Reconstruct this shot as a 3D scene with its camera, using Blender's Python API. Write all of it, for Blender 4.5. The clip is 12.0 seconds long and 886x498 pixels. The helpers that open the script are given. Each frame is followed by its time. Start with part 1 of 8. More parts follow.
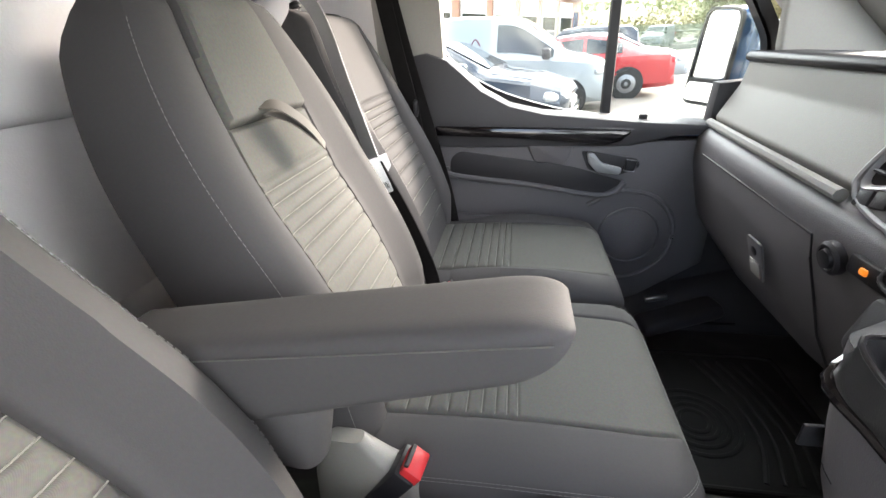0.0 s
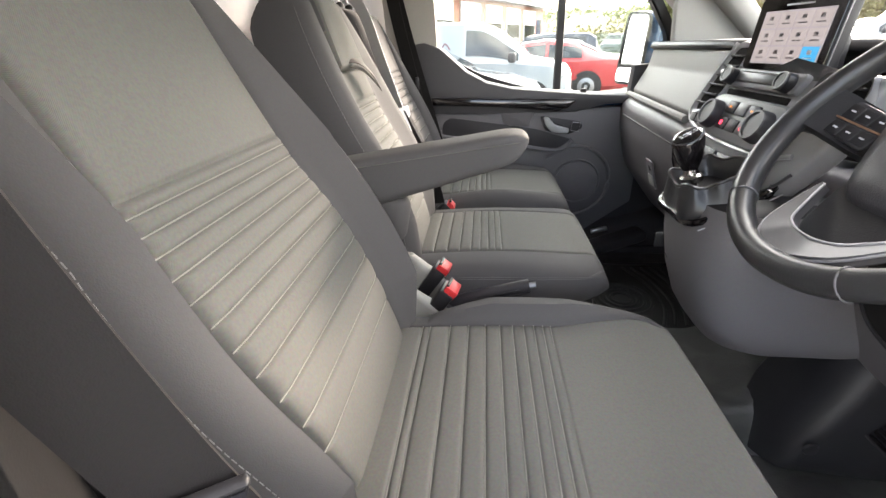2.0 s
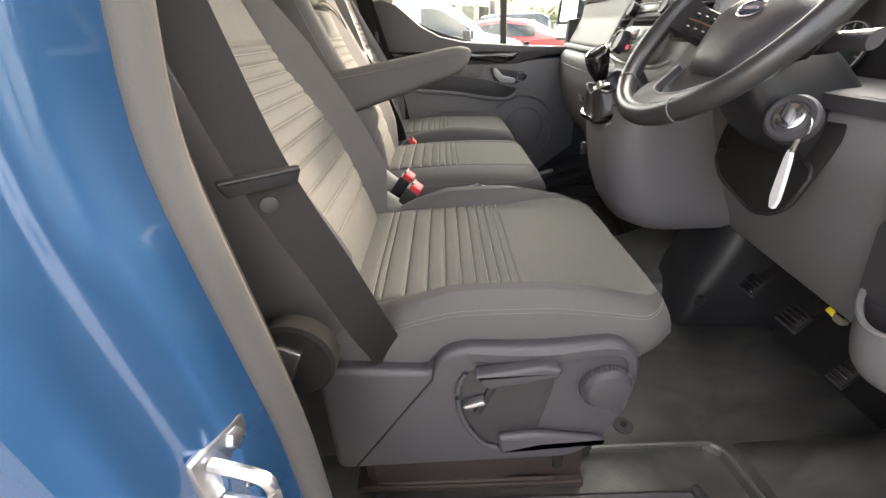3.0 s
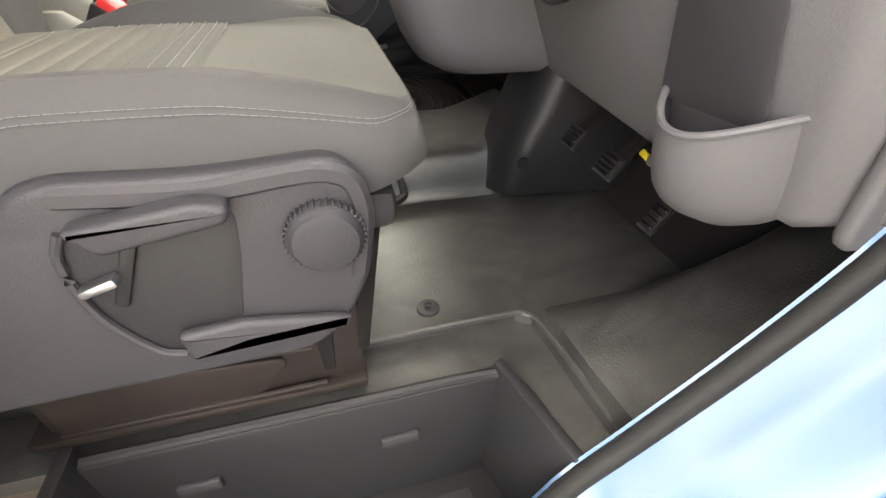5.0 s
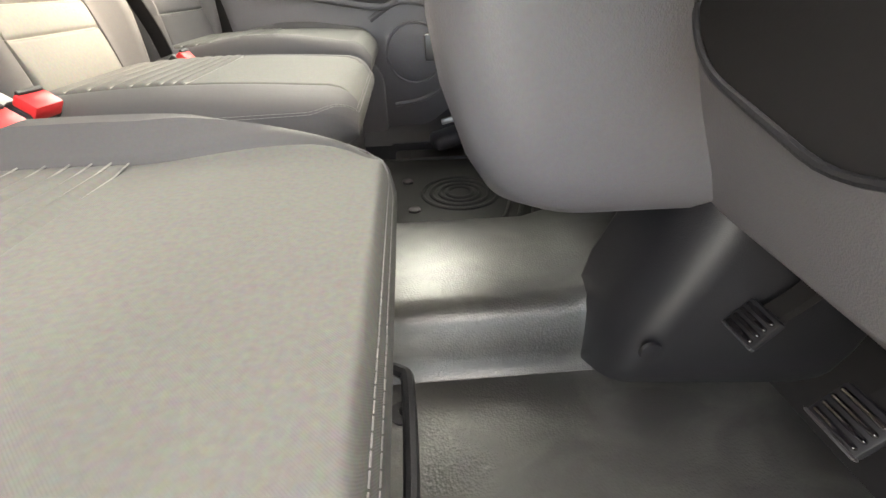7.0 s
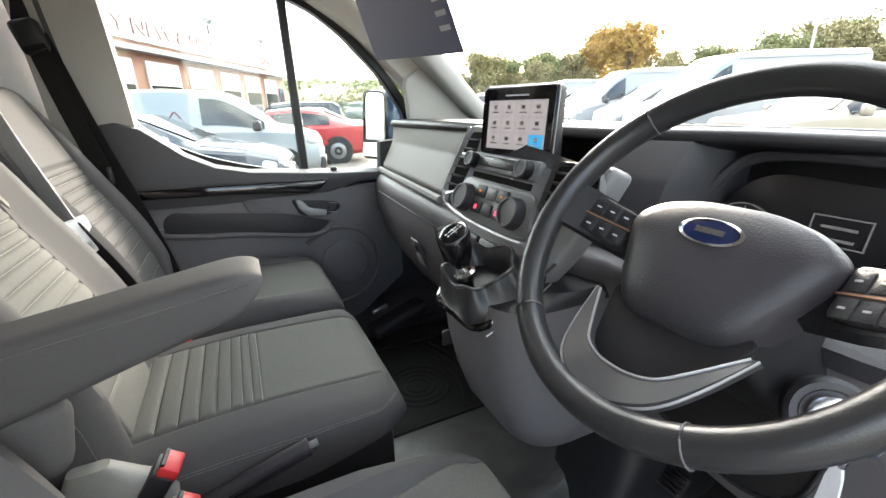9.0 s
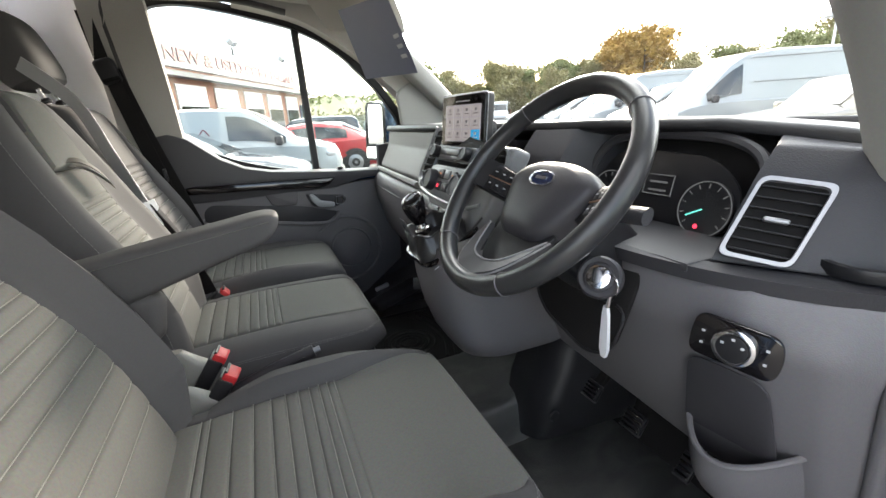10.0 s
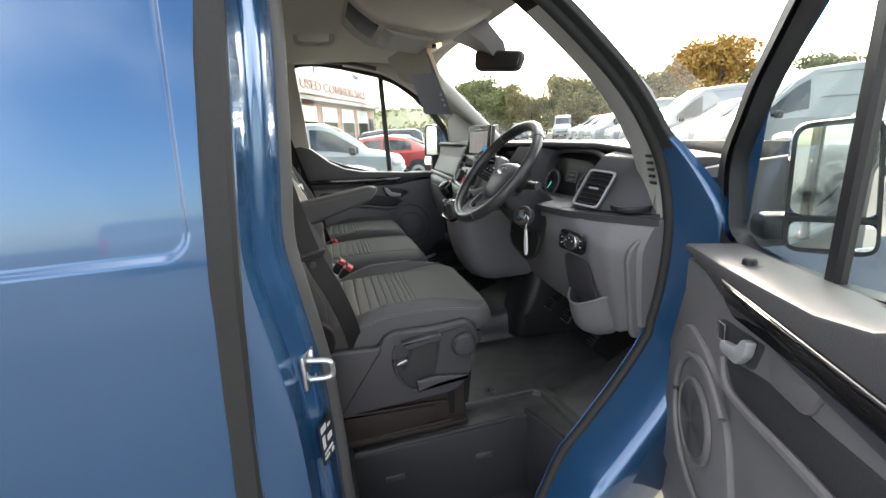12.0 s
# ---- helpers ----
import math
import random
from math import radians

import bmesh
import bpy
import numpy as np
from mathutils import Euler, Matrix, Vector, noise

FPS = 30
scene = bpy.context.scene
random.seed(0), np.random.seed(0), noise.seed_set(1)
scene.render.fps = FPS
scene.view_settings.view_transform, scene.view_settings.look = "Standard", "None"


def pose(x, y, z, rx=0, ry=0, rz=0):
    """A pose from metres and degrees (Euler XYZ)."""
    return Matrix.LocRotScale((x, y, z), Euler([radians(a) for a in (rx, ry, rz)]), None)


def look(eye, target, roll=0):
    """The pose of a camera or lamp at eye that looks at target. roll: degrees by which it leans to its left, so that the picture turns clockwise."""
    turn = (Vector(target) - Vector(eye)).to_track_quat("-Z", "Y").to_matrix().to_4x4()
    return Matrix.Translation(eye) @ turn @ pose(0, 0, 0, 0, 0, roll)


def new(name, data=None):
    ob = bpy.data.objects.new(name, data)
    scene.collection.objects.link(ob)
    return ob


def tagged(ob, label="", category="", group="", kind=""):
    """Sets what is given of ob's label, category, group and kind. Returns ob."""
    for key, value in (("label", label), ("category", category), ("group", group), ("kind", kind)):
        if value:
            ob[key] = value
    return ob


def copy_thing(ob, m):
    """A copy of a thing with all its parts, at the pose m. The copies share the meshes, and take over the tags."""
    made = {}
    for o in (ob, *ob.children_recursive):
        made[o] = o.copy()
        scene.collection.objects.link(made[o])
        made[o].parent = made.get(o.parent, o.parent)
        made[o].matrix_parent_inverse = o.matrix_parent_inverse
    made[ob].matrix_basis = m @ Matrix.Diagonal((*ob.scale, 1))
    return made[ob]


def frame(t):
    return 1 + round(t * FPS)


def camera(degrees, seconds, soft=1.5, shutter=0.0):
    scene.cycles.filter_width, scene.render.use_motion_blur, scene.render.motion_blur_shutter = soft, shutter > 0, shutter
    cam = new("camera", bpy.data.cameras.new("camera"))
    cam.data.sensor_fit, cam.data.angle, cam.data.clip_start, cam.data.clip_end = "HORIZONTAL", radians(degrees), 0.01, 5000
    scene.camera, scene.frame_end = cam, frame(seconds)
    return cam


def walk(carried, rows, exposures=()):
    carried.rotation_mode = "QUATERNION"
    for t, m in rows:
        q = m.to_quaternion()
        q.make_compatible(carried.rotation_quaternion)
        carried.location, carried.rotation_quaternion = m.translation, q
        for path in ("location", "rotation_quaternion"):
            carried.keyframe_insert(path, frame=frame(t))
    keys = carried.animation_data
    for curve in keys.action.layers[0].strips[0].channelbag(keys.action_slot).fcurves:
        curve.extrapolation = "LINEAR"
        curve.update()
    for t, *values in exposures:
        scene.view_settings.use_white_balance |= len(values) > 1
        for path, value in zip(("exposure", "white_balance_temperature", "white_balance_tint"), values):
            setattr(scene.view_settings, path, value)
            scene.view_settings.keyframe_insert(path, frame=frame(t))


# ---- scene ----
cam = camera(91.9, 12.0)
PATH = [
    (0, (0.074, 0.008, 0.935), (-0.247, 1.778, 0.062), -2.6),
    (0.5, (0.078, -0.054, 0.93), (-0.275, 1.707, 0.049), -3.2),
    (1, (0.081, -0.168, 0.909), (-0.24, 1.597, 0.025), -2.7),
    (1.5, (0.054, -0.326, 0.929), (-0.214, 1.461, 0.072), -2.3),
    (2, (0.045, -0.484, 0.892), (-0.144, 1.314, 0.036), -2.1),
    (2.5, (0.062, -0.622, 0.852), (-0.069, 1.176, -0.013), -2.5),
    (3, (0.058, -0.744, 0.79), (0.028, 1.033, -0.126), -2.6),
    (3.5, (0.075, -0.841, 0.731), (0.21, 0.873, -0.29), -1.8),
    (3.7, (0.121, -0.849, 0.655), (0.293, 0.845, -0.394), -3.5),
    (5.3, (0.33, -0.542, 0.551), (0.791, 0.976, -0.667), 2.5),
    (5.5, (0.365, -0.483, 0.543), (0.758, 1.05, -0.68), 1.4),
    (6, (0.434, -0.347, 0.483), (0.698, 1.238, -0.709), 0.4),
    (6.5, (0.431, -0.262, 0.508), (0.596, 1.371, -0.634), -0.1),
    (7, (0.41, -0.201, 0.555), (0.521, 1.488, -0.51), -1.5),
    (7.5, (0.316, -0.19, 0.631), (0.546, 1.554, -0.321), -0.9),
    (7.7, (0.261, -0.183, 0.681), (0.566, 1.569, -0.234), -0.7),
    (9.3, (0.115, -0.308, 0.94), (0.947, 1.406, 0.332), -2.0),
    (9.5, (0.117, -0.375, 0.936), (0.938, 1.346, 0.333), -2.4),
    (10, (0.104, -0.591, 0.908), (0.825, 1.177, 0.315), -3.8),
    (10.5, (0.036, -0.779, 0.896), (0.698, 1.013, 0.305), -4.1),
    (11, (-0.051, -1.012, 0.881), (0.568, 0.798, 0.297), -3.6),
    (11.5, (-0.066, -1.276, 0.922), (0.479, 0.567, 0.368), -3.7),
    (12, (-0.056, -1.41, 0.939), (0.42, 0.46, 0.414), -3.5),
]
EXPOSURES = [(0.0, 2.95, 6900, 17), (1.5, 2.95, 7100, 18), (2.5, 3.0, 7500, 18), (3.6, 3.1, 8200, 17), (5.3, 3.7, 8500, 14), (6.5, 4.15, 8400, 15), (7.7, 3.95, 7700, 16), (9.3, 2.5, 6850, 12), (10.5, 2.3, 7000, 13), (12.0, 2.0, 7050, 11)]
walk(cam, [(t, look(eye, target, roll)) for t, eye, target, roll in PATH], EXPOSURES)

# ---- world, sun and sky ----
world = bpy.data.worlds.new("sky")
scene.world = world
world.use_nodes = True
SUN_ELEV, SUN_AZ = 20.0, 38.0   # degrees; azimuth from +y towards +x
nt = world.node_tree
sky = nt.nodes.new("ShaderNodeTexSky")
sky.sky_type = "NISHITA"
sky.sun_disc = False
sky.sun_elevation, sky.sun_rotation = radians(SUN_ELEV), radians(SUN_AZ)
sky.air_density, sky.dust_density, sky.ozone_density = 1.0, 1.2, 1.5
mixn = nt.nodes.new("ShaderNodeTexNoise")
mixn.inputs["Scale"].default_value, mixn.inputs["Detail"].default_value = 2.2, 6.0
ramp = nt.nodes.new("ShaderNodeValToRGB")
ramp.color_ramp.elements[0].position, ramp.color_ramp.elements[1].position = 0.40, 0.62
cloud = nt.nodes.new("ShaderNodeMix")
cloud.data_type = "RGBA"
cloud.inputs["B"].default_value = (9.6, 9.9, 10.4, 1)
nt.links.new(sky.outputs["Color"], cloud.inputs["A"])
nt.links.new(mixn.outputs["Fac"], ramp.inputs["Fac"])
gen = nt.nodes.new("ShaderNodeTexCoord")
dotn = nt.nodes.new("ShaderNodeVectorMath")
dotn.operation = "DOT_PRODUCT"
dotn.inputs[1].default_value = (0.6, 0.8, 0.0)
haze = nt.nodes.new("ShaderNodeMapRange")
haze.inputs["From Min"].default_value, haze.inputs["From Max"].default_value = -0.75, 0.0
haze.inputs["To Min"].default_value, haze.inputs["To Max"].default_value = 0.6, 1.0
cover = nt.nodes.new("ShaderNodeMath")
cover.operation = "MULTIPLY"
nt.links.new(gen.outputs["Generated"], dotn.inputs[0])
nt.links.new(dotn.outputs["Value"], haze.inputs["Value"])
nt.links.new(ramp.outputs["Color"], cover.inputs[0])
nt.links.new(haze.outputs["Result"], cover.inputs[1])
nt.links.new(cover.outputs["Value"], cloud.inputs["Factor"])
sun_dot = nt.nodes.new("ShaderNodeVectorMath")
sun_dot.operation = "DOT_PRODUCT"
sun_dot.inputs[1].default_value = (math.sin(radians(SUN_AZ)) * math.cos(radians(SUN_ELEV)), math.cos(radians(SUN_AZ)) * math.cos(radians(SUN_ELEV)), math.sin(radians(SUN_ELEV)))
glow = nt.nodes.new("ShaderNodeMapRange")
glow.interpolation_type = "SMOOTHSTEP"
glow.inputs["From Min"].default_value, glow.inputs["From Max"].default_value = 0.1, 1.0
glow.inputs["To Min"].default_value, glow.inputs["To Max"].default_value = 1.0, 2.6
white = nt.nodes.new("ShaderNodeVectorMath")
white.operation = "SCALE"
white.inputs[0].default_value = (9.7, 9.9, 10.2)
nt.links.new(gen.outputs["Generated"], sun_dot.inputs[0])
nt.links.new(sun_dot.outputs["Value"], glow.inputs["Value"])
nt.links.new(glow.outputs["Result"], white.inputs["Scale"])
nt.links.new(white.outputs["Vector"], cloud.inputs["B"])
back = nt.nodes["Background"]
back.inputs["Strength"].default_value = 0.13
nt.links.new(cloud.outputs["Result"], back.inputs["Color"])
sun_data = bpy.data.lights.new("sun", "SUN")
sun_data.energy, sun_data.angle, sun_data.color = 2.0, radians(14), (1.0, 0.94, 0.84)
sun = new("sun", sun_data)
az, el = radians(SUN_AZ), radians(SUN_ELEV)
sun_dir = Vector((math.sin(az) * math.cos(el), math.cos(az) * math.cos(el), math.sin(el)))
sun.matrix_world = look(sun_dir * 50, (0, 0, 0))


# ---- materials ----
def mat(name, color, rough=0.6, metal=0.0, grain=(0, 0.0), vary=0.12, bump_size=0.0, bump=0.0, coat=0.0, stain=3.0, spec=0.5, emit=None, trans=0.0, weave=0.0):
    """A procedural surface: colour broken by stains and grain, with fine relief."""
    m = bpy.data.materials.new(name)
    m.use_nodes = True
    n, l = m.node_tree.nodes, m.node_tree.links
    b = n["Principled BSDF"]
    b.inputs["Roughness"].default_value, b.inputs["Metallic"].default_value = rough, metal
    b.inputs["Coat Weight"].default_value, b.inputs["Coat Roughness"].default_value = coat, 0.04
    b.inputs["Specular IOR Level"].default_value = spec
    b.inputs["Transmission Weight"].default_value = trans
    tc = n.new("ShaderNodeTexCoord")
    base = (*color, 1.0)
    if vary > 0:
        big = n.new("ShaderNodeTexNoise")
        big.inputs["Scale"].default_value, big.inputs["Detail"].default_value = stain, 5.0
        l.new(tc.outputs["Object"], big.inputs["Vector"])
        mix = n.new("ShaderNodeMix")
        mix.data_type = "RGBA"
        mix.inputs["A"].default_value = (*[c * (1 - vary) for c in color], 1)
        mix.inputs["B"].default_value = (*[min(1, c * (1 + vary)) for c in color], 1)
        l.new(big.outputs["Fac"], mix.inputs["Factor"])
        out = mix.outputs["Result"]
        if grain[1] > 0:
            fine = n.new("ShaderNodeTexNoise")
            fine.inputs["Scale"].default_value, fine.inputs["Detail"].default_value = grain[0], 3.0
            l.new(tc.outputs["Object"], fine.inputs["Vector"])
            mul = n.new("ShaderNodeMix")
            mul.data_type = "RGBA"
            mul.blend_type = "OVERLAY"
            mul.inputs["Factor"].default_value = grain[1]
            l.new(out, mul.inputs["A"])
            l.new(fine.outputs["Color"], mul.inputs["B"])
            out = mul.outputs["Result"]
            rr = n.new("ShaderNodeMapRange")
            rr.inputs["To Min"].default_value, rr.inputs["To Max"].default_value = max(0, rough - 0.08), min(1, rough + 0.08)
            l.new(big.outputs["Fac"], rr.inputs["Value"])
            l.new(rr.outputs["Result"], b.inputs["Roughness"])
        l.new(out, b.inputs["Base Color"])
    else:
        b.inputs["Base Color"].default_value = base
    if bump > 0:
        if weave:
            t = n.new("ShaderNodeTexWave")
            t.inputs["Scale"].default_value, t.inputs["Distortion"].default_value = bump_size, weave
            t.bands_direction = "DIAGONAL"
            h = t.outputs["Fac"]
        else:
            t = n.new("ShaderNodeTexVoronoi")
            t.inputs["Scale"].default_value = bump_size
            h = t.outputs["Distance"]
        l.new(tc.outputs["Object"], t.inputs["Vector"])
        bp = n.new("ShaderNodeBump")
        bp.inputs["Strength"].default_value, bp.inputs["Distance"].default_value = bump, 0.001
        l.new(h, bp.inputs["Height"])
        l.new(bp.outputs["Normal"], b.inputs["Normal"])
    if emit:
        b.inputs["Emission Color"].default_value, b.inputs["Emission Strength"].default_value = (*emit[:3], 1), emit[3]
    return m


FABRIC = mat("seat fabric", (0.122, 0.120, 0.111), 0.85, grain=(260, 0.25), vary=0.10, bump_size=420, bump=0.10, weave=1.0, spec=0.25)
FABRIC2 = mat("seat side cloth", (0.084, 0.081, 0.081), 0.75, grain=(300, 0.12), vary=0.10, bump_size=700, bump=0.07, spec=0.2)
FABRIC3 = mat("dark plain seat cloth", (0.078, 0.075, 0.076), 0.8, grain=(300, 0.12), vary=0.10, bump_size=700, bump=0.07, spec=0.2)
THREAD = mat("light stitching", (0.25, 0.245, 0.22), 0.8, vary=0.1)
SEAM = mat("grey seam thread", (0.19, 0.185, 0.18), 0.8, vary=0.1)
PLASTIC = mat("grey grained plastic", (0.129, 0.123, 0.129), 0.5, grain=(200, 0.12), vary=0.06, bump_size=500, bump=0.25)
PLASTIC_L = mat("pale grey plastic", (0.33, 0.325, 0.30), 0.5, grain=(200, 0.1), vary=0.06, bump_size=500, bump=0.2)
PLASTIC_D = mat("dark grey plastic", (0.04, 0.039, 0.043), 0.5, grain=(200, 0.12), vary=0.1, bump_size=450, bump=0.25, spec=0.35)
BLACK = mat("black plastic", (0.016, 0.016, 0.018), 0.42, grain=(200, 0.1), vary=0.15, bump_size=450, bump=0.15, spec=0.4)
GLOSS = mat("piano black trim", (0.008, 0.007, 0.008), 0.08, vary=0.1, coat=0.5)
LEATHER = mat("black leather", (0.030, 0.030, 0.031), 0.31, grain=(120, 0.12), vary=0.12, bump_size=500, bump=0.14)
STEP = mat("black moulded step plastic", (0.027, 0.027, 0.029), 0.42, grain=(200, 0.12), vary=0.15, bump_size=450, bump=0.25, spec=0.35)
UPPER = mat("dark grey grained door top", (0.062, 0.060, 0.064), 0.5, grain=(200, 0.12), vary=0.08, bump_size=500, bump=0.25, spec=0.4)
SPOKE = mat("dark satin wheel spoke", (0.085, 0.085, 0.088), 0.34, metal=0.5, vary=0.05)
STACK = mat("satin grey stack panel", (0.21, 0.21, 0.215), 0.38, grain=(200, 0.08), vary=0.06, bump_size=500, bump=0.1)
PANEL_L = mat("soft pale grey dash panel", (0.25, 0.246, 0.226), 0.5, grain=(200, 0.1), vary=0.06, bump_size=500, bump=0.2)
PILLAR_BLACK = mat("matt black pillar trim", (0.016, 0.015, 0.015), 0.9, grain=(200, 0.1), vary=0.15, bump_size=500, bump=0.1, spec=0.12)
GRILLE = mat("pierced grey plastic", (0.138, 0.132, 0.138), 0.6, grain=(400, 0.35), vary=0.06, bump_size=600, bump=0.4, spec=0.3)
PLASTIC_M = mat("mid grey plastic", (0.045, 0.043, 0.048), 0.42, grain=(200, 0.12), vary=0.08, bump_size=500, bump=0.25, spec=0.4)
RUBBER = mat("black rubber", (0.022, 0.022, 0.022), 0.62, grain=(90, 0.2), vary=0.2, bump_size=300, bump=0.2, spec=0.3)
SEALM = mat("grey rubber seal", (0.068, 0.066, 0.065), 0.42, vary=0.12, bump_size=300, bump=0.15, spec=0.3)
def scuffed(m, color, amount, scale, stretch=(1, 1, 1)):
    """Pale worn marks over a surface: they lift the colour and dull the gloss."""
    n, l = m.node_tree.nodes, m.node_tree.links
    b = n["Principled BSDF"]
    old = b.inputs["Base Color"].links[0].from_socket
    tc, mp, no, rp, mx = n.new("ShaderNodeTexCoord"), n.new("ShaderNodeMapping"), n.new("ShaderNodeTexNoise"), n.new("ShaderNodeValToRGB"), n.new("ShaderNodeMix")
    mp.inputs["Scale"].default_value = stretch
    no.inputs["Scale"].default_value, no.inputs["Detail"].default_value, no.inputs["Distortion"].default_value = scale, 9.0, 0.9
    rp.color_ramp.elements[0].position, rp.color_ramp.elements[1].position = 0.42, 0.92
    rp.color_ramp.elements[1].color = (amount, amount, amount, 1)
    mx.data_type = "RGBA"
    mx.inputs["B"].default_value = (*color, 1)
    l.new(tc.outputs["Object"], mp.inputs["Vector"])
    l.new(mp.outputs["Vector"], no.inputs["Vector"])
    l.new(no.outputs["Fac"], rp.inputs["Fac"])
    l.new(rp.outputs["Color"], mx.inputs["Factor"])
    l.new(old, mx.inputs["A"])
    l.new(mx.outputs["Result"], b.inputs["Base Color"])
    return m


MAT_FLOOR = scuffed(mat("black vinyl floor", (0.036, 0.036, 0.035), 0.34, grain=(60, 0.2), vary=0.25, stain=6, bump_size=280, bump=0.4, spec=1.0), (0.17, 0.17, 0.155), 0.60, 7.0, (1.0, 1.5, 1.0))
HANDLE = mat("satin silver handle", (0.40, 0.415, 0.43), 0.28, metal=0.25, vary=0.05)
PAINT = mat("blue metallic paint", (0.020, 0.082, 0.19), 0.2, metal=0.45, grain=(900, 0.12), vary=0.06, coat=1.0)
PAINT.node_tree.nodes["Principled BSDF"].inputs["Coat IOR"].default_value = 1.6
CHROME = mat("satin chrome", (0.72, 0.72, 0.74), 0.18, metal=1.0, vary=0.05)
SILVER = mat("silver painted plastic", (0.36, 0.36, 0.37), 0.30, metal=0.35, vary=0.05)
STEEL = mat("zinc steel", (0.55, 0.56, 0.58), 0.32, metal=1.0, vary=0.2, stain=20)
COPPER = mat("copper accent", (0.5, 0.3, 0.2), 0.3, metal=0.8, vary=0.05)
RED = mat("red buckle button", (0.62, 0.03, 0.035), 0.4, vary=0.08)
WHITE = mat("white plastic", (0.75, 0.75, 0.74), 0.4, vary=0.05)
ROOF_CLOTH = mat("beige headlining cloth", (0.45, 0.43, 0.39), 0.9, grain=(300, 0.15), vary=0.06, bump_size=500, bump=0.2)
BULK = mat("pale grey bulkhead lining", (0.82, 0.81, 0.82), 0.6, grain=(80, 0.12), vary=0.06, bump_size=300, bump=0.2)
BELT = mat("dark belt webbing", (0.017, 0.0155, 0.0155), 0.7, grain=(400, 0.2), vary=0.08, bump_size=900, bump=0.12, spec=0.2)
# upper belt webbing: the silvery reflection is put into a pale base colour
BELT_SHEEN = mat("pale shiny belt webbing", (0.33, 0.335, 0.335), 0.4, grain=(400, 0.15), vary=0.08, bump_size=700, bump=0.3, weave=0.3)
LOOP = mat("brown-grey webbing", (0.16, 0.145, 0.125), 0.7, vary=0.1)
METAL_BOX = mat("dark primed steel", (0.036, 0.028, 0.026), 0.45, metal=0.3, grain=(60, 0.2), vary=0.2, spec=0.3)
BLUE_OVAL = mat("blue enamel badge", (0.012, 0.022, 0.075), 0.15, vary=0.05, coat=1)
SCREEN = mat("lit touchscreen", (0.2, 0.2, 0.22), 0.15, vary=0.0, emit=(0.80, 0.76, 0.80, 0.055))
SCREEN_TILE = mat("screen icon tile", (0.2, 0.2, 0.2), 0.15, vary=0.0, emit=(0.95, 0.88, 0.90, 0.060))
SCREEN_BLUE = mat("screen blue tile", (0.02, 0.2, 0.4), 0.15, vary=0.0, emit=(0.05, 0.40, 0.75, 0.14))
CLUSTER = mat("dark instrument glass", (0.008, 0.008, 0.010), 0.35, vary=0.1)
LED_RED = mat("red indicator light", (0.3, 0.01, 0.02), 0.3, vary=0.0, emit=(1.0, 0.05, 0.1, 0.5))
LED_ORANGE = mat("orange indicator light", (0.6, 0.2, 0.02), 0.3, vary=0.0, emit=(1.0, 0.28, 0.03, 0.10))
LED_TEAL = mat("teal gauge needle", (0.1, 0.5, 0.45), 0.3, vary=0.0, emit=(0.15, 0.9, 0.75, 0.2))
LED_WHITE = mat("white gauge marking", (0.07, 0.07, 0.07), 0.3, vary=0.0, emit=(0.8, 0.85, 0.9, 0.02))
LAMP_WARM = mat("warm courtesy lamp", (0.9, 0.7, 0.4), 0.3, vary=0.0, emit=(1.0, 0.6, 0.25, 1.2))
MARK = mat("pale printed marking", (0.6, 0.6, 0.62), 0.5, vary=0.05)
YELLOW = mat("yellow tag", (0.75, 0.58, 0.03), 0.5, vary=0.08)
LEAFLET = mat("dusky blue leaflet", (0.13, 0.135, 0.21), 0.4, vary=0.08)
PAPER = mat("pale paper", (0.62, 0.62, 0.64), 0.6, vary=0.06)
ASPHALT = mat("worn tarmac", (0.19, 0.172, 0.15), 0.85, grain=(25, 0.5), vary=0.25, stain=0.4, bump_size=60, bump=0.5)
LINE_PAINT = mat("worn white line paint", (0.55, 0.54, 0.5), 0.8, grain=(20, 0.4), vary=0.2)
CAR_WHITE = mat("white car paint", (0.27, 0.295, 0.315), 0.3, vary=0.04, coat=1, stain=1)
CAR_RED = mat("red car paint", (0.36, 0.012, 0.018), 0.28, metal=0.2, vary=0.06, coat=1, stain=1)
CAR_DARK = mat("dark grey car paint", (0.035, 0.042, 0.055), 0.28, metal=0.4, vary=0.06, coat=1, stain=1)
CAR_GOLD = mat("beige metallic car paint", (0.30, 0.27, 0.22), 0.32, metal=0.4, vary=0.06, coat=1, stain=1)
CAR_SILVER = mat("silver car paint", (0.5, 0.52, 0.55), 0.3, metal=0.4, vary=0.06, coat=1, stain=1)
DARK_GLASS = mat("dark car glass", (0.02, 0.025, 0.028), 0.05, vary=0.15, stain=1.5, coat=0.6)
TYRE = mat("tyre rubber", (0.02, 0.02, 0.02), 0.8, vary=0.2)
ALLOY = mat("wheel alloy", (0.25, 0.25, 0.26), 0.35, metal=0.8, vary=0.1)
HEADLAMP = mat("clear headlamp", (0.55, 0.57, 0.6), 0.1, metal=0.4, vary=0.3, stain=12, coat=1)
TAIL = mat("red tail lamp", (0.5, 0.01, 0.02), 0.15, vary=0.2, stain=10, coat=1)
PLATE = mat("pale number plate", (0.7, 0.7, 0.66), 0.4, vary=0.05)
BRICK = mat("red brown brick", (0.22, 0.11, 0.075), 0.85, grain=(8, 0.4), vary=0.25, stain=2, bump_size=14, bump=0.5)
SIGN_WHITE = mat("white sign board", (0.25, 0.25, 0.262), 0.4, vary=0.05, stain=0.8)
SIGN_RED = mat("maroon lettering", (0.12, 0.012, 0.026), 0.5, vary=0.05)
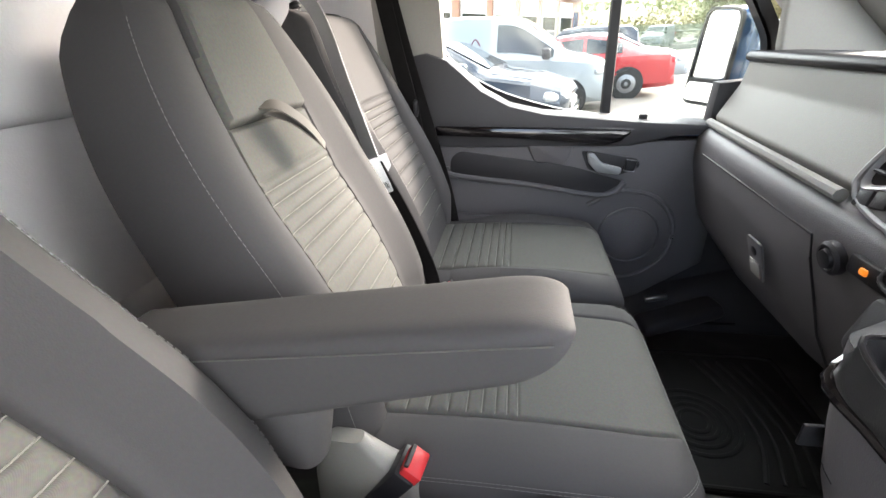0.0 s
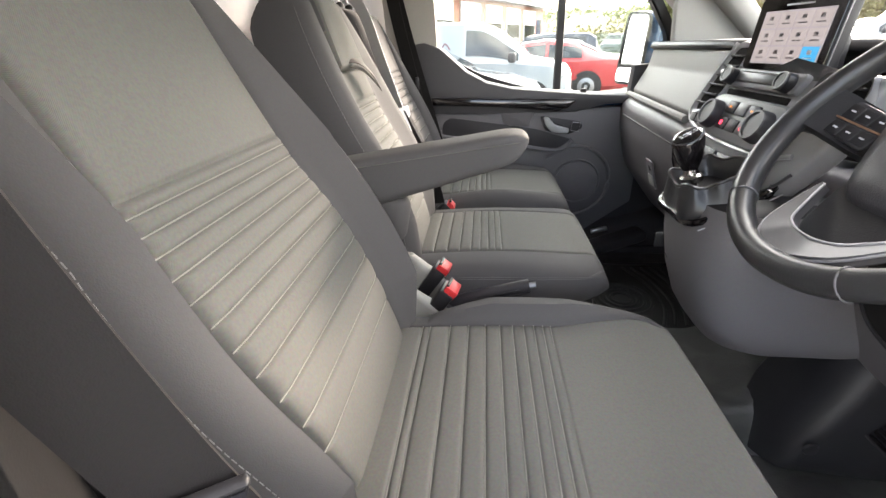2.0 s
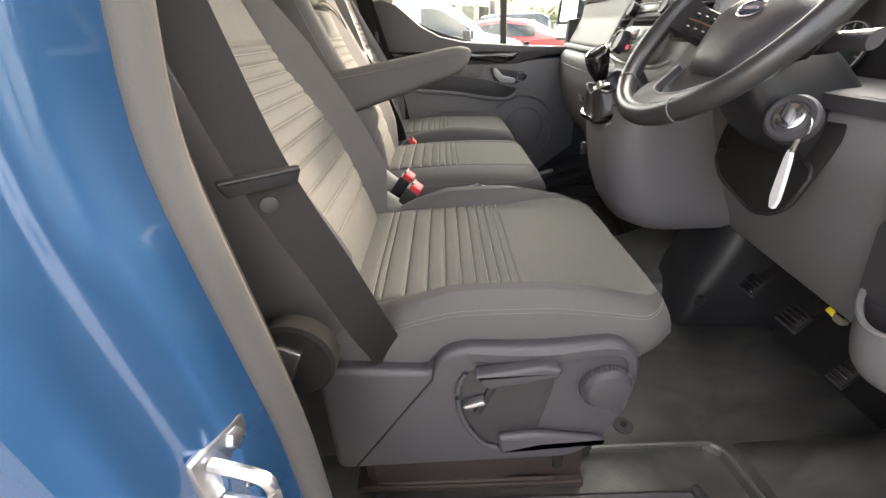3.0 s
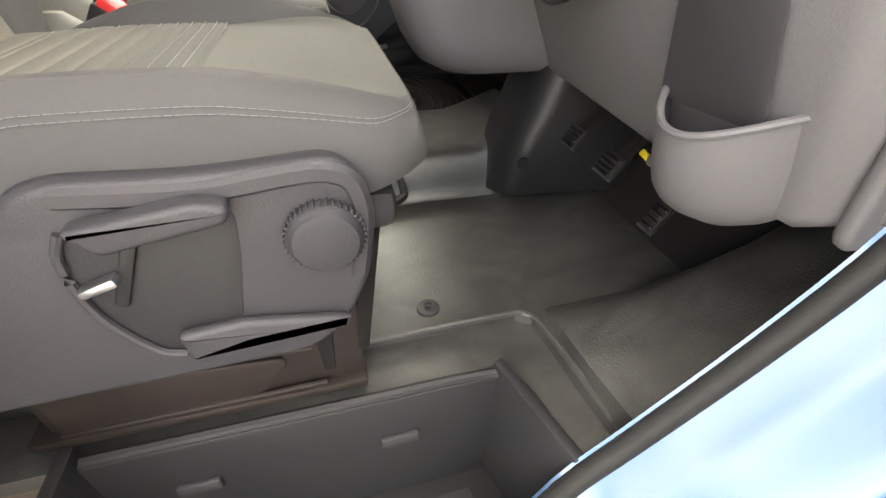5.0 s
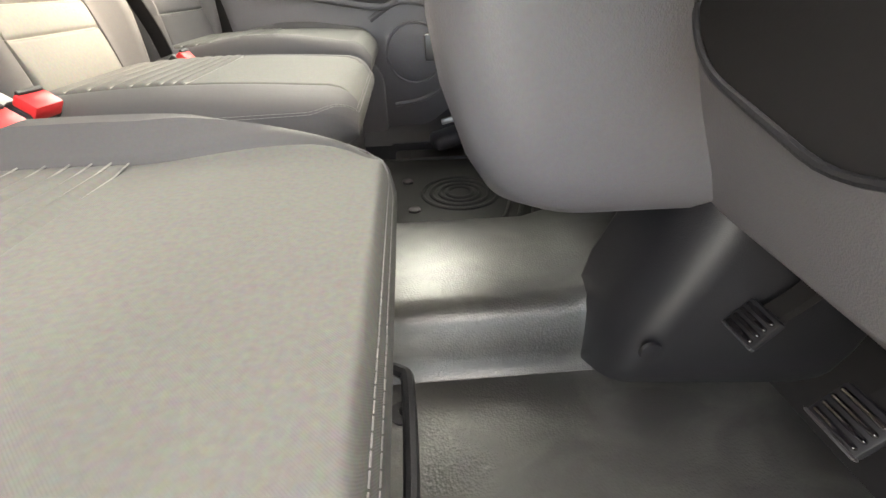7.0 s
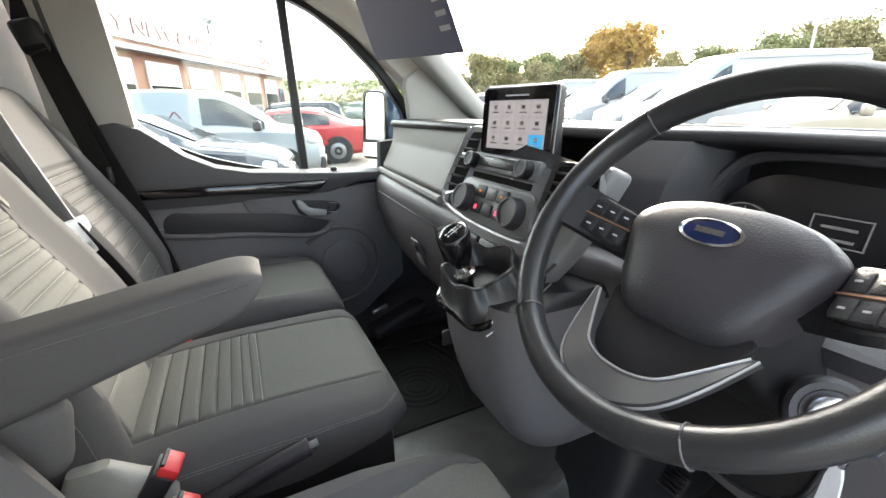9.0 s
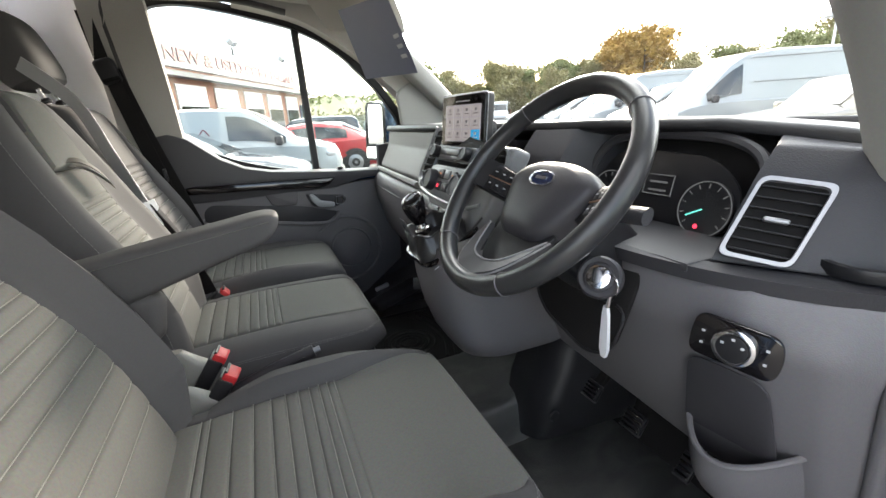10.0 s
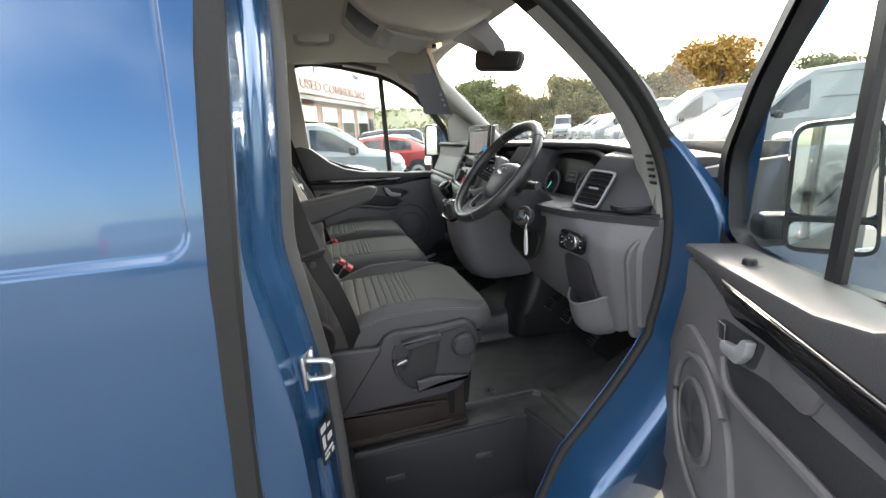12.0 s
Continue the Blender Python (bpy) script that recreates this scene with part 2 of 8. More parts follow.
ROOF_GREY = mat("grey roofing", (0.18, 0.18, 0.19), 0.7, grain=(5, 0.3), vary=0.15, stain=1)
FRAME_WHITE = mat("white window frame", (0.45, 0.45, 0.46), 0.4, vary=0.05)
FENCE_GREEN = mat("green fence steel", (0.05, 0.09, 0.06), 0.5, vary=0.2)
BARK = mat("bark", (0.09, 0.07, 0.05), 0.9, grain=(20, 0.4), vary=0.3, stain=5)
# leaf and hill tones are lifted: the haze of distance is put into them
LEAF_A = mat("green leaves", (0.17, 0.19, 0.075), 0.7, vary=0.45, stain=0.9)
LEAF_B = mat("autumn leaves", (0.38, 0.24, 0.06), 0.7, vary=0.4, stain=0.9)
LEAF_C = mat("olive leaves", (0.24, 0.215, 0.10), 0.7, vary=0.45, stain=0.9)
HILL = mat("hillside grass and scrub", (0.15, 0.15, 0.08), 0.95, grain=(3, 0.5), vary=0.4, stain=0.15)
for _m in (LEAF_A, LEAF_B, LEAF_C):
    _m.node_tree.nodes["Principled BSDF"].inputs["Subsurface Weight"].default_value = 0.0


def glass_mat(name, tint=(0.9, 0.95, 0.93)):
    """Thin clear pane: straight-through glass with a sharp surface reflection."""
    m = bpy.data.materials.new(name)
    m.use_nodes = True
    n, l = m.node_tree.nodes, m.node_tree.links
    n.remove(n["Principled BSDF"])
    tr, gl, mx, lw = (n.new(k) for k in ("ShaderNodeBsdfTransparent", "ShaderNodeBsdfGlossy", "ShaderNodeMixShader", "ShaderNodeLayerWeight"))
    pw, mu = n.new("ShaderNodeMath"), n.new("ShaderNodeMath")
    pw.operation, pw.inputs[1].default_value = "POWER", 4.0
    mu.operation, mu.inputs[1].default_value, mu.inputs[2].default_value = "MULTIPLY_ADD", 0.55, 0.045
    tr.inputs["Color"].default_value = (*tint, 1)
    gl.inputs["Roughness"].default_value = 0.01
    lw.inputs["Blend"].default_value = 0.5
    l.new(lw.outputs["Facing"], pw.inputs[0])
    l.new(pw.outputs["Value"], mu.inputs[0])
    l.new(mu.outputs["Value"], mx.inputs["Fac"])
    l.new(tr.outputs["BSDF"], mx.inputs[1])
    l.new(gl.outputs["BSDF"], mx.inputs[2])
    l.new(mx.outputs["Shader"], n["Material Output"].inputs["Surface"])
    return m


GLASS = glass_mat("clear window glass")
MIRROR = mat("mirror glass", (0.85, 0.86, 0.87), 0.01, metal=1.0, vary=0.0)


# ---- mesh tools ----
def part(name, bm, material, parent=None, label="", smooth=True, m=None):
    """Links a bmesh as one mesh object, under a thing or part if one is given."""
    me = bpy.data.meshes.new(name)
    bmesh.ops.recalc_face_normals(bm, faces=bm.faces[:])
    bm.to_mesh(me)
    bm.free()
    me.materials.append(material)
    if smooth:
        me.shade_smooth()
        me.set_sharp_from_angle(angle=radians(38))
    ob = new(name, me)
    if parent is not None:
        ob.parent = parent
        ob.matrix_parent_inverse = Matrix.Identity(4)
    if m is not None:
        ob.matrix_basis = m
    if label:
        tagged(ob, label)
    return ob


def thing(name, label, category, m=None, group="", kind=""):
    e = new(name)
    e.empty_display_size = 0.05
    if m is not None:
        e.matrix_basis = m
    return tagged(e, label, category, group, kind)


def join(a, b, m=None):
    """Adds bmesh b (moved by m) to a, and frees b."""
    if m is not None:
        b.transform(m)
    me = bpy.data.meshes.new("tmp")
    b.to_mesh(me)
    b.free()
    a.from_mesh(me)
    bpy.data.meshes.remove(me)
    return a


def rbox(sx, sy, sz, r=0.005, seg=2, m=None, taper=None):
    """A rounded box centred on the origin. taper: factors (x, y) of its top."""
    bm = bmesh.new()
    bmesh.ops.create_cube(bm, size=1.0)
    for v in bm.verts:
        v.co = Vector((v.co.x * sx, v.co.y * sy, v.co.z * sz))
        if taper and v.co.z > 0:
            v.co.x *= taper[0]
            v.co.y *= taper[1]
    if r > 0:
        bmesh.ops.bevel(bm, geom=bm.edges[:] + bm.verts[:], offset=min(r, 0.49 * min(sx, sy, sz)), segments=seg, profile=0.5, affect="EDGES")
    if m is not None:
        bm.transform(m)
    return bm


def loft(rings, caps=True, closed=True):
    """Skins rings of equal point count; the rings are closed loops unless told otherwise."""
    bm = bmesh.new()
    rows = [[bm.verts.new(p) for p in r] for r in rings]
    n = len(rows[0])
    for a, b in zip(rows, rows[1:]):
        for i in range(n if closed else n - 1):
            j = (i + 1) % n
            try:
                bm.faces.new((a[i], a[j], b[j], b[i]))
            except ValueError:
                pass
    if caps and closed:
        bm.faces.new(rows[0][::-1])
        bm.faces.new(rows[-1])
    return bm


def smooth_path(pts, n=8, closed=False):
    """Catmull-Rom through the points."""
    P = [Vector(p) for p in pts]
    out = []
    N = len(P)
    for i in range(N if closed else N - 1):
        p0, p1, p2, p3 = (P[(i - 1) % N] if closed or i > 0 else P[0], P[i], P[(i + 1) % N], P[(i + 2) % N] if closed or i + 2 < N else P[-1])
        for k in range(n):
            t = k / n
            out.append(0.5 * ((2 * p1) + (p2 - p0) * t + (2 * p0 - 5 * p1 + 4 * p2 - p3) * t * t + (3 * p1 - p0 - 3 * p2 + p3) * t ** 3))
    if not closed:
        out.append(P[-1].copy())
    return out


def sweep(path, prof, closed=False, up=(0, 0, 1), caps=True):
    """Sweeps a profile along a path. prof: radius, or a list of (side, up) points."""
    P = [Vector(p) for p in path]
    if isinstance(prof, (int, float)):
        k = 8
        prof = [(prof * math.cos(2 * math.pi * i / k), prof * math.sin(2 * math.pi * i / k)) for i in range(k)]
    rings = []
    N = len(P)
    for i, p in enumerate(P):
        a, b = (P[(i - 1) % N], P[(i + 1) % N]) if closed else (P[max(i - 1, 0)], P[min(i + 1, N - 1)])
        t = (b - a).normalized()
        u = Vector(up)
        side = t.cross(u)
        if side.length < 1e-3:
            side = t.cross(Vector((1, 0, 0)))
        side.normalize()
        u = side.cross(t)
        rings.append([p + side * s + u * w for s, w in prof])
    if closed:
        rings.append(rings[0])
        bm = loft(rings, caps=False)
        bmesh.ops.remove_doubles(bm, verts=bm.verts[:], dist=1e-6)
        return bm
    return loft(rings, caps=caps)


def lathe(prof, n=24, m=None, caps=True):
    """Turns a profile of (radius, height) round z."""
    rings = [[(r * math.cos(2 * math.pi * i / n), r * math.sin(2 * math.pi * i / n), h) for i in range(n)] for r, h in prof]
    bm = loft(rings, caps=caps)
    if m is not None:
        bm.transform(m)
    return bm


def prism(outline, depth, r=0.003, seg=2, m=None):
    """An outline in xy, made solid from z = 0 to depth, with rounded edges."""
    bm = bmesh.new()
    f = bm.faces.new([bm.verts.new((x, y, 0)) for x, y in outline])
    g = bmesh.ops.extrude_face_region(bm, geom=[f])
    bmesh.ops.translate(bm, verts=[v for v in g["geom"] if isinstance(v, bmesh.types.BMVert)], vec=(0, 0, depth))
    if r > 0:
        flat = [e for e in bm.edges if abs(e.verts[0].co.z - e.verts[1].co.z) < 1e-7]
        bmesh.ops.bevel(bm, geom=flat, offset=r, segments=seg, profile=0.5, affect="EDGES")
    if m is not None:
        bm.transform(m)
    return bm


def round_poly(pts, r, n=5):
    """Rounds a polygon's corners. pts: (x, y) or (x, y, own radius)."""
    out = []
    N = len(pts)
    for i in range(N):
        p, a, b = Vector(pts[i][:2]), Vector(pts[i - 1][:2]), Vector(pts[(i + 1) % N][:2])
        rr = pts[i][2] if len(pts[i]) > 2 else r
        da, db = (a - p), (b - p)
        d = min(rr, 0.48 * da.length, 0.48 * db.length)
        p0, p1 = p + da.normalized() * d, p + db.normalized() * d
        for k in range(n + 1):
            t = k / n
            out.append(tuple((1 - t) ** 2 * p0 + 2 * t * (1 - t) * p + t * t * p1))
    return out


def axes(o, x, y):
    """The pose with origin o whose local x and y run along the given ways."""
    x = Vector(x).normalized()
    z = x.cross(Vector(y)).normalized()
    y = z.cross(x)
    return Matrix(((x.x, y.x, z.x, o[0]), (x.y, y.y, z.y, o[1]), (x.z, y.z, z.z, o[2]), (0, 0, 0, 1)))


def frame_ring(outer, inner, depth, m=None, r=0.0015):
    """A flat ring between two outlines of equal point count, made solid."""
    bm = loft([[(x, y, 0) for x, y in outer], [(x, y, depth - r) for x, y in outer], [(x * 0.997, y * 0.997, depth) for x, y in outer],
               [(x, y, depth) for x, y in inner], [(x, y, 0) for x, y in inner]], caps=False)
    if m is not None:
        bm.transform(m)
    return bm


def grown_poly(poly, k):
    c = sum((Vector(p) for p in poly), Vector((0, 0))) / len(poly)
    return [tuple(c + (Vector(p) - c) * k) for p in poly]


# ---- the ground ----
GROUND = -0.5
bm = bmesh.new()
bmesh.ops.create_grid(bm, x_segments=40, y_segments=40, size=260)
for v in bm.verts:
    v.co.z = GROUND
part("ground", bm, ASPHALT, smooth=False)
tagged(bpy.data.objects["ground"], "worn brown-grey tarmac of the sales yard", "ground", kind="structure")


# ---- seats ----
def bump_line(d, w=0.0028):
    return math.exp(-(d / w) ** 2)


def quilt(x, marks, depth):
    """Soft swelling between neighbouring stitch lines, none on the lines."""
    for a, b in zip(marks, marks[1:]):
        if a <= x <= b:
            t = (x - a) / (b - a)
            return depth * min(1.0, (b - a) / 0.03) * (4 * t * (1 - t)) ** 0.6
    return 0.0


def pad(L, W, top, bottom, xs, ys, p=7, q=3.2, keep=0.25, warp=None):
    """A cushion lofted along x. W(x): half width; top(x, y), bottom(x): heights. ys: samples from -1 to 1."""
    rings = []
    for x in xs:
        w = W(x)
        ring = []
        for s in ys:
            s = warp(x, s) if warp else s
            y = s * w
            edge = (1 - abs(s) ** p) ** (1 / q) if abs(s) < 1 else 0.0
            t, b = top(x, y), bottom(x)
            ring.append((x, y, b + (t - b) * (keep + (1 - keep) * edge)))
        for s in (0.97, 0.5, 0, -0.5, -0.97):
            ring.append((x, s * w, bottom(x)))
        rings.append(ring)
    return loft(rings)


def samples(a, b, step, extra=(), w=0.008, fine=0.0016):
    v = list(np.arange(a, b, step)) + [b]
    for e in extra:
        v += list(np.arange(e - w, e + w + 1e-6, fine))
    v = sorted(x for x in v if a <= x <= b)
    out = [v[0]]
    for x in v[1:]:
        if x - out[-1] > 5e-4:
            out.append(x)
    return out


def y_samples(w, extra):
    base = [-1, -0.995, -0.985, -0.966, -0.955, -0.94, -0.88, -0.8, -0.7, -0.55, -0.38, -0.2, 0]
    base = base + [-b for b in base[:-1]]
    for e in extra:
        for k in (-0.011, -0.006, -0.003, -0.0014, 0, 0.0014, 0.003, 0.006, 0.011):
            base += [(e + k) / w]
    return sorted(set(round(b, 4) for b in base if -1 <= b <= 1))


def pad_z(x, s, W, top, bottom, p, q, keep):
    edge = (1 - abs(s) ** p) ** (1 / q)
    t, b = top(x, s * W(x)), bottom(x)
    return b + (t - b) * (keep + (1 - keep) * edge)


def dashes(pts, dash, gap, r):
    """Stitches of even length along a line."""
    pts = [Vector(p) for p in pts]
    bm, run, start = bmesh.new(), 0.0, pts[0]
    far = [0.0]
    for a, b in zip(pts, pts[1:]):
        far.append(far[-1] + (b - a).length)

    def at(d):
        for k in range(len(pts) - 1):
            if d <= far[k + 1]:
                return pts[k].lerp(pts[k + 1], (d - far[k]) / max(1e-6, far[k + 1] - far[k]))
        return pts[-1]
    while run + dash < far[-1]:
        join(bm, sweep([at(run), at(run + dash * 0.5), at(run + dash)], [(r, 0), (0, r * 0.7), (-r, 0), (0, -r * 0.7)]))
        run += dash + gap
    return bm


def two_tone(ob, inserts, w, W, flare=None):
    """Side bolsters take the darker cloth; flare(x) widens the inner field towards the front."""
    ob.data.materials.append(FABRIC2)
    for p in ob.data.polygons:
        c = p.center
        k = flare(c.x, c.y) if flare else 1.0
        if (p.normal.z < 0.35 and abs(p.normal.x) < 0.6) or not any(a < c.y * w / W(c.x) / k < b for a, b in inserts):
            p.material_index = 1


def dark_sides(ob, W, s0, index=2):
    """The flanks outside the edge seam are of plain dark cloth."""
    ob.data.materials.append(FABRIC3)
    for p in ob.data.polygons:
        if abs(p.center.y) > s0 * W(p.center.x) or p.normal.z < -0.2:
            p.material_index = index


def thread_rows(rows, r=0.0008):
    bm = bmesh.new()
    for pts in rows:
        join(bm, sweep(pts, [(r, 0), (0, r), (-r, 0), (0, -r)]))
    return bm


def cushion(parent, name, x0, x1, w, z, inserts, seam_x, lines, bolster, under=0.13, label="", mirror_bolster=True, lip=0.03, stitched=False, spread=(0.0, 0.0)):
    """Seat cushion from x0 to x1, half width w about y = 0. inserts: (y0, y1) of the pleated fields."""
    seams = [s for i in inserts for s in i]
    marks = [x0, *lines, seam_x]

    def flare(x, side):
        return 1 + spread[side > 0] * min(1.0, max(0.0, (x - seam_x) / (x1 - seam_x))) ** 1.3

    def warp(x, s):
        """Carries the seam outwards with the flare."""
        s0 = (inserts[0][1] if s > 0 else -inserts[0][0]) / w
        k = min(flare(x, s), 0.95 / s0)
        a = abs(s)
        a = a * k if a < s0 else s0 * k + (a - s0) * (1 - s0 * k) / (1 - s0)
        return math.copysign(a, s)

    def W(x):
        f = max(0.0, (x - (x1 - 0.08)) / 0.08)
        return w * (1 - 0.14 * f ** 2.5)

    def top(x, y):
        h = z + 0.012 * math.sin(math.pi * (x - x0) / (x1 - x0))
        for s, side in ((w, 1), (-w, -1)):
            if side > 0 or mirror_bolster:
                d = min(1.0, max(0.0, (abs(y) - (w - 0.085)) / 0.05)) if y * side > 0 else 0.0
                along = min(1, max(0, (x - x0 - 0.07) / 0.12)) * min(1, max(0, (x1 - 0.02 - x) / 0.17))
                h += bolster * d * d * (3 - 2 * d) * along ** 0.7
        f = max(0.0, (x - (x1 - lip)) / lip)
        h -= 0.036 * f ** 2.6
        g = 0.0
        y = y * w / W(x) / flare(x, y)
        for a, b in inserts:
            if a < y < b:
                inside = min(1, max(0, (min(y - a, b - y)) / 0.012))
                for q in lines:
                    g = max(g, 0.0022 * inside * bump_line(x - q, 0.0024))
                g = max(g, 0.003 * inside * bump_line(x - seam_x))
                if x < seam_x:
                    h += inside * (0.0015 + quilt(x, marks, 0.0032))
        for s in seams:
            g = max(g, 0.005 * bump_line(y - s) * (1 if x < x1 - 0.02 else 0))
        return h - g

    def bottom(x):
        f = max(0.0, (x - (x1 - 0.20)) / 0.20)
        return z - under + (under - 0.058) * f ** 1.2

    xs = samples(x0, x1, 0.016, [*lines, seam_x, x1 - 0.008])
    ys = y_samples(w, seams)
    ob = part(name, pad(x1 - x0, W, top, bottom, xs, ys, warp=warp), FABRIC, parent, label)
    two_tone(ob, inserts, w, W, flare)
    if stitched:
        dark_sides(ob, W, 0.968)
    rows = []
    for a, b in inserts:
        for q in [*lines, seam_x]:
            rows.append([(q, y, top(q, y) + 0.0006) for y in np.linspace(a + 0.004, b - 0.004, 15)])
    part("stitching", thread_rows(rows), THREAD, ob, "thin pale welded stitch lines")
    # double stitching round the sides and the front edge
    if stitched:
        for sd, dx in ((0.956, 0.0035), (0.966, 0.001)):
            pts = []
            for side in (-1, 1):
                half = [(x, sd) for x in np.linspace(x0 + 0.06, x1 - dx - 0.06, 18)]
                half += [(x1 - dx - 0.06 * (1 - math.sin(a)), sd - (sd - 0.74) * (1 - math.cos(a))) for a in np.linspace(0.1, math.pi / 2, 12)]
                half += [(x1 - dx, 0.74 * k) for k in (0.8, 0.6, 0.4, 0.2, 0.0)]
                row = [(x, side * (s * W(x) + 0.0012 * s), pad_z(x, s, W, top, bottom, 7, 3.2, 0.25) + 0.0012) for x, s in half]
                pts += row if side < 0 else row[-2::-1]
            part("edge_stitching", dashes(pts, 0.0065, 0.0014, 0.0005), SEAM, ob, "pale double stitching round the edge")
    return ob


def lean(o, deg):
    r = radians(deg)
    return Matrix(((-math.sin(r), 0, math.cos(r), o[0]), (0, -1, 0, o[1]), (math.cos(r), 0, math.sin(r), o[2]), (0, 0, 0, 1)))


def backrest(parent, name, m, L, w, inserts, v_seam, lines, bolster, thick=0.13, label="", plain=None, shoulder=0.10, inset=0.14, belly=0.0, edge=(5, 2.6, 0.35), seam_s=0.94, flanks=False):
    """Backrest lofted along local x (up the back), front towards local z."""
    seams = [s for i in inserts for s in i]
    marks = sorted([0.0, *lines, plain or v_seam])

    def W(x):
        top_f = max(0.0, (x - (L - shoulder)) / shoulder)
        low = max(0.0, (0.16 - x) / 0.16)
        return w * (1 - inset * top_f ** 2.2 - 0.06 * low ** 2 - 0.05 * (x / L) ** 2 + belly * math.exp(-((x - 0.27) / 0.13) ** 2))

    def top(x, y):
        ww = W(x)
        h = 0.0 + 0.018 * math.sin(math.pi * min(1, x / (0.55 * L))) * (1 if x < 0.55 * L else 0)
        for side in (1, -1):
            d = min(1.0, max(0.0, (abs(y) - (ww - 0.10)) / 0.055)) if y * side > 0 else 0.0
            along = min(1, max(0, x / 0.16 + 0.3)) * min(1, max(0.12, (L - x) / 0.30))
            h += bolster * d * d * (3 - 2 * d) * along
        f = max(0.0, (x - (L - 0.05)) / 0.05)
        h -= 0.05 * f ** 2.4
        g = 0.0
        y = y * w / W(x)
        for a, b in inserts:
            if a < y < b:
                inside = min(1, max(0, (min(y - a, b - y)) / 0.014))
                for q in lines:
                    g = max(g, 0.0024 * inside * bump_line(x - q, 0.0026))
                g = max(g, (0.010 if plain else 0.004) * inside * bump_line(x - v_seam, 0.004))
                if plain:
                    g = max(g, 0.003 * inside * bump_line(x - plain, 0.004))
                    if x > v_seam:
                        h += 0.010 * inside
                h += inside * (0.004 + quilt(x, marks, 0.0040))
        for s in seams:
            g = max(g, 0.009 * bump_line(y - s, 0.004) * (1 if x < L - 0.03 else 0.2))
        return h - g

    def bottom(x):
        f = max(0.0, (x - (L - 0.06)) / 0.06)
        return -thick * (1 - 0.2 * x / L) + 0.05 * f ** 2

    xs = samples(0, L, 0.018, [*lines, v_seam] + ([plain] if plain else []))
    ys = y_samples(w, seams)
    ob = part(name, pad(L, W, top, bottom, xs, ys, *edge), FABRIC, parent, label, m=m)
    two_tone(ob, inserts, w, W)
    if flanks:
        dark_sides(ob, W, seam_s)
    rows = []
    for a, b in inserts:
        for q in lines:
            rows.append([(q, y * W(q) / w, top(q, y * W(q) / w) + 0.0006) for y in np.linspace(a + 0.004, b - 0.004, 15)])
    part("stitching", thread_rows(rows), THREAD, ob, "thin pale welded stitch lines")
    for s in (-1, 1):
        pts = [(x, s * seam_s * W(x), pad_z(x, s * seam_s, W, top, bottom, *edge) + 0.0012) for x in np.linspace(0.04, L - 0.05, 40)]
        part("side_stitching", dashes(pts, 0.006, 0.0025, 0.0006), SEAM, ob, "grey stitching along the bolster")
    return ob


def headrest(parent, m, w=0.13):
    """Padded head restraint on two chrome posts; local x up, z to the front."""
    rings = []
    for k in range(15):
        x = 0.03 + 0.20 * k / 14
        f = 2 * k / 14 - 1
        r = (1 - abs(f) ** 3.5) ** 0.4
        ww, th = w * (0.72 + 0.28 * r), 0.018 + 0.042 * r
        rings.append([(x, ww * math.copysign(abs(math.cos(a)) ** 0.5, math.cos(a)), -0.04 + th * math.copysign(abs(math.sin(a)) ** 0.7, math.sin(a))) for a in np.linspace(0, 2 * math.pi, 29)[:-1]])
    ob = part("headrest", loft(rings), FABRIC2, parent, "dark cloth head restraint", m=m)
    for s in (-1, 1):
        part("post", sweep([(-0.06, s * 0.05, -0.04), (0.05, s * 0.05, -0.04)], 0.006), CHROME, ob, "chrome headrest post")
        part("guide", lathe([(0.012, 0), (0.014, 0.006), (0.010, 0.014)], 12, axes((-0.012, s * 0.05, -0.04), (0, 1, 0), (0, 0, 1))), BLACK, ob, "black post guide")
    return ob




def pleat_lines(start, end, n=10, k=1.28):
    """Lines that close up towards the end."""
    gaps = [k ** -i for i in range(n)]
    tot = sum(gaps)
    out, x = [], start
    for g in gaps:
        out.append(x)
        x += g / tot * (end - start)
    return out


# driver's seat
driver = thing("driver_chair", "grey cloth driver's seat with pleated stripes and side trim", "car seat", pose(0, -0.004, 0))
cushion(driver, "cushion", -0.13, 0.390, 0.255, 0.415, [(-0.188, 0.178)], 0.166, [-0.066, -0.052, -0.015, 0.019, 0.049, 0.075, 0.098, 0.118, 0.136, 0.152], 0.048, 0.102, "grey cloth cushion with pleats", stitched=True, spread=(0.06, 0.24), lip=0.013)
BACK_M = lean((-0.095, 0, 0.385), 24)
db = backrest(driver, "backrest", BACK_M, 0.70, 0.262, [(-0.165, 0.165)], 0.43, pleat_lines(0.415, 0.06, 11, 0.91), 0.078, 0.13, "grey cloth backrest with pleated stripes", belly=0.09)
hm = BACK_M @ Matrix.Translation((0.70, 0, -0.01))
headrest(driver, hm)


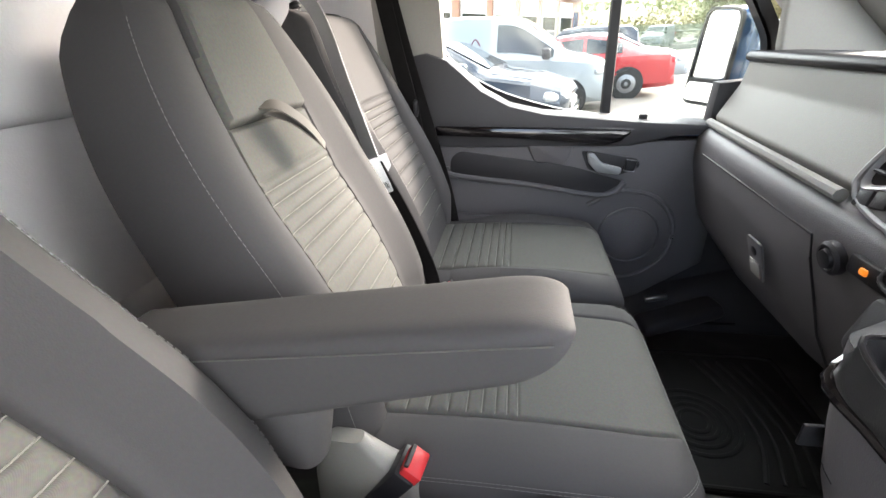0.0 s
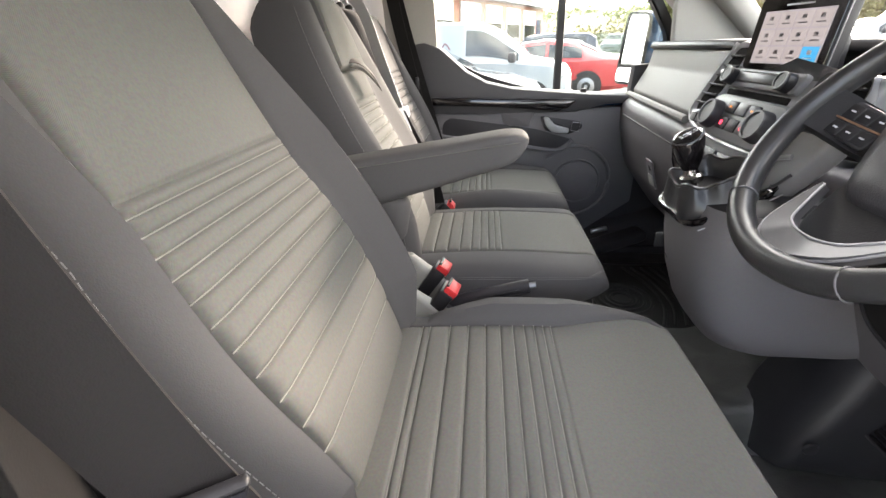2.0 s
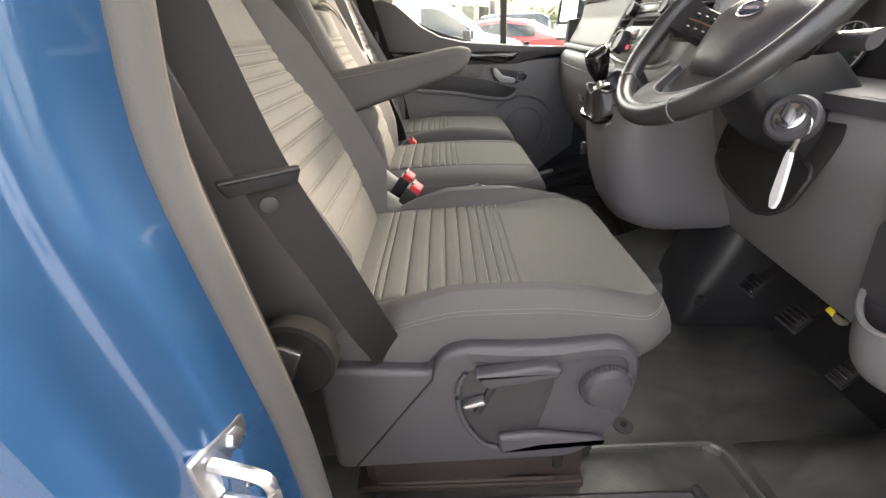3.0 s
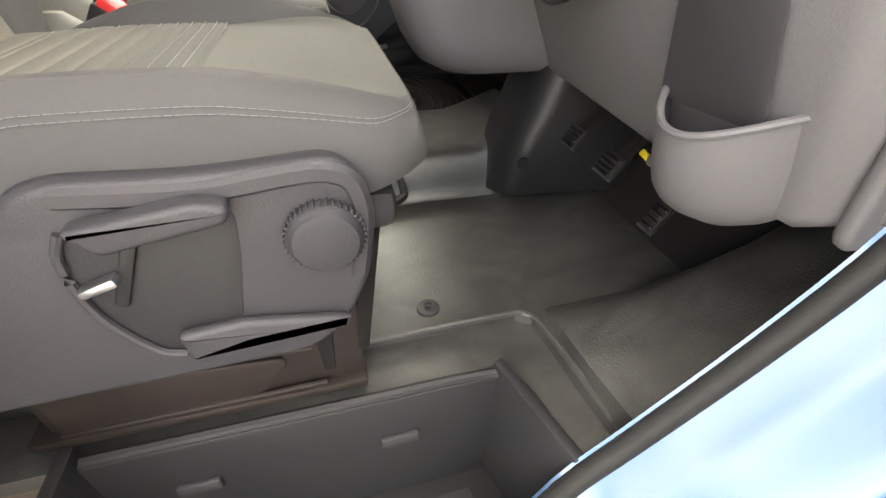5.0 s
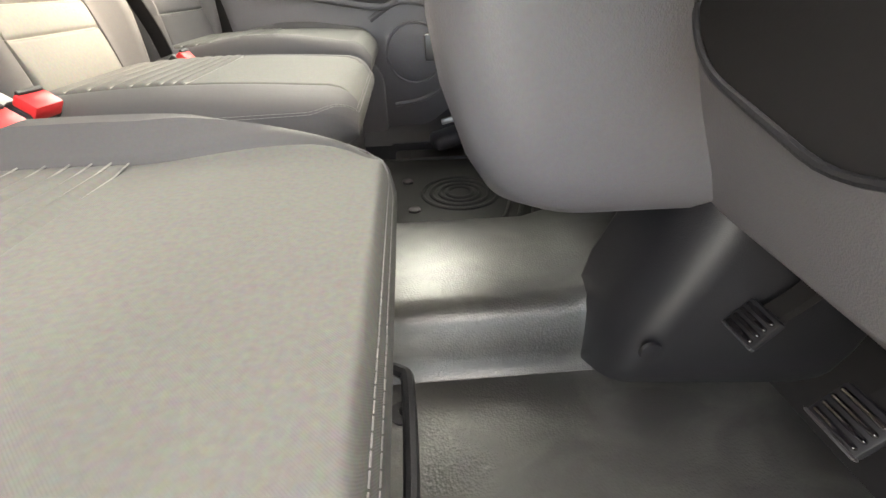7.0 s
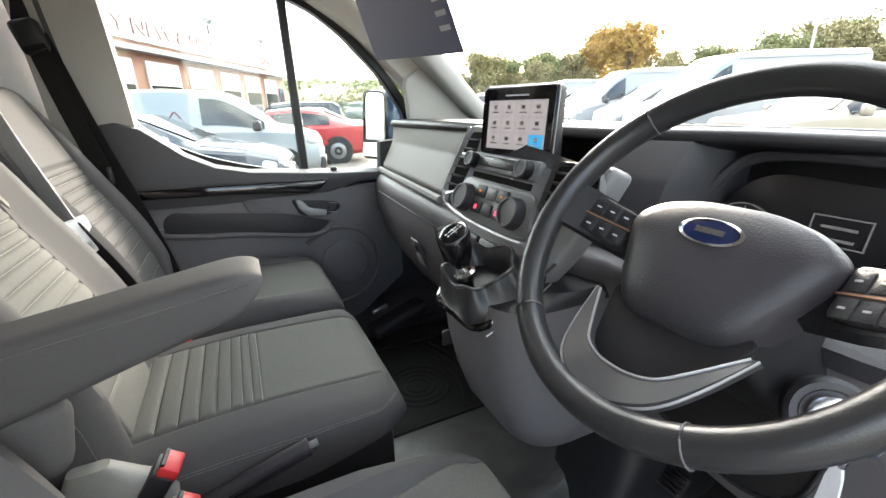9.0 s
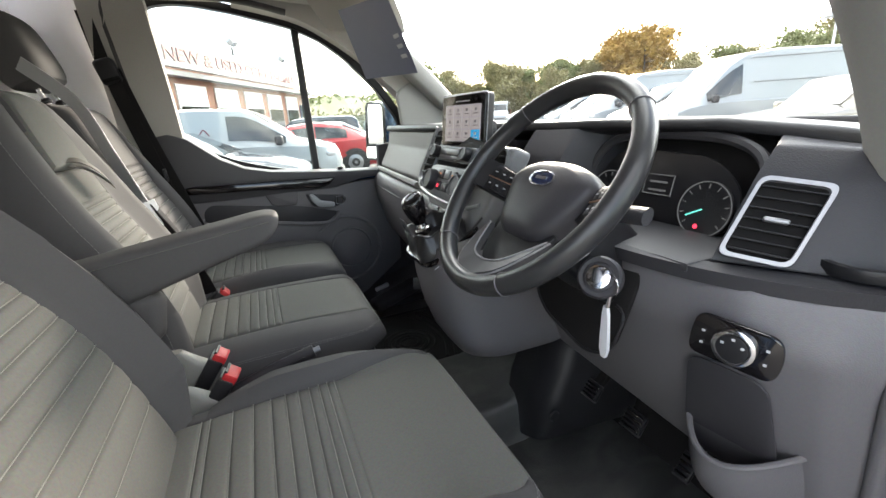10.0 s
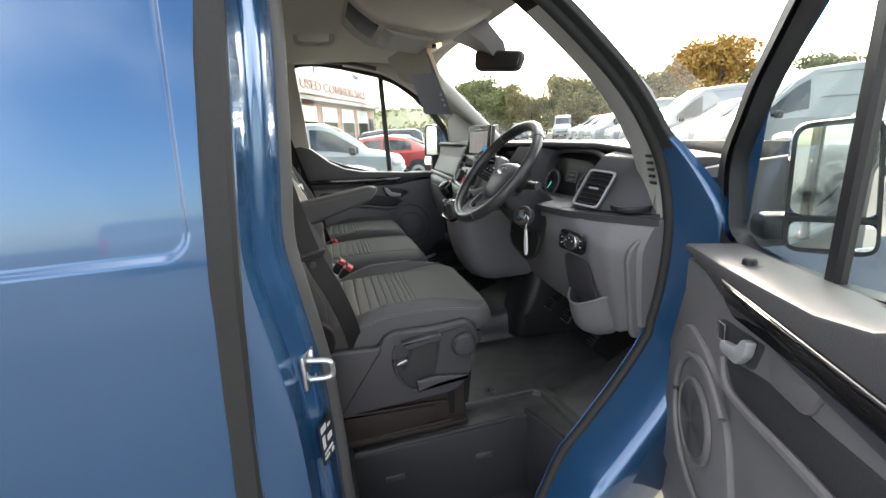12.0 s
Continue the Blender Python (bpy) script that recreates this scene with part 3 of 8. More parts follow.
def armrest(parent):
    """Fold-down armrest: a tapering padded bar hinged on the seat's side."""
    rings = []
    for k in range(40):
        t = 1 - (1 - k / 39) ** 1.6
        x = -0.30 + 0.421 * t
        end = max(0.0, (t - 0.86) / 0.14)
        rd = max(0.02, 1 - end ** 2.8) ** 0.5
        top, bot = 0.694 + 0.064 * t, 0.578 + 0.128 * t
        c, h = (top + bot) / 2 + 0.010 * (1 - rd), (top - bot) / 2 * rd
        w = 0.046 * (0.6 + 0.4 * rd)
        rings.append([(x, 0.305 + w * math.copysign(abs(math.cos(a)) ** 0.42, math.cos(a)), c + h * math.copysign(abs(math.sin(a)) ** 0.42, math.sin(a))) for a in np.linspace(0, 2 * math.pi, 41)[:-1]])
    ob = part("armrest", loft(rings), FABRIC2, parent, "dark cloth fold-down armrest")
    part("hinge_cover", rbox(0.13, 0.05, 0.10, 0.03, 4, pose(-0.165, 0.296, 0.598, 0, 12, 0)), FABRIC2, ob, "dark cloth hinge lobe")
    for s in (-1, 1):
        part("seam", thread_rows([[(-0.25 + 0.355 * t, 0.305 + s * 0.0462, 0.690 + 0.050 * t) for t in np.linspace(0, 1, 10)]], 0.0009), FABRIC, ob, "fine seam along the side")


armrest(driver)

# seat base: steel box, plastic side shield, lever and height knob
part("base_box", rbox(0.42, 0.40, 0.33, 0.012, 2, pose(0.09, 0.0, 0.125)), METAL_BOX, driver, "dark steel seat box")
part("base_flange", rbox(0.44, 0.43, 0.018, 0.005, 2, pose(0.08, 0.0, -0.002)), METAL_BOX, driver, "dark steel foot flange")
part("box_panel", prism(round_poly([(-0.10, 0.094), (0.19, 0.076), (0.192, 0.060), (0.152, 0.012), (-0.10, -0.004)], 0.008), 0.007, 0.003, 2, axes((0, -0.199, 0), (1, 0, 0), (0, 0, 1))), METAL_BOX, driver, "pressed panel of the seat box")
part("box_rib", sweep([(-0.10, -0.206, 0.105), (0.23, -0.206, 0.088)], 0.004), METAL_BOX, driver, "pressed rib of the seat box")
part("box_rib", sweep([(-0.10, -0.206, 0.006), (0.24, -0.206, 0.010)], 0.004), METAL_BOX, driver, "pressed rib of the seat box")
part("box_slot", prism(round_poly([(0.235, 0.150), (0.262, 0.152), (0.256, 0.03), (0.240, 0.03)], 0.006), 0.004, 0.001, 1, axes((0, -0.199, 0), (1, 0, 0), (0, 0, 1))), PILLAR_BLACK, driver, "dark slot in the seat box")
part("front_bracket", rbox(0.022, 0.012, 0.22, 0.003, 2, pose(0.312, -0.192, 0.165, 0, 8, 0)), PILLAR_BLACK, driver, "black front bracket")
shield_outline = round_poly([(-0.14, 0.365, 0.02), (0.020, 0.352, 0.012), (0.043, 0.384, 0.02), (0.075, 0.394, 0.03), (0.18, 0.388, 0.06), (0.300, 0.397, 0.03), (0.328, 0.345, 0.03), (0.318, 0.262, 0.03), (0.292, 0.206, 0.02), (0.250, 0.160, 0.03), (0.12, 0.155, 0.03), (-0.14, 0.146, 0.02)], 0.02)
UP = axes((0, -0.246, 0), (1, 0, 0), (0, 0, 1))     # local z points to -y, towards the door
SHF = axes((0, -0.274, 0), (1, 0, 0), (0, 0, 1))
sh = part("side_shield", prism(shield_outline, 0.03, 0.010, 3, UP), PLASTIC_M, driver, "grey plastic seat side shield")
part("top_bead", sweep(smooth_path([(0.080, -0.270, 0.380), (0.18, -0.272, 0.374), (0.285, -0.270, 0.380), (0.312, -0.270, 0.345), (0.303, -0.270, 0.262)], 6), [(0.011, 0.003), (0.005, 0.009), (-0.006, 0.008), (-0.011, 0.002), (-0.011, -0.004), (0.011, -0.004)], up=(0, -1, 0)), PLASTIC_M, sh, "rounded upper rim")
part("lever_recess", prism(round_poly([(0.083, 0.360), (0.064, 0.323), (0.069, 0.262), (0.100, 0.206), (0.127, 0.195), (0.182, 0.224), (0.200, 0.307), (0.206, 0.358)], 0.014), 0.003, 0.0012, 2, SHF), STEP, sh, "dark recess behind the lever")
part("recess_wall", sweep(smooth_path([(0.075, -0.278, 0.352), (0.063, -0.279, 0.322), (0.068, -0.279, 0.262), (0.098, -0.279, 0.207), (0.122, -0.279, 0.196)], 6), 0.0045), PLASTIC_M, sh, "rounded edge of the recess")
part("lever", prism(round_poly([(0.084, 0.364), (0.182, 0.378), (0.207, 0.370), (0.203, 0.355), (0.104, 0.338)], 0.007), 0.024, 0.006, 3, SHF @ Matrix.Translation((0, 0, 0.003))), PLASTIC_M, sh, "grey recliner lever")
part("lever_slot", rbox(0.012, 0.006, 0.075, 0.003, 2, pose(0.105, -0.279, 0.305, 0, 24, 0)), BLACK, sh, "black slot")
part("lever_catch", rbox(0.034, 0.016, 0.010, 0.004, 2, pose(0.086, -0.286, 0.302, 0, -18, 0)), STEEL, sh, "bright catch")
part("shield_lip", prism(round_poly([(0.122, 0.228), (0.182, 0.234), (0.275, 0.219), (0.292, 0.211), (0.188, 0.204), (0.127, 0.188)], 0.007), 0.016, 0.007, 3, SHF), PLASTIC_M, sh, "raised lower lip")
knob_m = axes((0.277, -0.275, 0.320), (1, 0, 0), (0, 0, 1))
kn = part("tilt_knob", lathe([(0.036, 0), (0.036, 0.012), (0.033, 0.016), (0.030, 0.021), (0.024, 0.023), (0.0, 0.0225)][:5], 40, knob_m), PLASTIC_D, sh, "ribbed dark adjuster knob")
bm = bmesh.new()
for i in range(40):
    a = 2 * math.pi * i / 40
    join(bm, rbox(0.0022, 0.004, 0.011, 0.0008, 1, pose(0, 0.0365, 0.007)), knob_m @ pose(0, 0, 0, 0, 0, math.degrees(a)))
part("knob_ribs", bm, PLASTIC_D, kn)
part("shield_joint", sweep([(0.031, -0.2765, 0.375), (0.027, -0.2765, 0.340), (-0.075, -0.2765, 0.198), (-0.11, -0.2765, 0.15)], 0.0018), BLACK, sh, "joint line of the shield")
# slide bar under the cushion front
part("slide_bar", sweep(smooth_path([(0.28, -0.100, 0.222), (0.345, -0.096, 0.226), (0.378, -0.083, 0.230), (0.392, -0.052, 0.230), (0.392, 0.075, 0.230), (0.384, 0.098, 0.230), (0.355, 0.108, 0.226), (0.28, 0.108, 0.222)], 6), 0.0065), BLACK, driver, "black tubular slide bar")
for s in (-0.17, 0.18):
    part("slide_rail", rbox(0.36, 0.035, 0.04, 0.006, 2, pose(0.16, s, 0.285)), METAL_BOX, driver, "steel slide rail")
part("base_pan", rbox(0.47, 0.46, 0.05, 0.015, 2, pose(0.12, 0, 0.305)), PLASTIC_D, driver, "dark cushion pan")


def buckle(x, y, z, tilt, yaw, label):
    b = thing("belt_buckle", label, "buckle", pose(x, y, z, 0, tilt, yaw), "belt buckles")
    part("body", rbox(0.032, 0.05, 0.10, 0.005, 2, pose(0, 0, -0.04)), BLACK, b, "black buckle body")
    part("button", rbox(0.028, 0.042, 0.022, 0.004, 2, pose(0.004, 0, 0.012)), RED, b, "red release button")
    part("slot", rbox(0.006, 0.034, 0.006, 0.001, 1, pose(-0.008, 0, 0.0235)), BLACK, b)
    part("stalk", sweep(smooth_path([(-0.004, 0, -0.08), (-0.015, 0, -0.14), (-0.03, 0, -0.20)], 4), [(0.012, 0.004), (-0.012, 0.004), (-0.012, -0.004), (0.012, -0.004)], up=(0, 1, 0)), BLACK, b)
    return b


buckle(-0.030, 0.283, 0.428, 35, -10, "red and black belt buckle beside the driver's seat")
buckle(-0.055, 0.378, 0.428, 35, -8, "red and black belt buckle of the middle seat")
buckle(-0.075, 0.835, 0.418, 50, 0, "red and black belt buckle between the passenger cushions")

# double passenger bench
bench = thing("passenger_bench", "grey cloth two-place passenger bench with pleated stripes", "car seat", pose(0, 0.82, 0))
LINES_B = [-0.115, -0.08, -0.046, -0.015, 0.013, 0.036, 0.056, 0.073]
cb1 = cushion(bench, "middle_cushion", -0.14, 0.335, 0.232, 0.425, [(-0.135, 0.142)], 0.089, LINES_B, 0.0, 0.105, "grey cloth middle cushion", lip=0.045, stitched=True)
cb1.location = (0, -0.215, 0)
cb2 = cushion(bench, "outer_cushion", -0.14, 0.325, 0.215, 0.435, [(-0.145, 0.138)], 0.066, [q - 0.022 for q in LINES_B], 0.022, 0.105, "grey cloth outer cushion", lip=0.045)
cb2.location = (0, 0.235, 0)
backrest(bench, "middle_backrest", lean((-0.112, -0.212, 0.40), 19.5), 0.665, 0.214, [(-0.092, 0.138)], 0.476, pleat_lines(0.390, 0.05, 11, 0.91), 0.03, 0.15, "grey cloth middle backrest with a folding flap", plain=0.405, shoulder=0.27, inset=0.36, edge=(11, 3.0, 0.30), seam_s=0.955, flanks=True)
backrest(bench, "outer_backrest", lean((-0.125, 0.235, 0.40), 19.5), 0.655, 0.215, [(-0.135, 0.125)], 0.44, pleat_lines(0.42, 0.05, 11, 0.91), 0.04, 0.11, "grey cloth outer backrest", shoulder=0.27, inset=0.34, edge=(9, 3.0, 0.3), flanks=True)
headrest(bench, lean((-0.112, -0.215, 0.40), 19.5) @ Matrix.Translation((0.69, 0, -0.02)), 0.125)
headrest(bench, lean((-0.125, 0.235, 0.40), 19.5) @ Matrix.Translation((0.68, 0, -0.02)), 0.115)
loop_pts = smooth_path([(-0.276, -0.262, 0.866), (-0.246, -0.250, 0.866), (-0.222, -0.226, 0.838), (-0.212, -0.204, 0.806), (-0.222, -0.212, 0.822), (-0.240, -0.236, 0.848), (-0.276, -0.256, 0.862)], 6)
part("pull_loop", sweep(loop_pts, [(0.014, 0.001), (-0.014, 0.001), (-0.014, -0.001), (0.014, -0.001)], up=(0.8, 0.2, 0.4)), LOOP, bench, "grey-brown webbing pull loop")
part("base_box", rbox(0.36, 0.80, 0.30, 0.015, 2, pose(0.07, 0.02, 0.15)), PLASTIC_D, bench, "dark plastic bench plinth")
part("side_panel", rbox(0.42, 0.03, 0.16, 0.012, 2, pose(0.09, -0.425, 0.275)), BLACK, bench, "black bench side panel")


# ---- seat belts ----
def strap(pts, w, th=0.0012, up=(0, 1, 0), n=8):
    return sweep(smooth_path(pts, n), [(w, th), (-w, th), (-w, -th), (w, -th)], up=up)


mid_belt = thing("middle_seat_belt", "seat belt over the bench, sheen painted pale, with a white tongue", "seat belt", pose(0, 0, 0), "seat belts")
part("webbing", strap([(-0.40, 0.885, 1.10), (-0.31, 0.88, 1.0), (-0.258, 0.856, 0.86), (-0.212, 0.836, 0.725)], 0.021, up=(0.5, 0.80, 0.2)), BELT_SHEEN, mid_belt, "upper webbing with its silvery sheen painted pale")
part("lower_webbing", strap([(-0.209, 0.838, 0.715), (-0.155, 0.84, 0.60), (-0.115, 0.84, 0.49), (-0.10, 0.835, 0.43)], 0.021, up=(0.4, 0.85, 0.2)), BELT, mid_belt, "dark lower webbing")
tm = axes((-0.196, 0.826, 0.712), (0.72, 0.66, 0.2), (0.35, 0.1, -0.9)) @ Matrix.Scale(0.92, 4)
part("tongue", prism(round_poly([(-0.026, -0.022), (0.026, -0.022), (0.026, 0.008), (0.011, 0.02), (0.011, 0.062), (-0.011, 0.062), (-0.011, 0.02), (-0.026, 0.008)], 0.004), 0.004, 0.001, 1, tm), WHITE, mid_belt, "white belt tongue")
part("tongue_slot", prism(round_poly([(-0.006, 0.036), (0.006, 0.036), (0.006, 0.052), (-0.006, 0.052)], 0.001), 0.0052, 0, 1, tm), PLASTIC_D, mid_belt)
out_belt = thing("passenger_seat_belt", "dark seat belt hanging on the passenger door pillar", "seat belt", pose(0, 0, 0), "seat belts")
part("webbing", strap([(-0.312, 1.315, 1.13), (-0.275, 1.295, 0.95), (-0.222, 1.268, 0.72), (-0.180, 1.25, 0.42)], 0.024, up=(0.25, 1, 0)), BELT, out_belt, "dark webbing")
part("second_webbing", strap([(-0.300, 1.325, 1.13), (-0.245, 1.308, 0.9), (-0.15, 1.285, 0.55), (-0.12, 1.27, 0.40)], 0.024, up=(0.25, 1, 0)), BELT, out_belt, "dark lower webbing")
part("tongue", rbox(0.012, 0.03, 0.045, 0.004, 2, pose(-0.212, 1.252, 0.765, 0, 0, 10)), BLACK, out_belt, "black belt tongue")
part("guide", rbox(0.062, 0.05, 0.085, 0.014, 3, pose(-0.315, 1.325, 1.125, 0, -14, 0)), BLACK, out_belt, "black belt guide housing")
part("guide_slot", rbox(0.050, 0.012, 0.012, 0.003, 2, pose(-0.306, 1.299, 1.098, 0, -14, 0)), PILLAR_BLACK, out_belt, "dark belt slot")
part("upper_webbing", strap([(-0.345, 1.335, 1.32), (-0.325, 1.332, 1.15)], 0.022, up=(0.25, 1, 0)), BELT, out_belt, "dark webbing above the guide")
part("floor_anchor", rbox(0.05, 0.04, 0.05, 0.012, 2, pose(-0.155, 1.26, 0.40)), BLACK, out_belt, "black lower anchor")
drv_belt = thing("driver_seat_belt", "dark driver's belt with a black tongue beside the seat", "seat belt", pose(0, 0, 0), "seat belts")
part("webbing", strap([(-0.235, -0.372, 1.22), (-0.190, -0.366, 1.0), (-0.155, -0.356, 0.83), (-0.120, -0.340, 0.672), (-0.075, -0.326, 0.55), (-0.050, -0.300, 0.455), (-0.040, -0.262, 0.385), (-0.036, -0.240, 0.33)], 0.025, up=(-0.55, 0.82, 0.05)), BELT, drv_belt, "dark webbing")
am = axes((-0.122, -0.346, 0.668), (0.84, 0.50, 0.02), (0.1, -0.15, 0.98))
tg = part("tongue", prism(round_poly([(-0.034, -0.010), (0.034, -0.008), (0.040, 0.009), (-0.040, 0.009)], 0.005), 0.010, 0.004, 2, am), BLACK, drv_belt, "black belt tongue")
part("stud", lathe([(0.009, 0), (0.009, 0.002), (0.006, 0.003)], 16, am @ pose(0.002, -0.026, 0.006)), PLASTIC_D, drv_belt, "round belt stop button")
rt = part("retractor", lathe([(0.05, 0), (0.055, 0.004), (0.055, 0.03), (0.05, 0.034)], 28, axes((-0.145, -0.300, 0.425), (1, 0, 0), (0, 0, 1))), PILLAR_BLACK, drv_belt, "round black belt reel")
part("reel_bracket", rbox(0.03, 0.012, 0.05, 0.003, 2, pose(-0.15, -0.338, 0.43, 0, 25, 0)), STEEL, rt, "bright reel bracket")


# ---- hand brake between the seats ----
hb = thing("hand_brake", "dark hand brake lever beside the driver's seat", "hand brake")
part("lever", sweep(smooth_path([(-0.06, 0.362, 0.338), (0.02, 0.362, 0.366), (0.10, 0.362, 0.388), (0.148, 0.362, 0.400)], 6), [(0.013 * math.cos(a), 0.016 * math.sin(a)) for a in np.linspace(0, 2 * math.pi, 13)[:-1]]), PLASTIC_M, hb, "dark grey lever")
part("lever_groove", sweep([(0.02, 0.3485, 0.366), (0.125, 0.3485, 0.395)], 0.002), BLACK, hb)
part("button", sweep([(0.148, 0.362, 0.400), (0.162, 0.362, 0.403)], 0.007), STEEL, hb, "bright release button")
part("lever_mount", rbox(0.14, 0.06, 0.10, 0.02, 3, pose(-0.09, 0.345, 0.305)), PLASTIC_D, hb, "dark lever mounting")
fair = thing("seat_hinge_cover", "pale grey moulded cover at the foot of the backrest", "hinge cover", None, "seat hinge covers")
part("cover", loft([[(x, y, z) for x, y in round_poly([(x0, y0, 0.02), (x1, y0, 0.02), (x1, y1, 0.015), (x0, y1, 0.015)], 0.02, 4)] for z, x0, x1, y0, y1 in ((0.26, -0.20, 0.00, 0.250, 0.300), (0.345, -0.20, -0.005, 0.252, 0.298), (0.385, -0.19, -0.03, 0.256, 0.294), (0.43, -0.18, -0.09, 0.262, 0.290))]), PANEL_L, fair)
fair2 = thing("seat_hinge_cover", "pale grey moulded cover beside the middle seat cushion", "hinge cover", None, "seat hinge covers")
part("cover", loft([[(x, y, z) for x, y in round_poly([(x0, y0, 0.02), (x1, y0, 0.02), (x1, y1, 0.015), (x0, y1, 0.015)], 0.02, 4)] for z, x0, x1, y0, y1 in ((0.26, -0.20, -0.02, 0.365, 0.415), (0.40, -0.19, -0.04, 0.368, 0.412), (0.43, -0.18, -0.08, 0.372, 0.408), (0.462, -0.165, -0.115, 0.378, 0.402))]), PANEL_L, fair2)


# ---- van shell: floor, bulkhead, roof, pillars ----
YC = 0.44        # centre line of the van
def plate(outline, z0, z1, r=0.0):
    return prism(outline, z1 - z0, r, 2, Matrix.Translation((0, 0, z0)))


FRONT = axes((0, 0, 0), (1, 0, 0), (0, 0, 1))     # local x forward, y up, z to -y
def wall_xz(outline, y0, y1, r=0.004):
    """A plate in the xz plane from y0 (larger) to y1 (smaller)."""
    return prism(outline, y0 - y1, r, 2, Matrix.Translation((0, y0, 0)) @ FRONT)


floor_outline = [(-0.55, -0.140), (-0.08, -0.140), (0.575, -0.135), (0.600, -0.155), (0.625, -0.41), (1.35, -0.41), (1.35, 1.40), (-0.55, 1.40)]
fl = part("floor", plate(floor_outline, -0.03, 0.0, 0.0), MAT_FLOOR, smooth=False)
tagged(fl, "scuffed black grained vinyl cab floor", "floor", kind="structure")
# raised tunnel between the footwells
rings = []
for x in (0.22, 0.30, 0.55, 0.64, 0.70, 0.80):
    k = 0.0 if x < 0.65 else (x - 0.65) * 0.35
    prof = [(0.275, 0.002), (0.287, 0.012), (0.296, 0.04), (0.312, 0.088), (0.330, 0.106), (0.36, 0.112), (0.60, 0.112), (0.630, 0.105), (0.645, 0.08), (0.650, 0.052)]
    rings.append([(x, y, z + (k if z > 0.05 else 0)) for y, z in prof] + [(x, 0.650, -0.01), (x, 0.275, -0.01)])
tun = part("floor_tunnel", loft(rings), MAT_FLOOR)
tagged(tun, "black vinyl raised floor tunnel in front of the seats", "floor", kind="structure")
pf = part("passenger_floor", rbox(0.9, 0.85, 0.05, 0.01, 2, pose(0.80, 0.93, 0.025)), MAT_FLOOR)
tagged(pf, "black vinyl raised passenger floor", "floor", kind="structure")
# toe board closing the footwell; its black stands in for the shade there
tb = part("toe_board", prism(round_poly([(0.93, -0.02), (1.34, -0.02), (1.34, 0.55), (1.18, 0.55), (1.06, 0.14), (1.01, 0.05), (0.965, 0.010)], 0.02), 1.81, 0.004, 2, Matrix.Translation((0, 1.40, 0)) @ FRONT), PILLAR_BLACK)
tagged(tb, "toe board under the dashboard, footwell shade put into its black", "floor", kind="structure")
# ribbed rubber mat in the passenger footwell
mt = thing("rubber_floor_mat", "black ribbed rubber mat in the passenger footwell", "floor mat", pose(0.56, 0.90, 0.052))
part("mat_sheet", rbox(0.54, 0.46, 0.012, 0.005, 2, pose(0.0, 0, 0.006)), RUBBER, mt)
part("mat_edge", sweep([(x, y, 0.014) for x, y in round_poly([(-0.262, -0.222), (0.262, -0.222), (0.262, 0.222), (-0.262, 0.222)], 0.04)], 0.006, closed=True), RUBBER, mt, "raised rim of the mat")
for r in (0.035, 0.055, 0.078, 0.102):
    part("mat_ring", sweep([(-0.03 + r * math.cos(a), -0.04 + r * math.sin(a), 0.012) for a in np.linspace(0, 2 * math.pi, 29)[:-1]], 0.006, closed=True), RUBBER, mt, "swirled raised ring")
for i in range(5):
    pts = smooth_path([(0.06 + 0.035 * i, -0.20, 0.012), (0.10 + 0.03 * i, -0.08, 0.012), (0.09 + 0.03 * i, 0.06, 0.012), (0.04 + 0.035 * i, 0.19, 0.012)], 6)
    part("mat_rib", sweep(pts, 0.006), RUBBER, mt)
for p in ((-0.17, 0.045), (-0.155, -0.135)):
    part("mat_stud", lathe([(0.016, 0), (0.015, 0.006), (0.008, 0.009)], 16, pose(p[0], p[1], 0.012)), PLASTIC_M, mt, "round mat fastener")


def floor_clip(x, y, z=0.0):
    c = thing("floor_clip", "round dark plastic clip pressed into the vinyl floor", "clip", pose(x, y, z), "floor clips")
    part("disc", lathe([(0.021, 0), (0.0205, 0.004), (0.015, 0.005)], 28), PLASTIC_M, c)
    part("peg", lathe([(0.006, 0.0035), (0.006, 0.011), (0.004, 0.0125)], 14), BLACK, c)


floor_clip(0.423, -0.09)
floor_clip(0.371, 0.219)

# step well by the driver's door
led = part("floor_ledge", plate([(-0.55, -0.245), (0.50, -0.240), (0.535, -0.265), (0.56, -0.41), (0.63, -0.41), (0.605, -0.145), (0.57, -0.130), (-0.55, -0.135)], -0.05, -0.022, 0.0), MAT_FLOOR, smooth=False)
tagged(led, "black grained vinyl ledge between floor and step", "floor", kind="structure")
sw = thing("door_step", "black moulded plastic step well in the driver's doorway", "step", kind="structure")
part("riser", wall_xz(round_poly([(-0.09, -0.32), (0.53, -0.32), (0.53, -0.022), (-0.09, -0.022)], 0.01), -0.225, -0.245, 0.004), STEP, sw)
part("tread", plate(round_poly([(-0.10, -0.50), (0.38, -0.50), (0.545, -0.40), (0.52, -0.23), (-0.10, -0.23)], 0.03), -0.335, -0.31, 0.004), STEP, sw)
part("front_wall", prism([(0, 0), (0.185, 0), (0.185, 0.31), (0, 0.31)], 0.02, 0.004, 2, axes((0.515, -0.225, -0.31), (0.09, -0.33, 0), (0, 0, 1))), STEP, sw)
part("rear_wall", prism([(0, 0), (0.32, 0), (0.32, 0.31), (0, 0.31)], 0.02, 0.004, 2, axes((-0.085, -0.225, -0.31), (0, -0.33, 0), (0, 0, 1))), STEP, sw)
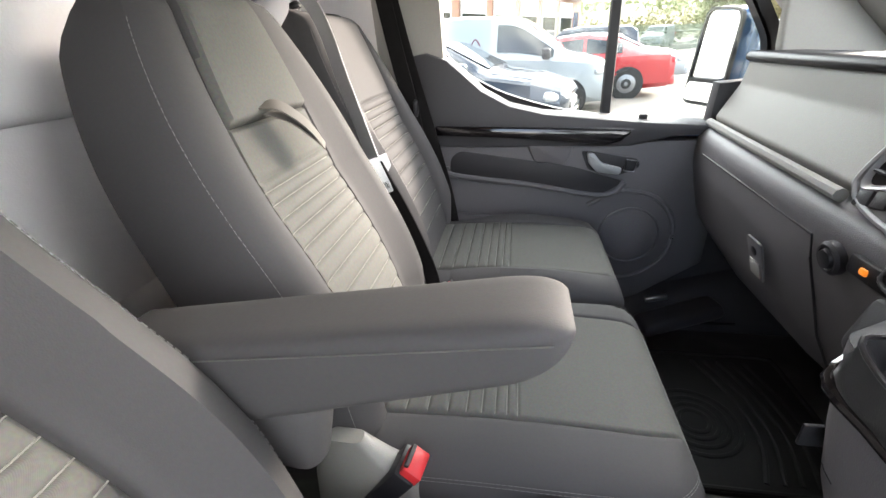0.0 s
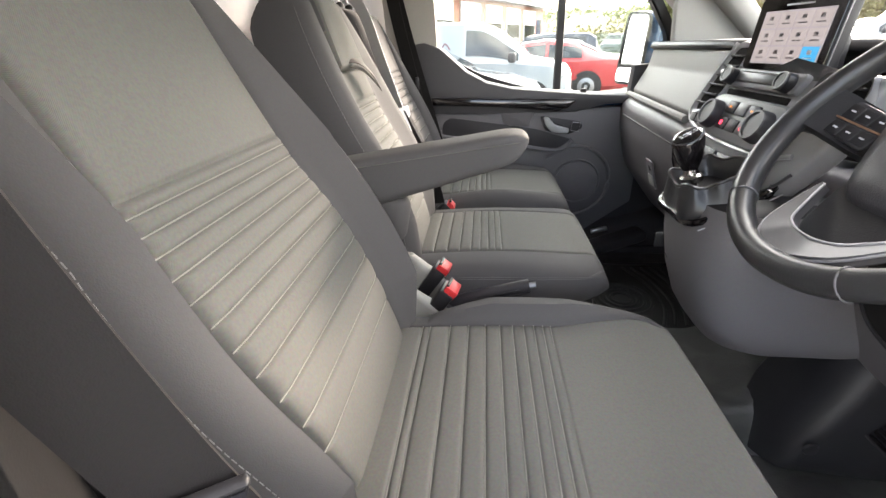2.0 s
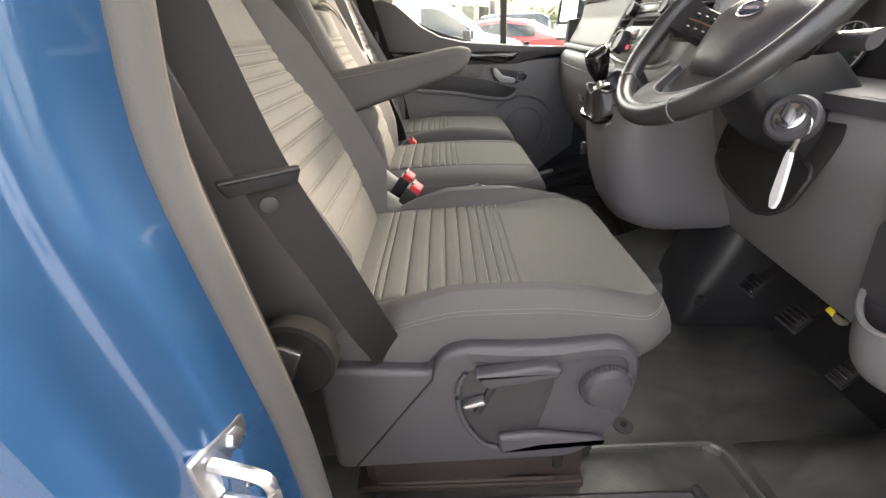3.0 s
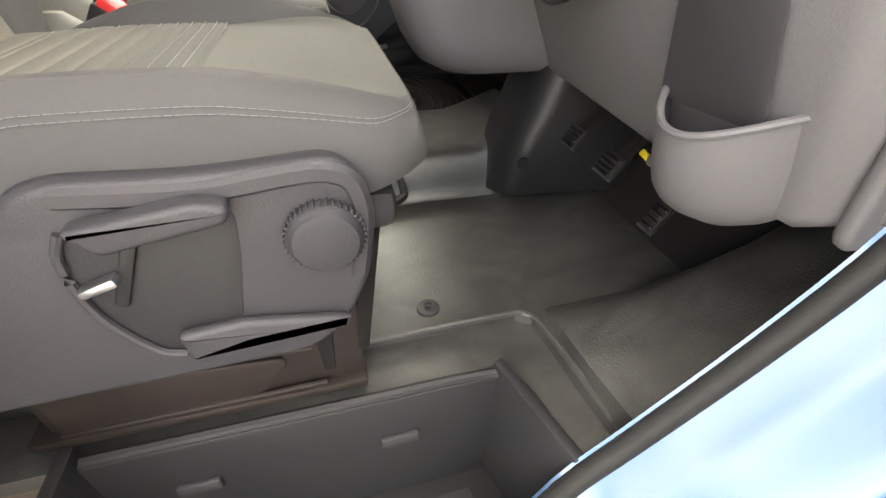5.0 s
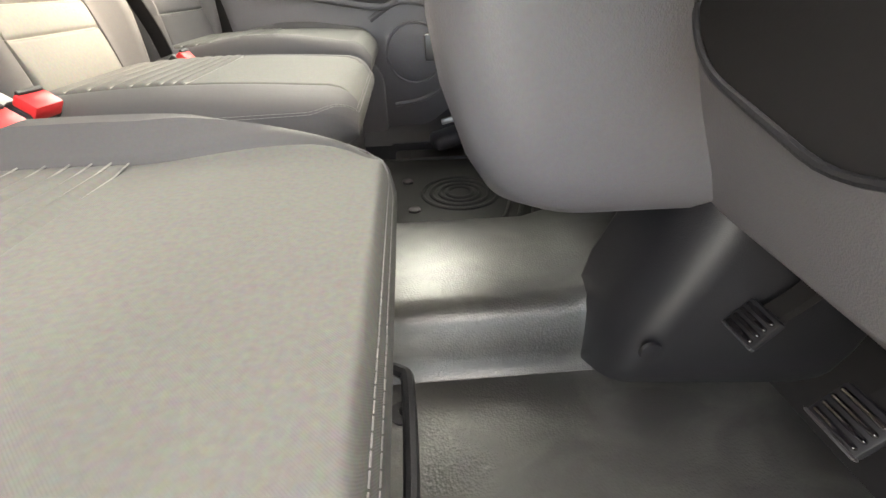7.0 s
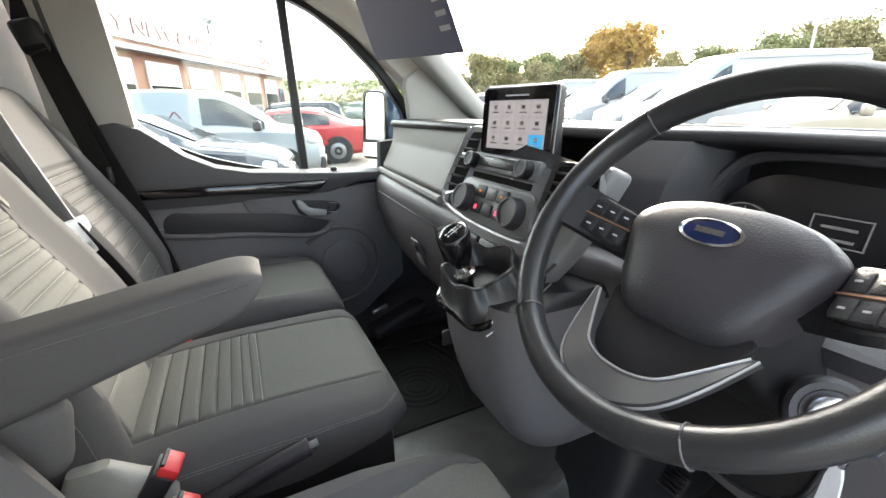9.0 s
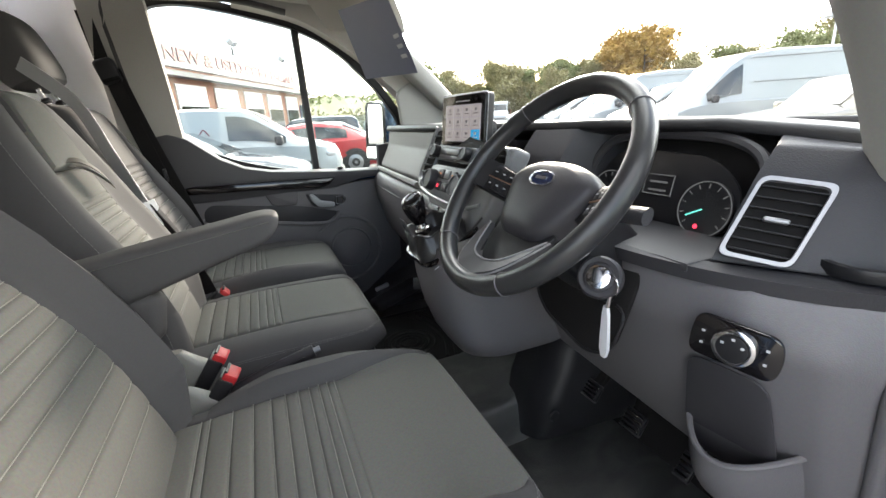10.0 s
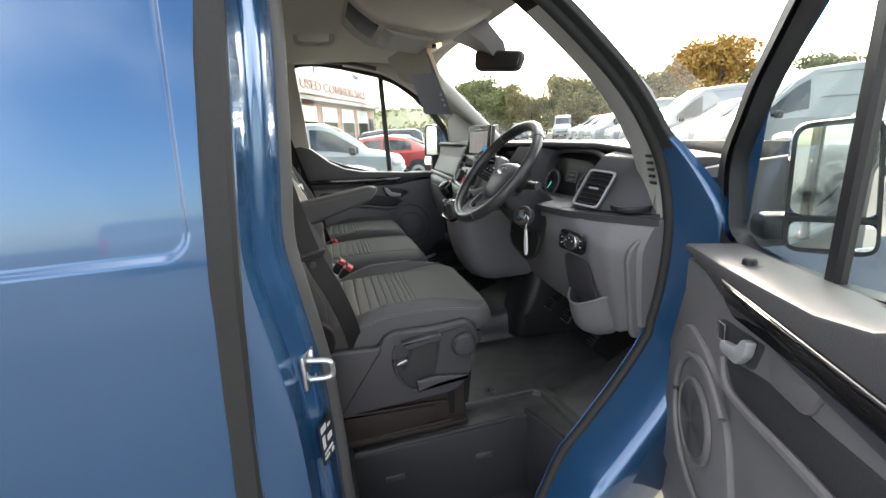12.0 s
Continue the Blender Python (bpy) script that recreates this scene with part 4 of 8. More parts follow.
part("floor_lip", sweep(smooth_path([(0.16, -0.142, 0.001), (0.30, -0.141, 0.001), (0.55, -0.138, 0.001), (0.588, -0.145, 0.001), (0.607, -0.18, 0.001), (0.625, -0.30, -0.005), (0.63, -0.40, -0.01)], 6), 0.0055), MAT_FLOOR, sw, "rolled edge of the vinyl floor")
part("rim", sweep(smooth_path([(-0.08, -0.238, -0.018), (0.30, -0.236, -0.018), (0.47, -0.236, -0.018), (0.515, -0.25, -0.018), (0.54, -0.30, -0.02), (0.56, -0.41, -0.03)], 6), 0.008), STEP, sw, "raised rim of the step well")
for x in (0.034, 0.338):
    part("slot", rbox(0.062, 0.012, 0.024, 0.004, 2, pose(x, -0.249, -0.127)), PLASTIC_D, sw, "pale moulded slot")
for i in range(9):
    part("tread_rib", rbox(0.11, 0.008, 0.006, 0.002, 1, pose(0.05 + 0.045 * i, -0.36 - 0.02 * (i % 3), -0.308, 0, 0, -38)), STEP, sw)
part("tread_frame", frame_ring([(-0.04, -0.52), (0.50, -0.52), (0.46, -0.28), (-0.04, -0.28)], [(-0.02, -0.50), (0.48, -0.50), (0.445, -0.30), (-0.02, -0.30)], 0.008, pose(0, 0, -0.312)), STEP, sw)
# wheel-arch side of the driver's footwell
arch_rings = []
for k in range(9):
    t = k / 8
    x = 0.625 + 0.40 * t
    h = 0.03 + 0.27 * t ** 1.2
    arch_rings.append([(x, -0.42, h + 0.02), (x, -0.36, h + 0.008), (x, -0.29, 0.92 * h), (x, -0.22, 0.70 * h), (x, -0.17, 0.35 * h), (x, -0.142, 0.08 * h), (x, -0.135, -0.01), (x, -0.42, -0.01)])
aw = part("footwell_side", loft(arch_rings), MAT_FLOOR)
tagged(aw, "black grained vinyl over the wheel arch", "floor", kind="structure")

# bulkhead behind the seats, headlining, far pillar
bk = part("bulkhead", rbox(0.03, 1.86, 1.60, 0.004, 1, pose(-0.56, YC, 0.62)), BULK)
tagged(bk, "pale grey lined bulkhead behind the seats", "bulkhead", kind="structure")
part("bulkhead_moulding", rbox(0.06, 1.80, 0.50, 0.03, 3, pose(-0.545, YC, 0.33)), BULK, bk)
part("bulkhead_moulding", rbox(0.05, 1.80, 0.40, 0.03, 3, pose(-0.545, YC, 1.06)), BULK, bk)
rings = []
for k in range(13):
    s = -1 + 2 * k / 12
    y = YC + 0.86 * s
    z = 1.415 - 0.055 * abs(s) ** 5
    rings.append([(-0.56, y, z - 0.02), (-0.3, y, z), (0.2, y, z), (0.45, y, z - 0.02), (0.60, y, z - 0.055), (0.64, y, z - 0.065), (0.64, y, z + 0.03), (-0.56, y, z + 0.03)])
rl = part("ceiling", loft(rings), ROOF_CLOTH)
tagged(rl, "beige grey cloth headlining", "ceiling", kind="structure")
part("outer_roof", rbox(1.40, 1.70, 0.03, 0.01, 2, pose(-0.02, YC, 1.47)), PAINT, rl)
part("grab_handle", sweep(smooth_path([(-0.12, 0.80, 1.40), (-0.11, 0.80, 1.365), (-0.04, 0.80, 1.36), (0.03, 0.80, 1.365), (0.04, 0.80, 1.40)], 5), 0.011), ROOF_CLOTH, rl, "beige roof handle")


def pillar(name, a, b, wa, wb, depth, material, label, side=(0, 1, 0)):
    """A tapering pillar from a to b; w: half widths, depth: half thickness."""
    a, b = Vector(a), Vector(b)
    rings = []
    for k in range(9):
        t = k / 8
        p = a.lerp(b, t)
        w = wa + (wb - wa) * t
        d = (b - a).normalized()
        s = Vector(side)
        f = d.cross(s).normalized()
        s = f.cross(d).normalized()
        rings.append([p + f * (w * math.copysign(abs(math.cos(q)) ** 0.6, math.cos(q))) + s * (depth * math.copysign(abs(math.sin(q)) ** 0.6, math.sin(q))) for q in np.linspace(0, 2 * math.pi, 17)[:-1]])
    ob = part(name, loft(rings), material)
    return tagged(ob, label, "pillar", kind="structure")


# ---- passenger door, closed ----
PY = 1.335
pd = thing("passenger_door", "closed grey plastic passenger door with silver handle and window", "door", kind="structure")
top_line = [(0.66, 0.690), (0.60, 0.697), (0.45, 0.705), (0.30, 0.718), (0.15, 0.733), (0.05, 0.757), (-0.03, 0.80), (-0.09, 0.852), (-0.13, 0.885), (-0.19, 0.905), (-0.225, 0.90)]
card = round_poly([(-0.24, 0.62), (-0.235, 0.03), (0.33, 0.03), (0.43, 0.085), (0.67, 0.262), (0.67, 0.655), (0.40, 0.648), (-0.2, 0.648)], 0.012)
part("door_card", wall_xz(card, PY + 0.06, PY, 0.006), PLASTIC, pd, "grey moulded door panel")
upper = top_line + [(-0.245, 0.88), (-0.24, 0.64), (0.0, 0.636), (0.40, 0.638), (0.52, 0.665), (0.66, 0.672)]
part("upper_panel", wall_xz(upper, PY + 0.11, PY - 0.012, 0.008), UPPER, pd, "dark upper door panel")
part("gloss_strip", wall_xz(round_poly([(-0.17, 0.703), (-0.172, 0.676), (0.1, 0.664), (0.33, 0.644), (0.37, 0.655), (0.40, 0.684), (0.2, 0.692)], 0.008), PY - 0.008, PY - 0.026, 0.004), GLOSS, pd, "piano black trim strip")
part("strip_edge", sweep([(-0.165, PY - 0.022, 0.706), (0.2, PY - 0.024, 0.696), (0.40, PY - 0.022, 0.688)], 0.0018), SPOKE, pd, "thin silver edge")
part("pull_cup", wall_xz(round_poly([(0.10, 0.655), (0.245, 0.652), (0.226, 0.582), (0.130, 0.590)], 0.018), PY + 0.004, PY - 0.010, 0.007), PLASTIC, pd, "grey pull cup")
TRAY = round_poly([(0.235, 0.022), (0.26, 0.012), (0.355, 0.018), (0.372, 0.034), (0.355, 0.052), (0.26, 0.054), (0.24, 0.042)], 0.012)
tray = part("top_tray", frame_ring(TRAY, grown_poly(TRAY, 0.86), 0.006, pose(0, PY, 0.716, 0, 3.2, 0)), UPPER, pd, "shallow oval tray rim")
part("tray_floor", prism(grown_poly(TRAY, 0.88), 0.002, 0, 1, pose(0, PY, 0.7165, 0, 3.2, 0)), PLASTIC_D, tray, "dark tray floor")
ak = part("mirror_switch", lathe([(0.024, 0), (0.023, 0.005), (0.016, 0.007)], 24, pose(0.435, PY + 0.034, 0.702)), UPPER, pd, "round mirror switch base")
part("switch_knob", lathe([(0.013, 0.006), (0.012, 0.017), (0.009, 0.020)], 20, pose(0.435, PY + 0.034, 0.702)), BLACK, ak, "black adjuster knob")
part("long_recess", wall_xz(round_poly([(-0.13, 0.60, 0.03), (-0.10, 0.625, 0.03), (0.25, 0.575, 0.04), (0.40, 0.53, 0.02), (0.34, 0.487, 0.03), (-0.13, 0.545, 0.03)], 0.02), PY + 0.006, PY - 0.002, 0.002), PLASTIC_D, pd, "long dark recess")
part("recess_lip", sweep(smooth_path([(-0.14, PY - 0.004, 0.575), (-0.12, PY - 0.006, 0.548), (0.1, PY - 0.008, 0.522), (0.34, PY - 0.008, 0.487), (0.40, PY - 0.004, 0.53)], 6), 0.009), PLASTIC, pd)
part("speaker_bulge", sweep(smooth_path([(0.30, PY - 0.001, 0.452), (0.395, PY - 0.001, 0.500), (0.50, PY - 0.001, 0.478), (0.560, PY - 0.001, 0.400), (0.555, PY - 0.001, 0.290), (0.48, PY - 0.001, 0.215), (0.36, PY - 0.001, 0.190)], 8), 0.008), PLASTIC, pd, "raised rib round the speaker")
part("lower_pocket", wall_xz(round_poly([(-0.22, 0.06), (0.33, 0.06), (0.33, 0.30), (0.22, 0.40), (-0.22, 0.43)], 0.05), PY + 0.005, PY - 0.022, 0.015), PLASTIC, pd, "grey lower door bulge")
spm = Matrix.Translation((0.435, PY + 0.002, 0.352)) @ FRONT
sp = part("speaker_surround", lathe([(0.096, 0), (0.095, 0.007), (0.092, 0.009), (0.089, 0.008), (0.087, 0.003)], 40, spm), PLASTIC, pd, "round speaker surround")
part("speaker_grille", lathe([(0.087, 0.004), (0.084, 0.006), (0.04, 0.008), (0.004, 0.0085)], 40, spm), GRILLE, sp, "dark speaker grille")
hr = part("handle_recess", wall_xz(round_poly([(0.265, 0.625), (0.43, 0.60), (0.44, 0.575), (0.385, 0.55), (0.29, 0.565)], 0.014), PY + 0.004, PY - 0.003, 0.002), PLASTIC_D, pd, "dark handle recess")
part("door_handle", wall_xz(round_poly([(0.280, 0.622), (0.300, 0.620), (0.325, 0.590), (0.385, 0.575), (0.38, 0.555), (0.315, 0.562), (0.288, 0.59)], 0.008), PY - 0.004, PY - 0.022, 0.005), HANDLE, hr, "satin silver door handle")
part("lock_switch", wall_xz(round_poly([(0.397, 0.598), (0.427, 0.594), (0.420, 0.563), (0.392, 0.567)], 0.006), PY - 0.002, PY - 0.009, 0.002), PLASTIC_D, hr, "lock switch")
part("lock_switch_edge", sweep([(0.395, PY - 0.01, 0.599), (0.428, PY - 0.01, 0.595), (0.421, PY - 0.01, 0.562), (0.391, PY - 0.01, 0.566)], 0.0016, closed=True), SILVER, hr)
# frame and glass
GY = 1.455
win = round_poly([(-0.180, 0.975, 0.06), (-0.192, 1.150), (-0.190, 1.349, 0.04), (-0.120, 1.366, 0.04), (-0.030, 1.365), (0.100, 1.344), (0.322, 1.291), (0.430, 1.244), (0.520, 1.178), (0.649, 1.045), (0.759, 0.880, 0.06), (0.720, 0.710, 0.03), (0.612, 0.680), (0.338, 0.708), (0.200, 0.730), (0.100, 0.757), (0.020, 0.784), (-0.075, 0.832), (-0.144, 0.888)], 0.03)
cx, cz = 0.24, 1.02
def scaled(k, dx=0.0):
    return [(cx + (x - cx) * k + dx, cz + (z - cz) * k) for x, z in win]
bm = loft([[(x, GY - 0.02, z) for x, z in win], [(x, GY + 0.02, z) for x, z in win], [(x, GY + 0.02, z) for x, z in scaled(1.09)], [(x, GY - 0.03, z) for x, z in scaled(1.09)], [(x, GY - 0.03, z) for x, z in scaled(1.012)]], caps=False)
part("window_frame", bm, BLACK, pd, "black window surround")
g = part("window_pane", wall_xz(scaled(1.005), GY + 0.012, GY + 0.007, 0), GLASS, pd, "clear side window", smooth=False)
g.visible_shadow = False
part("division_bar", loft([[(0.343 + dx, GY + dy, 0.69) for dx, dy in ((-0.016, 0.0), (-0.012, -0.008), (0.012, -0.008), (0.016, 0.0), (0.012, 0.012), (-0.012, 0.012))], [(0.336 + dx, GY + dy, 1.310) for dx, dy in ((-0.016, 0.0), (-0.012, -0.008), (0.012, -0.008), (0.016, 0.0), (0.012, 0.012), (-0.012, 0.012))]]), BLACK, pd, "black window division bar")
part("outer_skin", wall_xz([(-0.28, -0.2), (0.70, -0.2), (0.72, 0.68), (-0.28, 0.68)], PY + 0.16, PY + 0.15, 0.003), PAINT, pd, "blue painted outer skin")
part("frame_edge", sweep(smooth_path([(-0.255, 1.40, 0.62), (-0.25, 1.40, 0.90), (-0.262, 1.39, 1.15), (-0.275, 1.375, 1.34)], 6), [(0.022, 0.02), (-0.022, 0.02), (-0.022, -0.02), (0.022, -0.02)], up=(0, 1, 0)), PAINT, pd, "blue painted door frame edge")
fs = part("trim_passenger_pillar", sweep(smooth_path([(-0.30, 1.375, 0.0), (-0.30, 1.375, 0.7), (-0.305, 1.365, 1.0), (-0.325, 1.345, 1.38)], 6), [(0.035, 0.02), (-0.09, 0.03), (-0.16, 0.03), (-0.16, -0.03), (0.035, -0.02)], up=(0, 1, 0)), ROOF_CLOTH)
tagged(fs, "beige trimmed passenger door pillar", "pillar", kind="structure")
sl = part("seal_passenger_door", sweep(smooth_path([(-0.268, 1.352, 0.1), (-0.262, 1.356, 0.7), (-0.268, 1.35, 1.0), (-0.288, 1.335, 1.33), (-0.20, 1.335, 1.375), (0.10, 1.335, 1.365), (0.30, 1.335, 1.325)], 8), 0.012), SEALM)
tagged(sl, "grey rubber door seal", "seal", kind="structure")
sd = part("wall_passenger_side", wall_xz([(-0.58, -0.2), (-0.30, -0.2), (-0.34, 1.42), (-0.58, 1.42)], 1.46, 1.40, 0.003), BULK)
tagged(sd, "pale lined side wall behind the passenger door", "wall", kind="structure")
ph = part("trim_passenger_header", sweep(smooth_path([(0.86, 1.43, 0.93), (0.80, 1.425, 1.01), (0.62, 1.415, 1.175), (0.48, 1.405, 1.275), (0.34, 1.40, 1.345), (0.12, 1.39, 1.395)], 8), [(0.040, 0.055), (-0.040, 0.055), (-0.040, -0.055), (0.040, -0.055)], up=(0, 1, 0)), ROOF_CLOTH)
tagged(ph, "beige trim between passenger window and roof", "trim", kind="structure")
rr = part("roof_rail_passenger", rbox(0.95, 0.07, 0.09, 0.03, 3, pose(0.08, 1.385, 1.412)), ROOF_CLOTH)
tagged(rr, "beige roof rail above the passenger door", "trim", kind="structure")

# far and near windscreen pillars, windscreen
pillar("pillar_passenger_front", (1.13, 1.36, 0.80), (0.50, 1.28, 1.38), 0.035, 0.05, 0.05, PLASTIC_L, "pale grey passenger windscreen pillar")
part("corner_trim", prism(round_poly([(0.735, 0.86), (1.10, 0.80), (0.93, 0.98), (0.80, 1.07), (0.72, 1.02)], 0.03), 0.03, 0.01, 3, Matrix.Translation((0, 1.375, 0)) @ FRONT), PLASTIC_L, bpy.data.objects["pillar_passenger_front"], "pale tweeter panel")
bm = bmesh.new()
NV, NU = 8, 16
rows = []
for j in range(NV + 1):
    v = j / NV
    r = []
    for i in range(NU + 1):
        s = -1 + 2 * i / NU
        half = 0.95 - 0.08 * v
        x = 1.34 - 0.74 * v + 0.05 * (1 - s * s) - 0.09 * s * s
        r.append((x, YC + half * s * 0.93, 0.80 + 0.575 * v - 0.015 * math.sin(math.pi * v)))
    rows.append(r)
ws = part("windscreen", loft(rows, closed=False), GLASS)
tagged(ws, "clear raked windscreen", "windscreen", kind="structure")
ws.visible_shadow = False

# ---- dashboard ----
dash = thing("dashboard", "grey and black plastic dashboard with instruments and vents", "dashboard")


def dash_loft(sections, n=6):
    """Skins profiles given at several y, smoothed between them."""
    ys = [s[0] for s in sections]
    rings = []
    for i in range(len(sections) - 1):
        for k in range(n):
            t = k / n
            rings.append([(a[0] + (b[0] - a[0]) * t, ys[i] + (ys[i + 1] - ys[i]) * t, a[1] + (b[1] - a[1]) * t) for a, b in zip(sections[i][1], sections[i + 1][1])])
    rings.append([(p[0], ys[-1], p[1]) for p in sections[-1][1]])
    return loft(rings)


def rounded_profile(pts, r=0.012, n=3):
    """Rounds the inner corners of an open profile."""
    out = [pts[0]]
    for i in range(1, len(pts) - 1):
        p, a, b = Vector(pts[i]), Vector(pts[i - 1]), Vector(pts[i + 1])
        d = min(r, 0.45 * (a - p).length, 0.45 * (b - p).length)
        p0, p1 = p + (a - p).normalized() * d, p + (b - p).normalized() * d
        for k in range(n + 1):
            t = k / n
            out.append(tuple((1 - t) ** 2 * p0 + 2 * t * (1 - t) * p + t * t * p1))
    out.append(pts[-1])
    return out


def low(y, *p):
    return (y, rounded_profile([*p, (1.02, 0.40), (1.02, p[0][1])], 0.02))


part("lower_panel", dash_loft([
    low(1.335, (0.72, 0.690), (0.600, 0.690), (0.580, 0.665), (0.580, 0.59), (0.62, 0.44), (0.69, 0.34)),
    low(1.10, (0.72, 0.690), (0.575, 0.690), (0.556, 0.665), (0.556, 0.59), (0.60, 0.44), (0.67, 0.33)),
    low(0.80, (0.72, 0.690), (0.562, 0.688), (0.545, 0.660), (0.550, 0.58), (0.60, 0.44), (0.67, 0.33)),
    low(0.52, (0.72, 0.685), (0.56, 0.680), (0.545, 0.655), (0.555, 0.58), (0.62, 0.44), (0.70, 0.33)),
    low(0.24, (0.76, 0.680), (0.645, 0.675), (0.635, 0.655), (0.645, 0.585), (0.70, 0.44), (0.768, 0.308)),
    low(-0.11, (0.76, 0.678), (0.656, 0.671), (0.643, 0.652), (0.648, 0.585), (0.70, 0.44), (0.765, 0.290)),
    low(-0.26, (0.80, 0.676), (0.690, 0.668), (0.672, 0.650), (0.660, 0.585), (0.71, 0.44), (0.762, 0.285)),
    low(-0.35, (0.84, 0.672), (0.765, 0.664), (0.735, 0.645), (0.705, 0.585), (0.735, 0.44), (0.768, 0.29)),
    low(-0.415, (0.90, 0.668), (0.845, 0.660), (0.815, 0.640), (0.785, 0.575), (0.79, 0.44), (0.80, 0.33))]), PLASTIC, dash, "grey lower dashboard")


def up(y, *p):
    return (y, rounded_profile([*p], 0.008))


part("top_pad", dash_loft([
    up(1.345, (1.34, 0.80), (0.80, 0.878), (0.665, 0.880), (0.655, 0.862), (0.68, 0.850), (1.30, 0.77)),
    up(0.90, (1.40, 0.80), (0.80, 0.882), (0.660, 0.884), (0.650, 0.866), (0.68, 0.852), (1.30, 0.77)),
    up(0.60, (1.42, 0.80), (0.82, 0.880), (0.680, 0.882), (0.670, 0.862), (0.70, 0.850), (1.30, 0.77)),
    up(0.32, (1.42, 0.80), (0.88, 0.876), (0.760, 0.878), (0.750, 0.858), (0.78, 0.846), (1.30, 0.77)),
    up(0.15, (1.42, 0.80), (0.92, 0.876), (0.820, 0.878), (0.812, 0.858), (0.84, 0.846), (1.30, 0.77)),
    up(-0.07, (1.40, 0.80), (0.93, 0.874), (0.845, 0.875), (0.836, 0.856), (0.87, 0.844), (1.30, 0.77)),
    up(-0.22, (1.36, 0.79), (0.97, 0.856), (0.880, 0.858), (0.868, 0.838), (0.90, 0.826), (1.30, 0.76)),
    up(-0.30, (1.33, 0.78), (1.00, 0.842), (0.905, 0.844), (0.892, 0.822), (0.92, 0.810), (1.28, 0.75)),
    up(-0.40, (1.30, 0.76), (1.02, 0.826), (0.935, 0.830), (0.920, 0.806), (0.94, 0.795), (1.27, 0.74))]), BLACK, dash, "black soft dashboard top")
part("airbag_panel", dash_loft([
    up(1.345, (0.80, 0.868), (0.672, 0.858), (0.662, 0.80), (0.618, 0.715), (0.63, 0.692), (0.80, 0.69)),
    up(0.95, (0.80, 0.868), (0.665, 0.858), (0.652, 0.80), (0.598, 0.712), (0.61, 0.690), (0.80, 0.69)),
    up(0.70, (0.80, 0.868), (0.662, 0.858), (0.645, 0.80), (0.585, 0.708), (0.60, 0.690), (0.80, 0.69))]), PANEL_L, dash, "pale grey passenger airbag panel")
part("ledge_lip", sweep(smooth_path([(0.607, 1.345, 0.700), (0.582, 1.0, 0.700), (0.566, 0.72, 0.698)], 8), 0.011), PANEL_L, dash, "pale rounded ledge below the airbag panel")
part("panel_seam", sweep([(0.668, 1.30, 0.80), (0.656, 0.95, 0.80), (0.648, 0.72, 0.80)], 0.0012), PLASTIC, dash)
gl = part("glovebox_seam", sweep([(0.557, 1.22, 0.640), (0.5465, 0.72, 0.632), (0.545, 0.705, 0.60), (0.596, 0.70, 0.452), (0.655, 0.70, 0.345)], 0.0022), BLACK, dash, "glovebox joint line")
lt = part("glovebox_latch", prism(round_poly([(-0.026, -0.046), (0.026, -0.046), (0.030, 0.046), (-0.030, 0.046)], 0.010), 0.006, 0.003, 2, axes((0.562, 0.865, 0.515), (0, -1, 0), (-0.3, 0, 0.95))), PLASTIC, dash, "glovebox latch plate")
part("latch_cup", prism(round_poly([(-0.020, -0.038), (0.020, -0.038), (0.020, -0.002), (-0.020, -0.002)], 0.006), 0.008, 0.002, 2, axes((0.562, 0.865, 0.515), (0, -1, 0), (-0.3, 0, 0.95))), PLASTIC_L, lt, "pale finger cup")
part("latch_lock", lathe([(0.010, 0), (0.010, 0.012), (0.006, 0.013)], 16, axes((0.561, 0.865, 0.535), (0, -1, 0), (-0.3, 0, 0.95))), BLACK, lt, "lock barrel")
kb = part("start_knob", lathe([(0.026, 0), (0.026, 0.010), (0.022, 0.014), (0.018, 0.014), (0.016, 0.011)], 28, axes((0.549, 0.659, 0.622), (0, -1, 0), (-0.2, 0, 0.97))), PLASTIC_D, dash, "round dark socket")
part("socket_cap", lathe([(0.016, 0.010), (0.014, 0.017), (0.006, 0.018)], 24, axes((0.549, 0.659, 0.622), (0, -1, 0), (-0.2, 0, 0.97))), BLACK, kb, "black socket cap")
sb = part("switch_bar", rbox(0.012, 0.09, 0.028, 0.005, 2, pose(0.540, 0.575, 0.636, 0, 0, 0)), BLACK, dash, "black switch bar")
part("orange_key", rbox(0.006, 0.013, 0.010, 0.003, 2, pose(0.533, 0.585, 0.637)), LED_ORANGE, sb, "orange lit key")

# driver's instrument binnacle
part("binnacle_back", dash_loft([
    up(0.20, (0.98, 0.87), (0.90, 0.85), (0.885, 0.70), (0.80, 0.682), (0.98, 0.66)),
    up(-0.07, (0.98, 0.87), (0.91, 0.85), (0.885, 0.70), (0.80, 0.680), (0.98, 0.66)),
    up(-0.20, (0.98, 0.85), (0.90, 0.83), (0.88, 0.70), (0.80, 0.680), (0.98, 0.66))]), BLACK, dash, "black instrument recess")
part("binnacle_left", dash_loft([
    up(0.33, (0.95, 0.868), (0.75, 0.862), (0.70, 0.80), (0.66, 0.69), (0.95, 0.68)),
    up(0.22, (0.95, 0.868), (0.79, 0.862), (0.74, 0.80), (0.69, 0.69), (0.95, 0.68)),
    up(0.185, (0.95, 0.868), (0.84, 0.860), (0.83, 0.80), (0.80, 0.69), (0.95, 0.68))]), PLASTIC_D, dash, "dark binnacle cheek beside the centre stack")
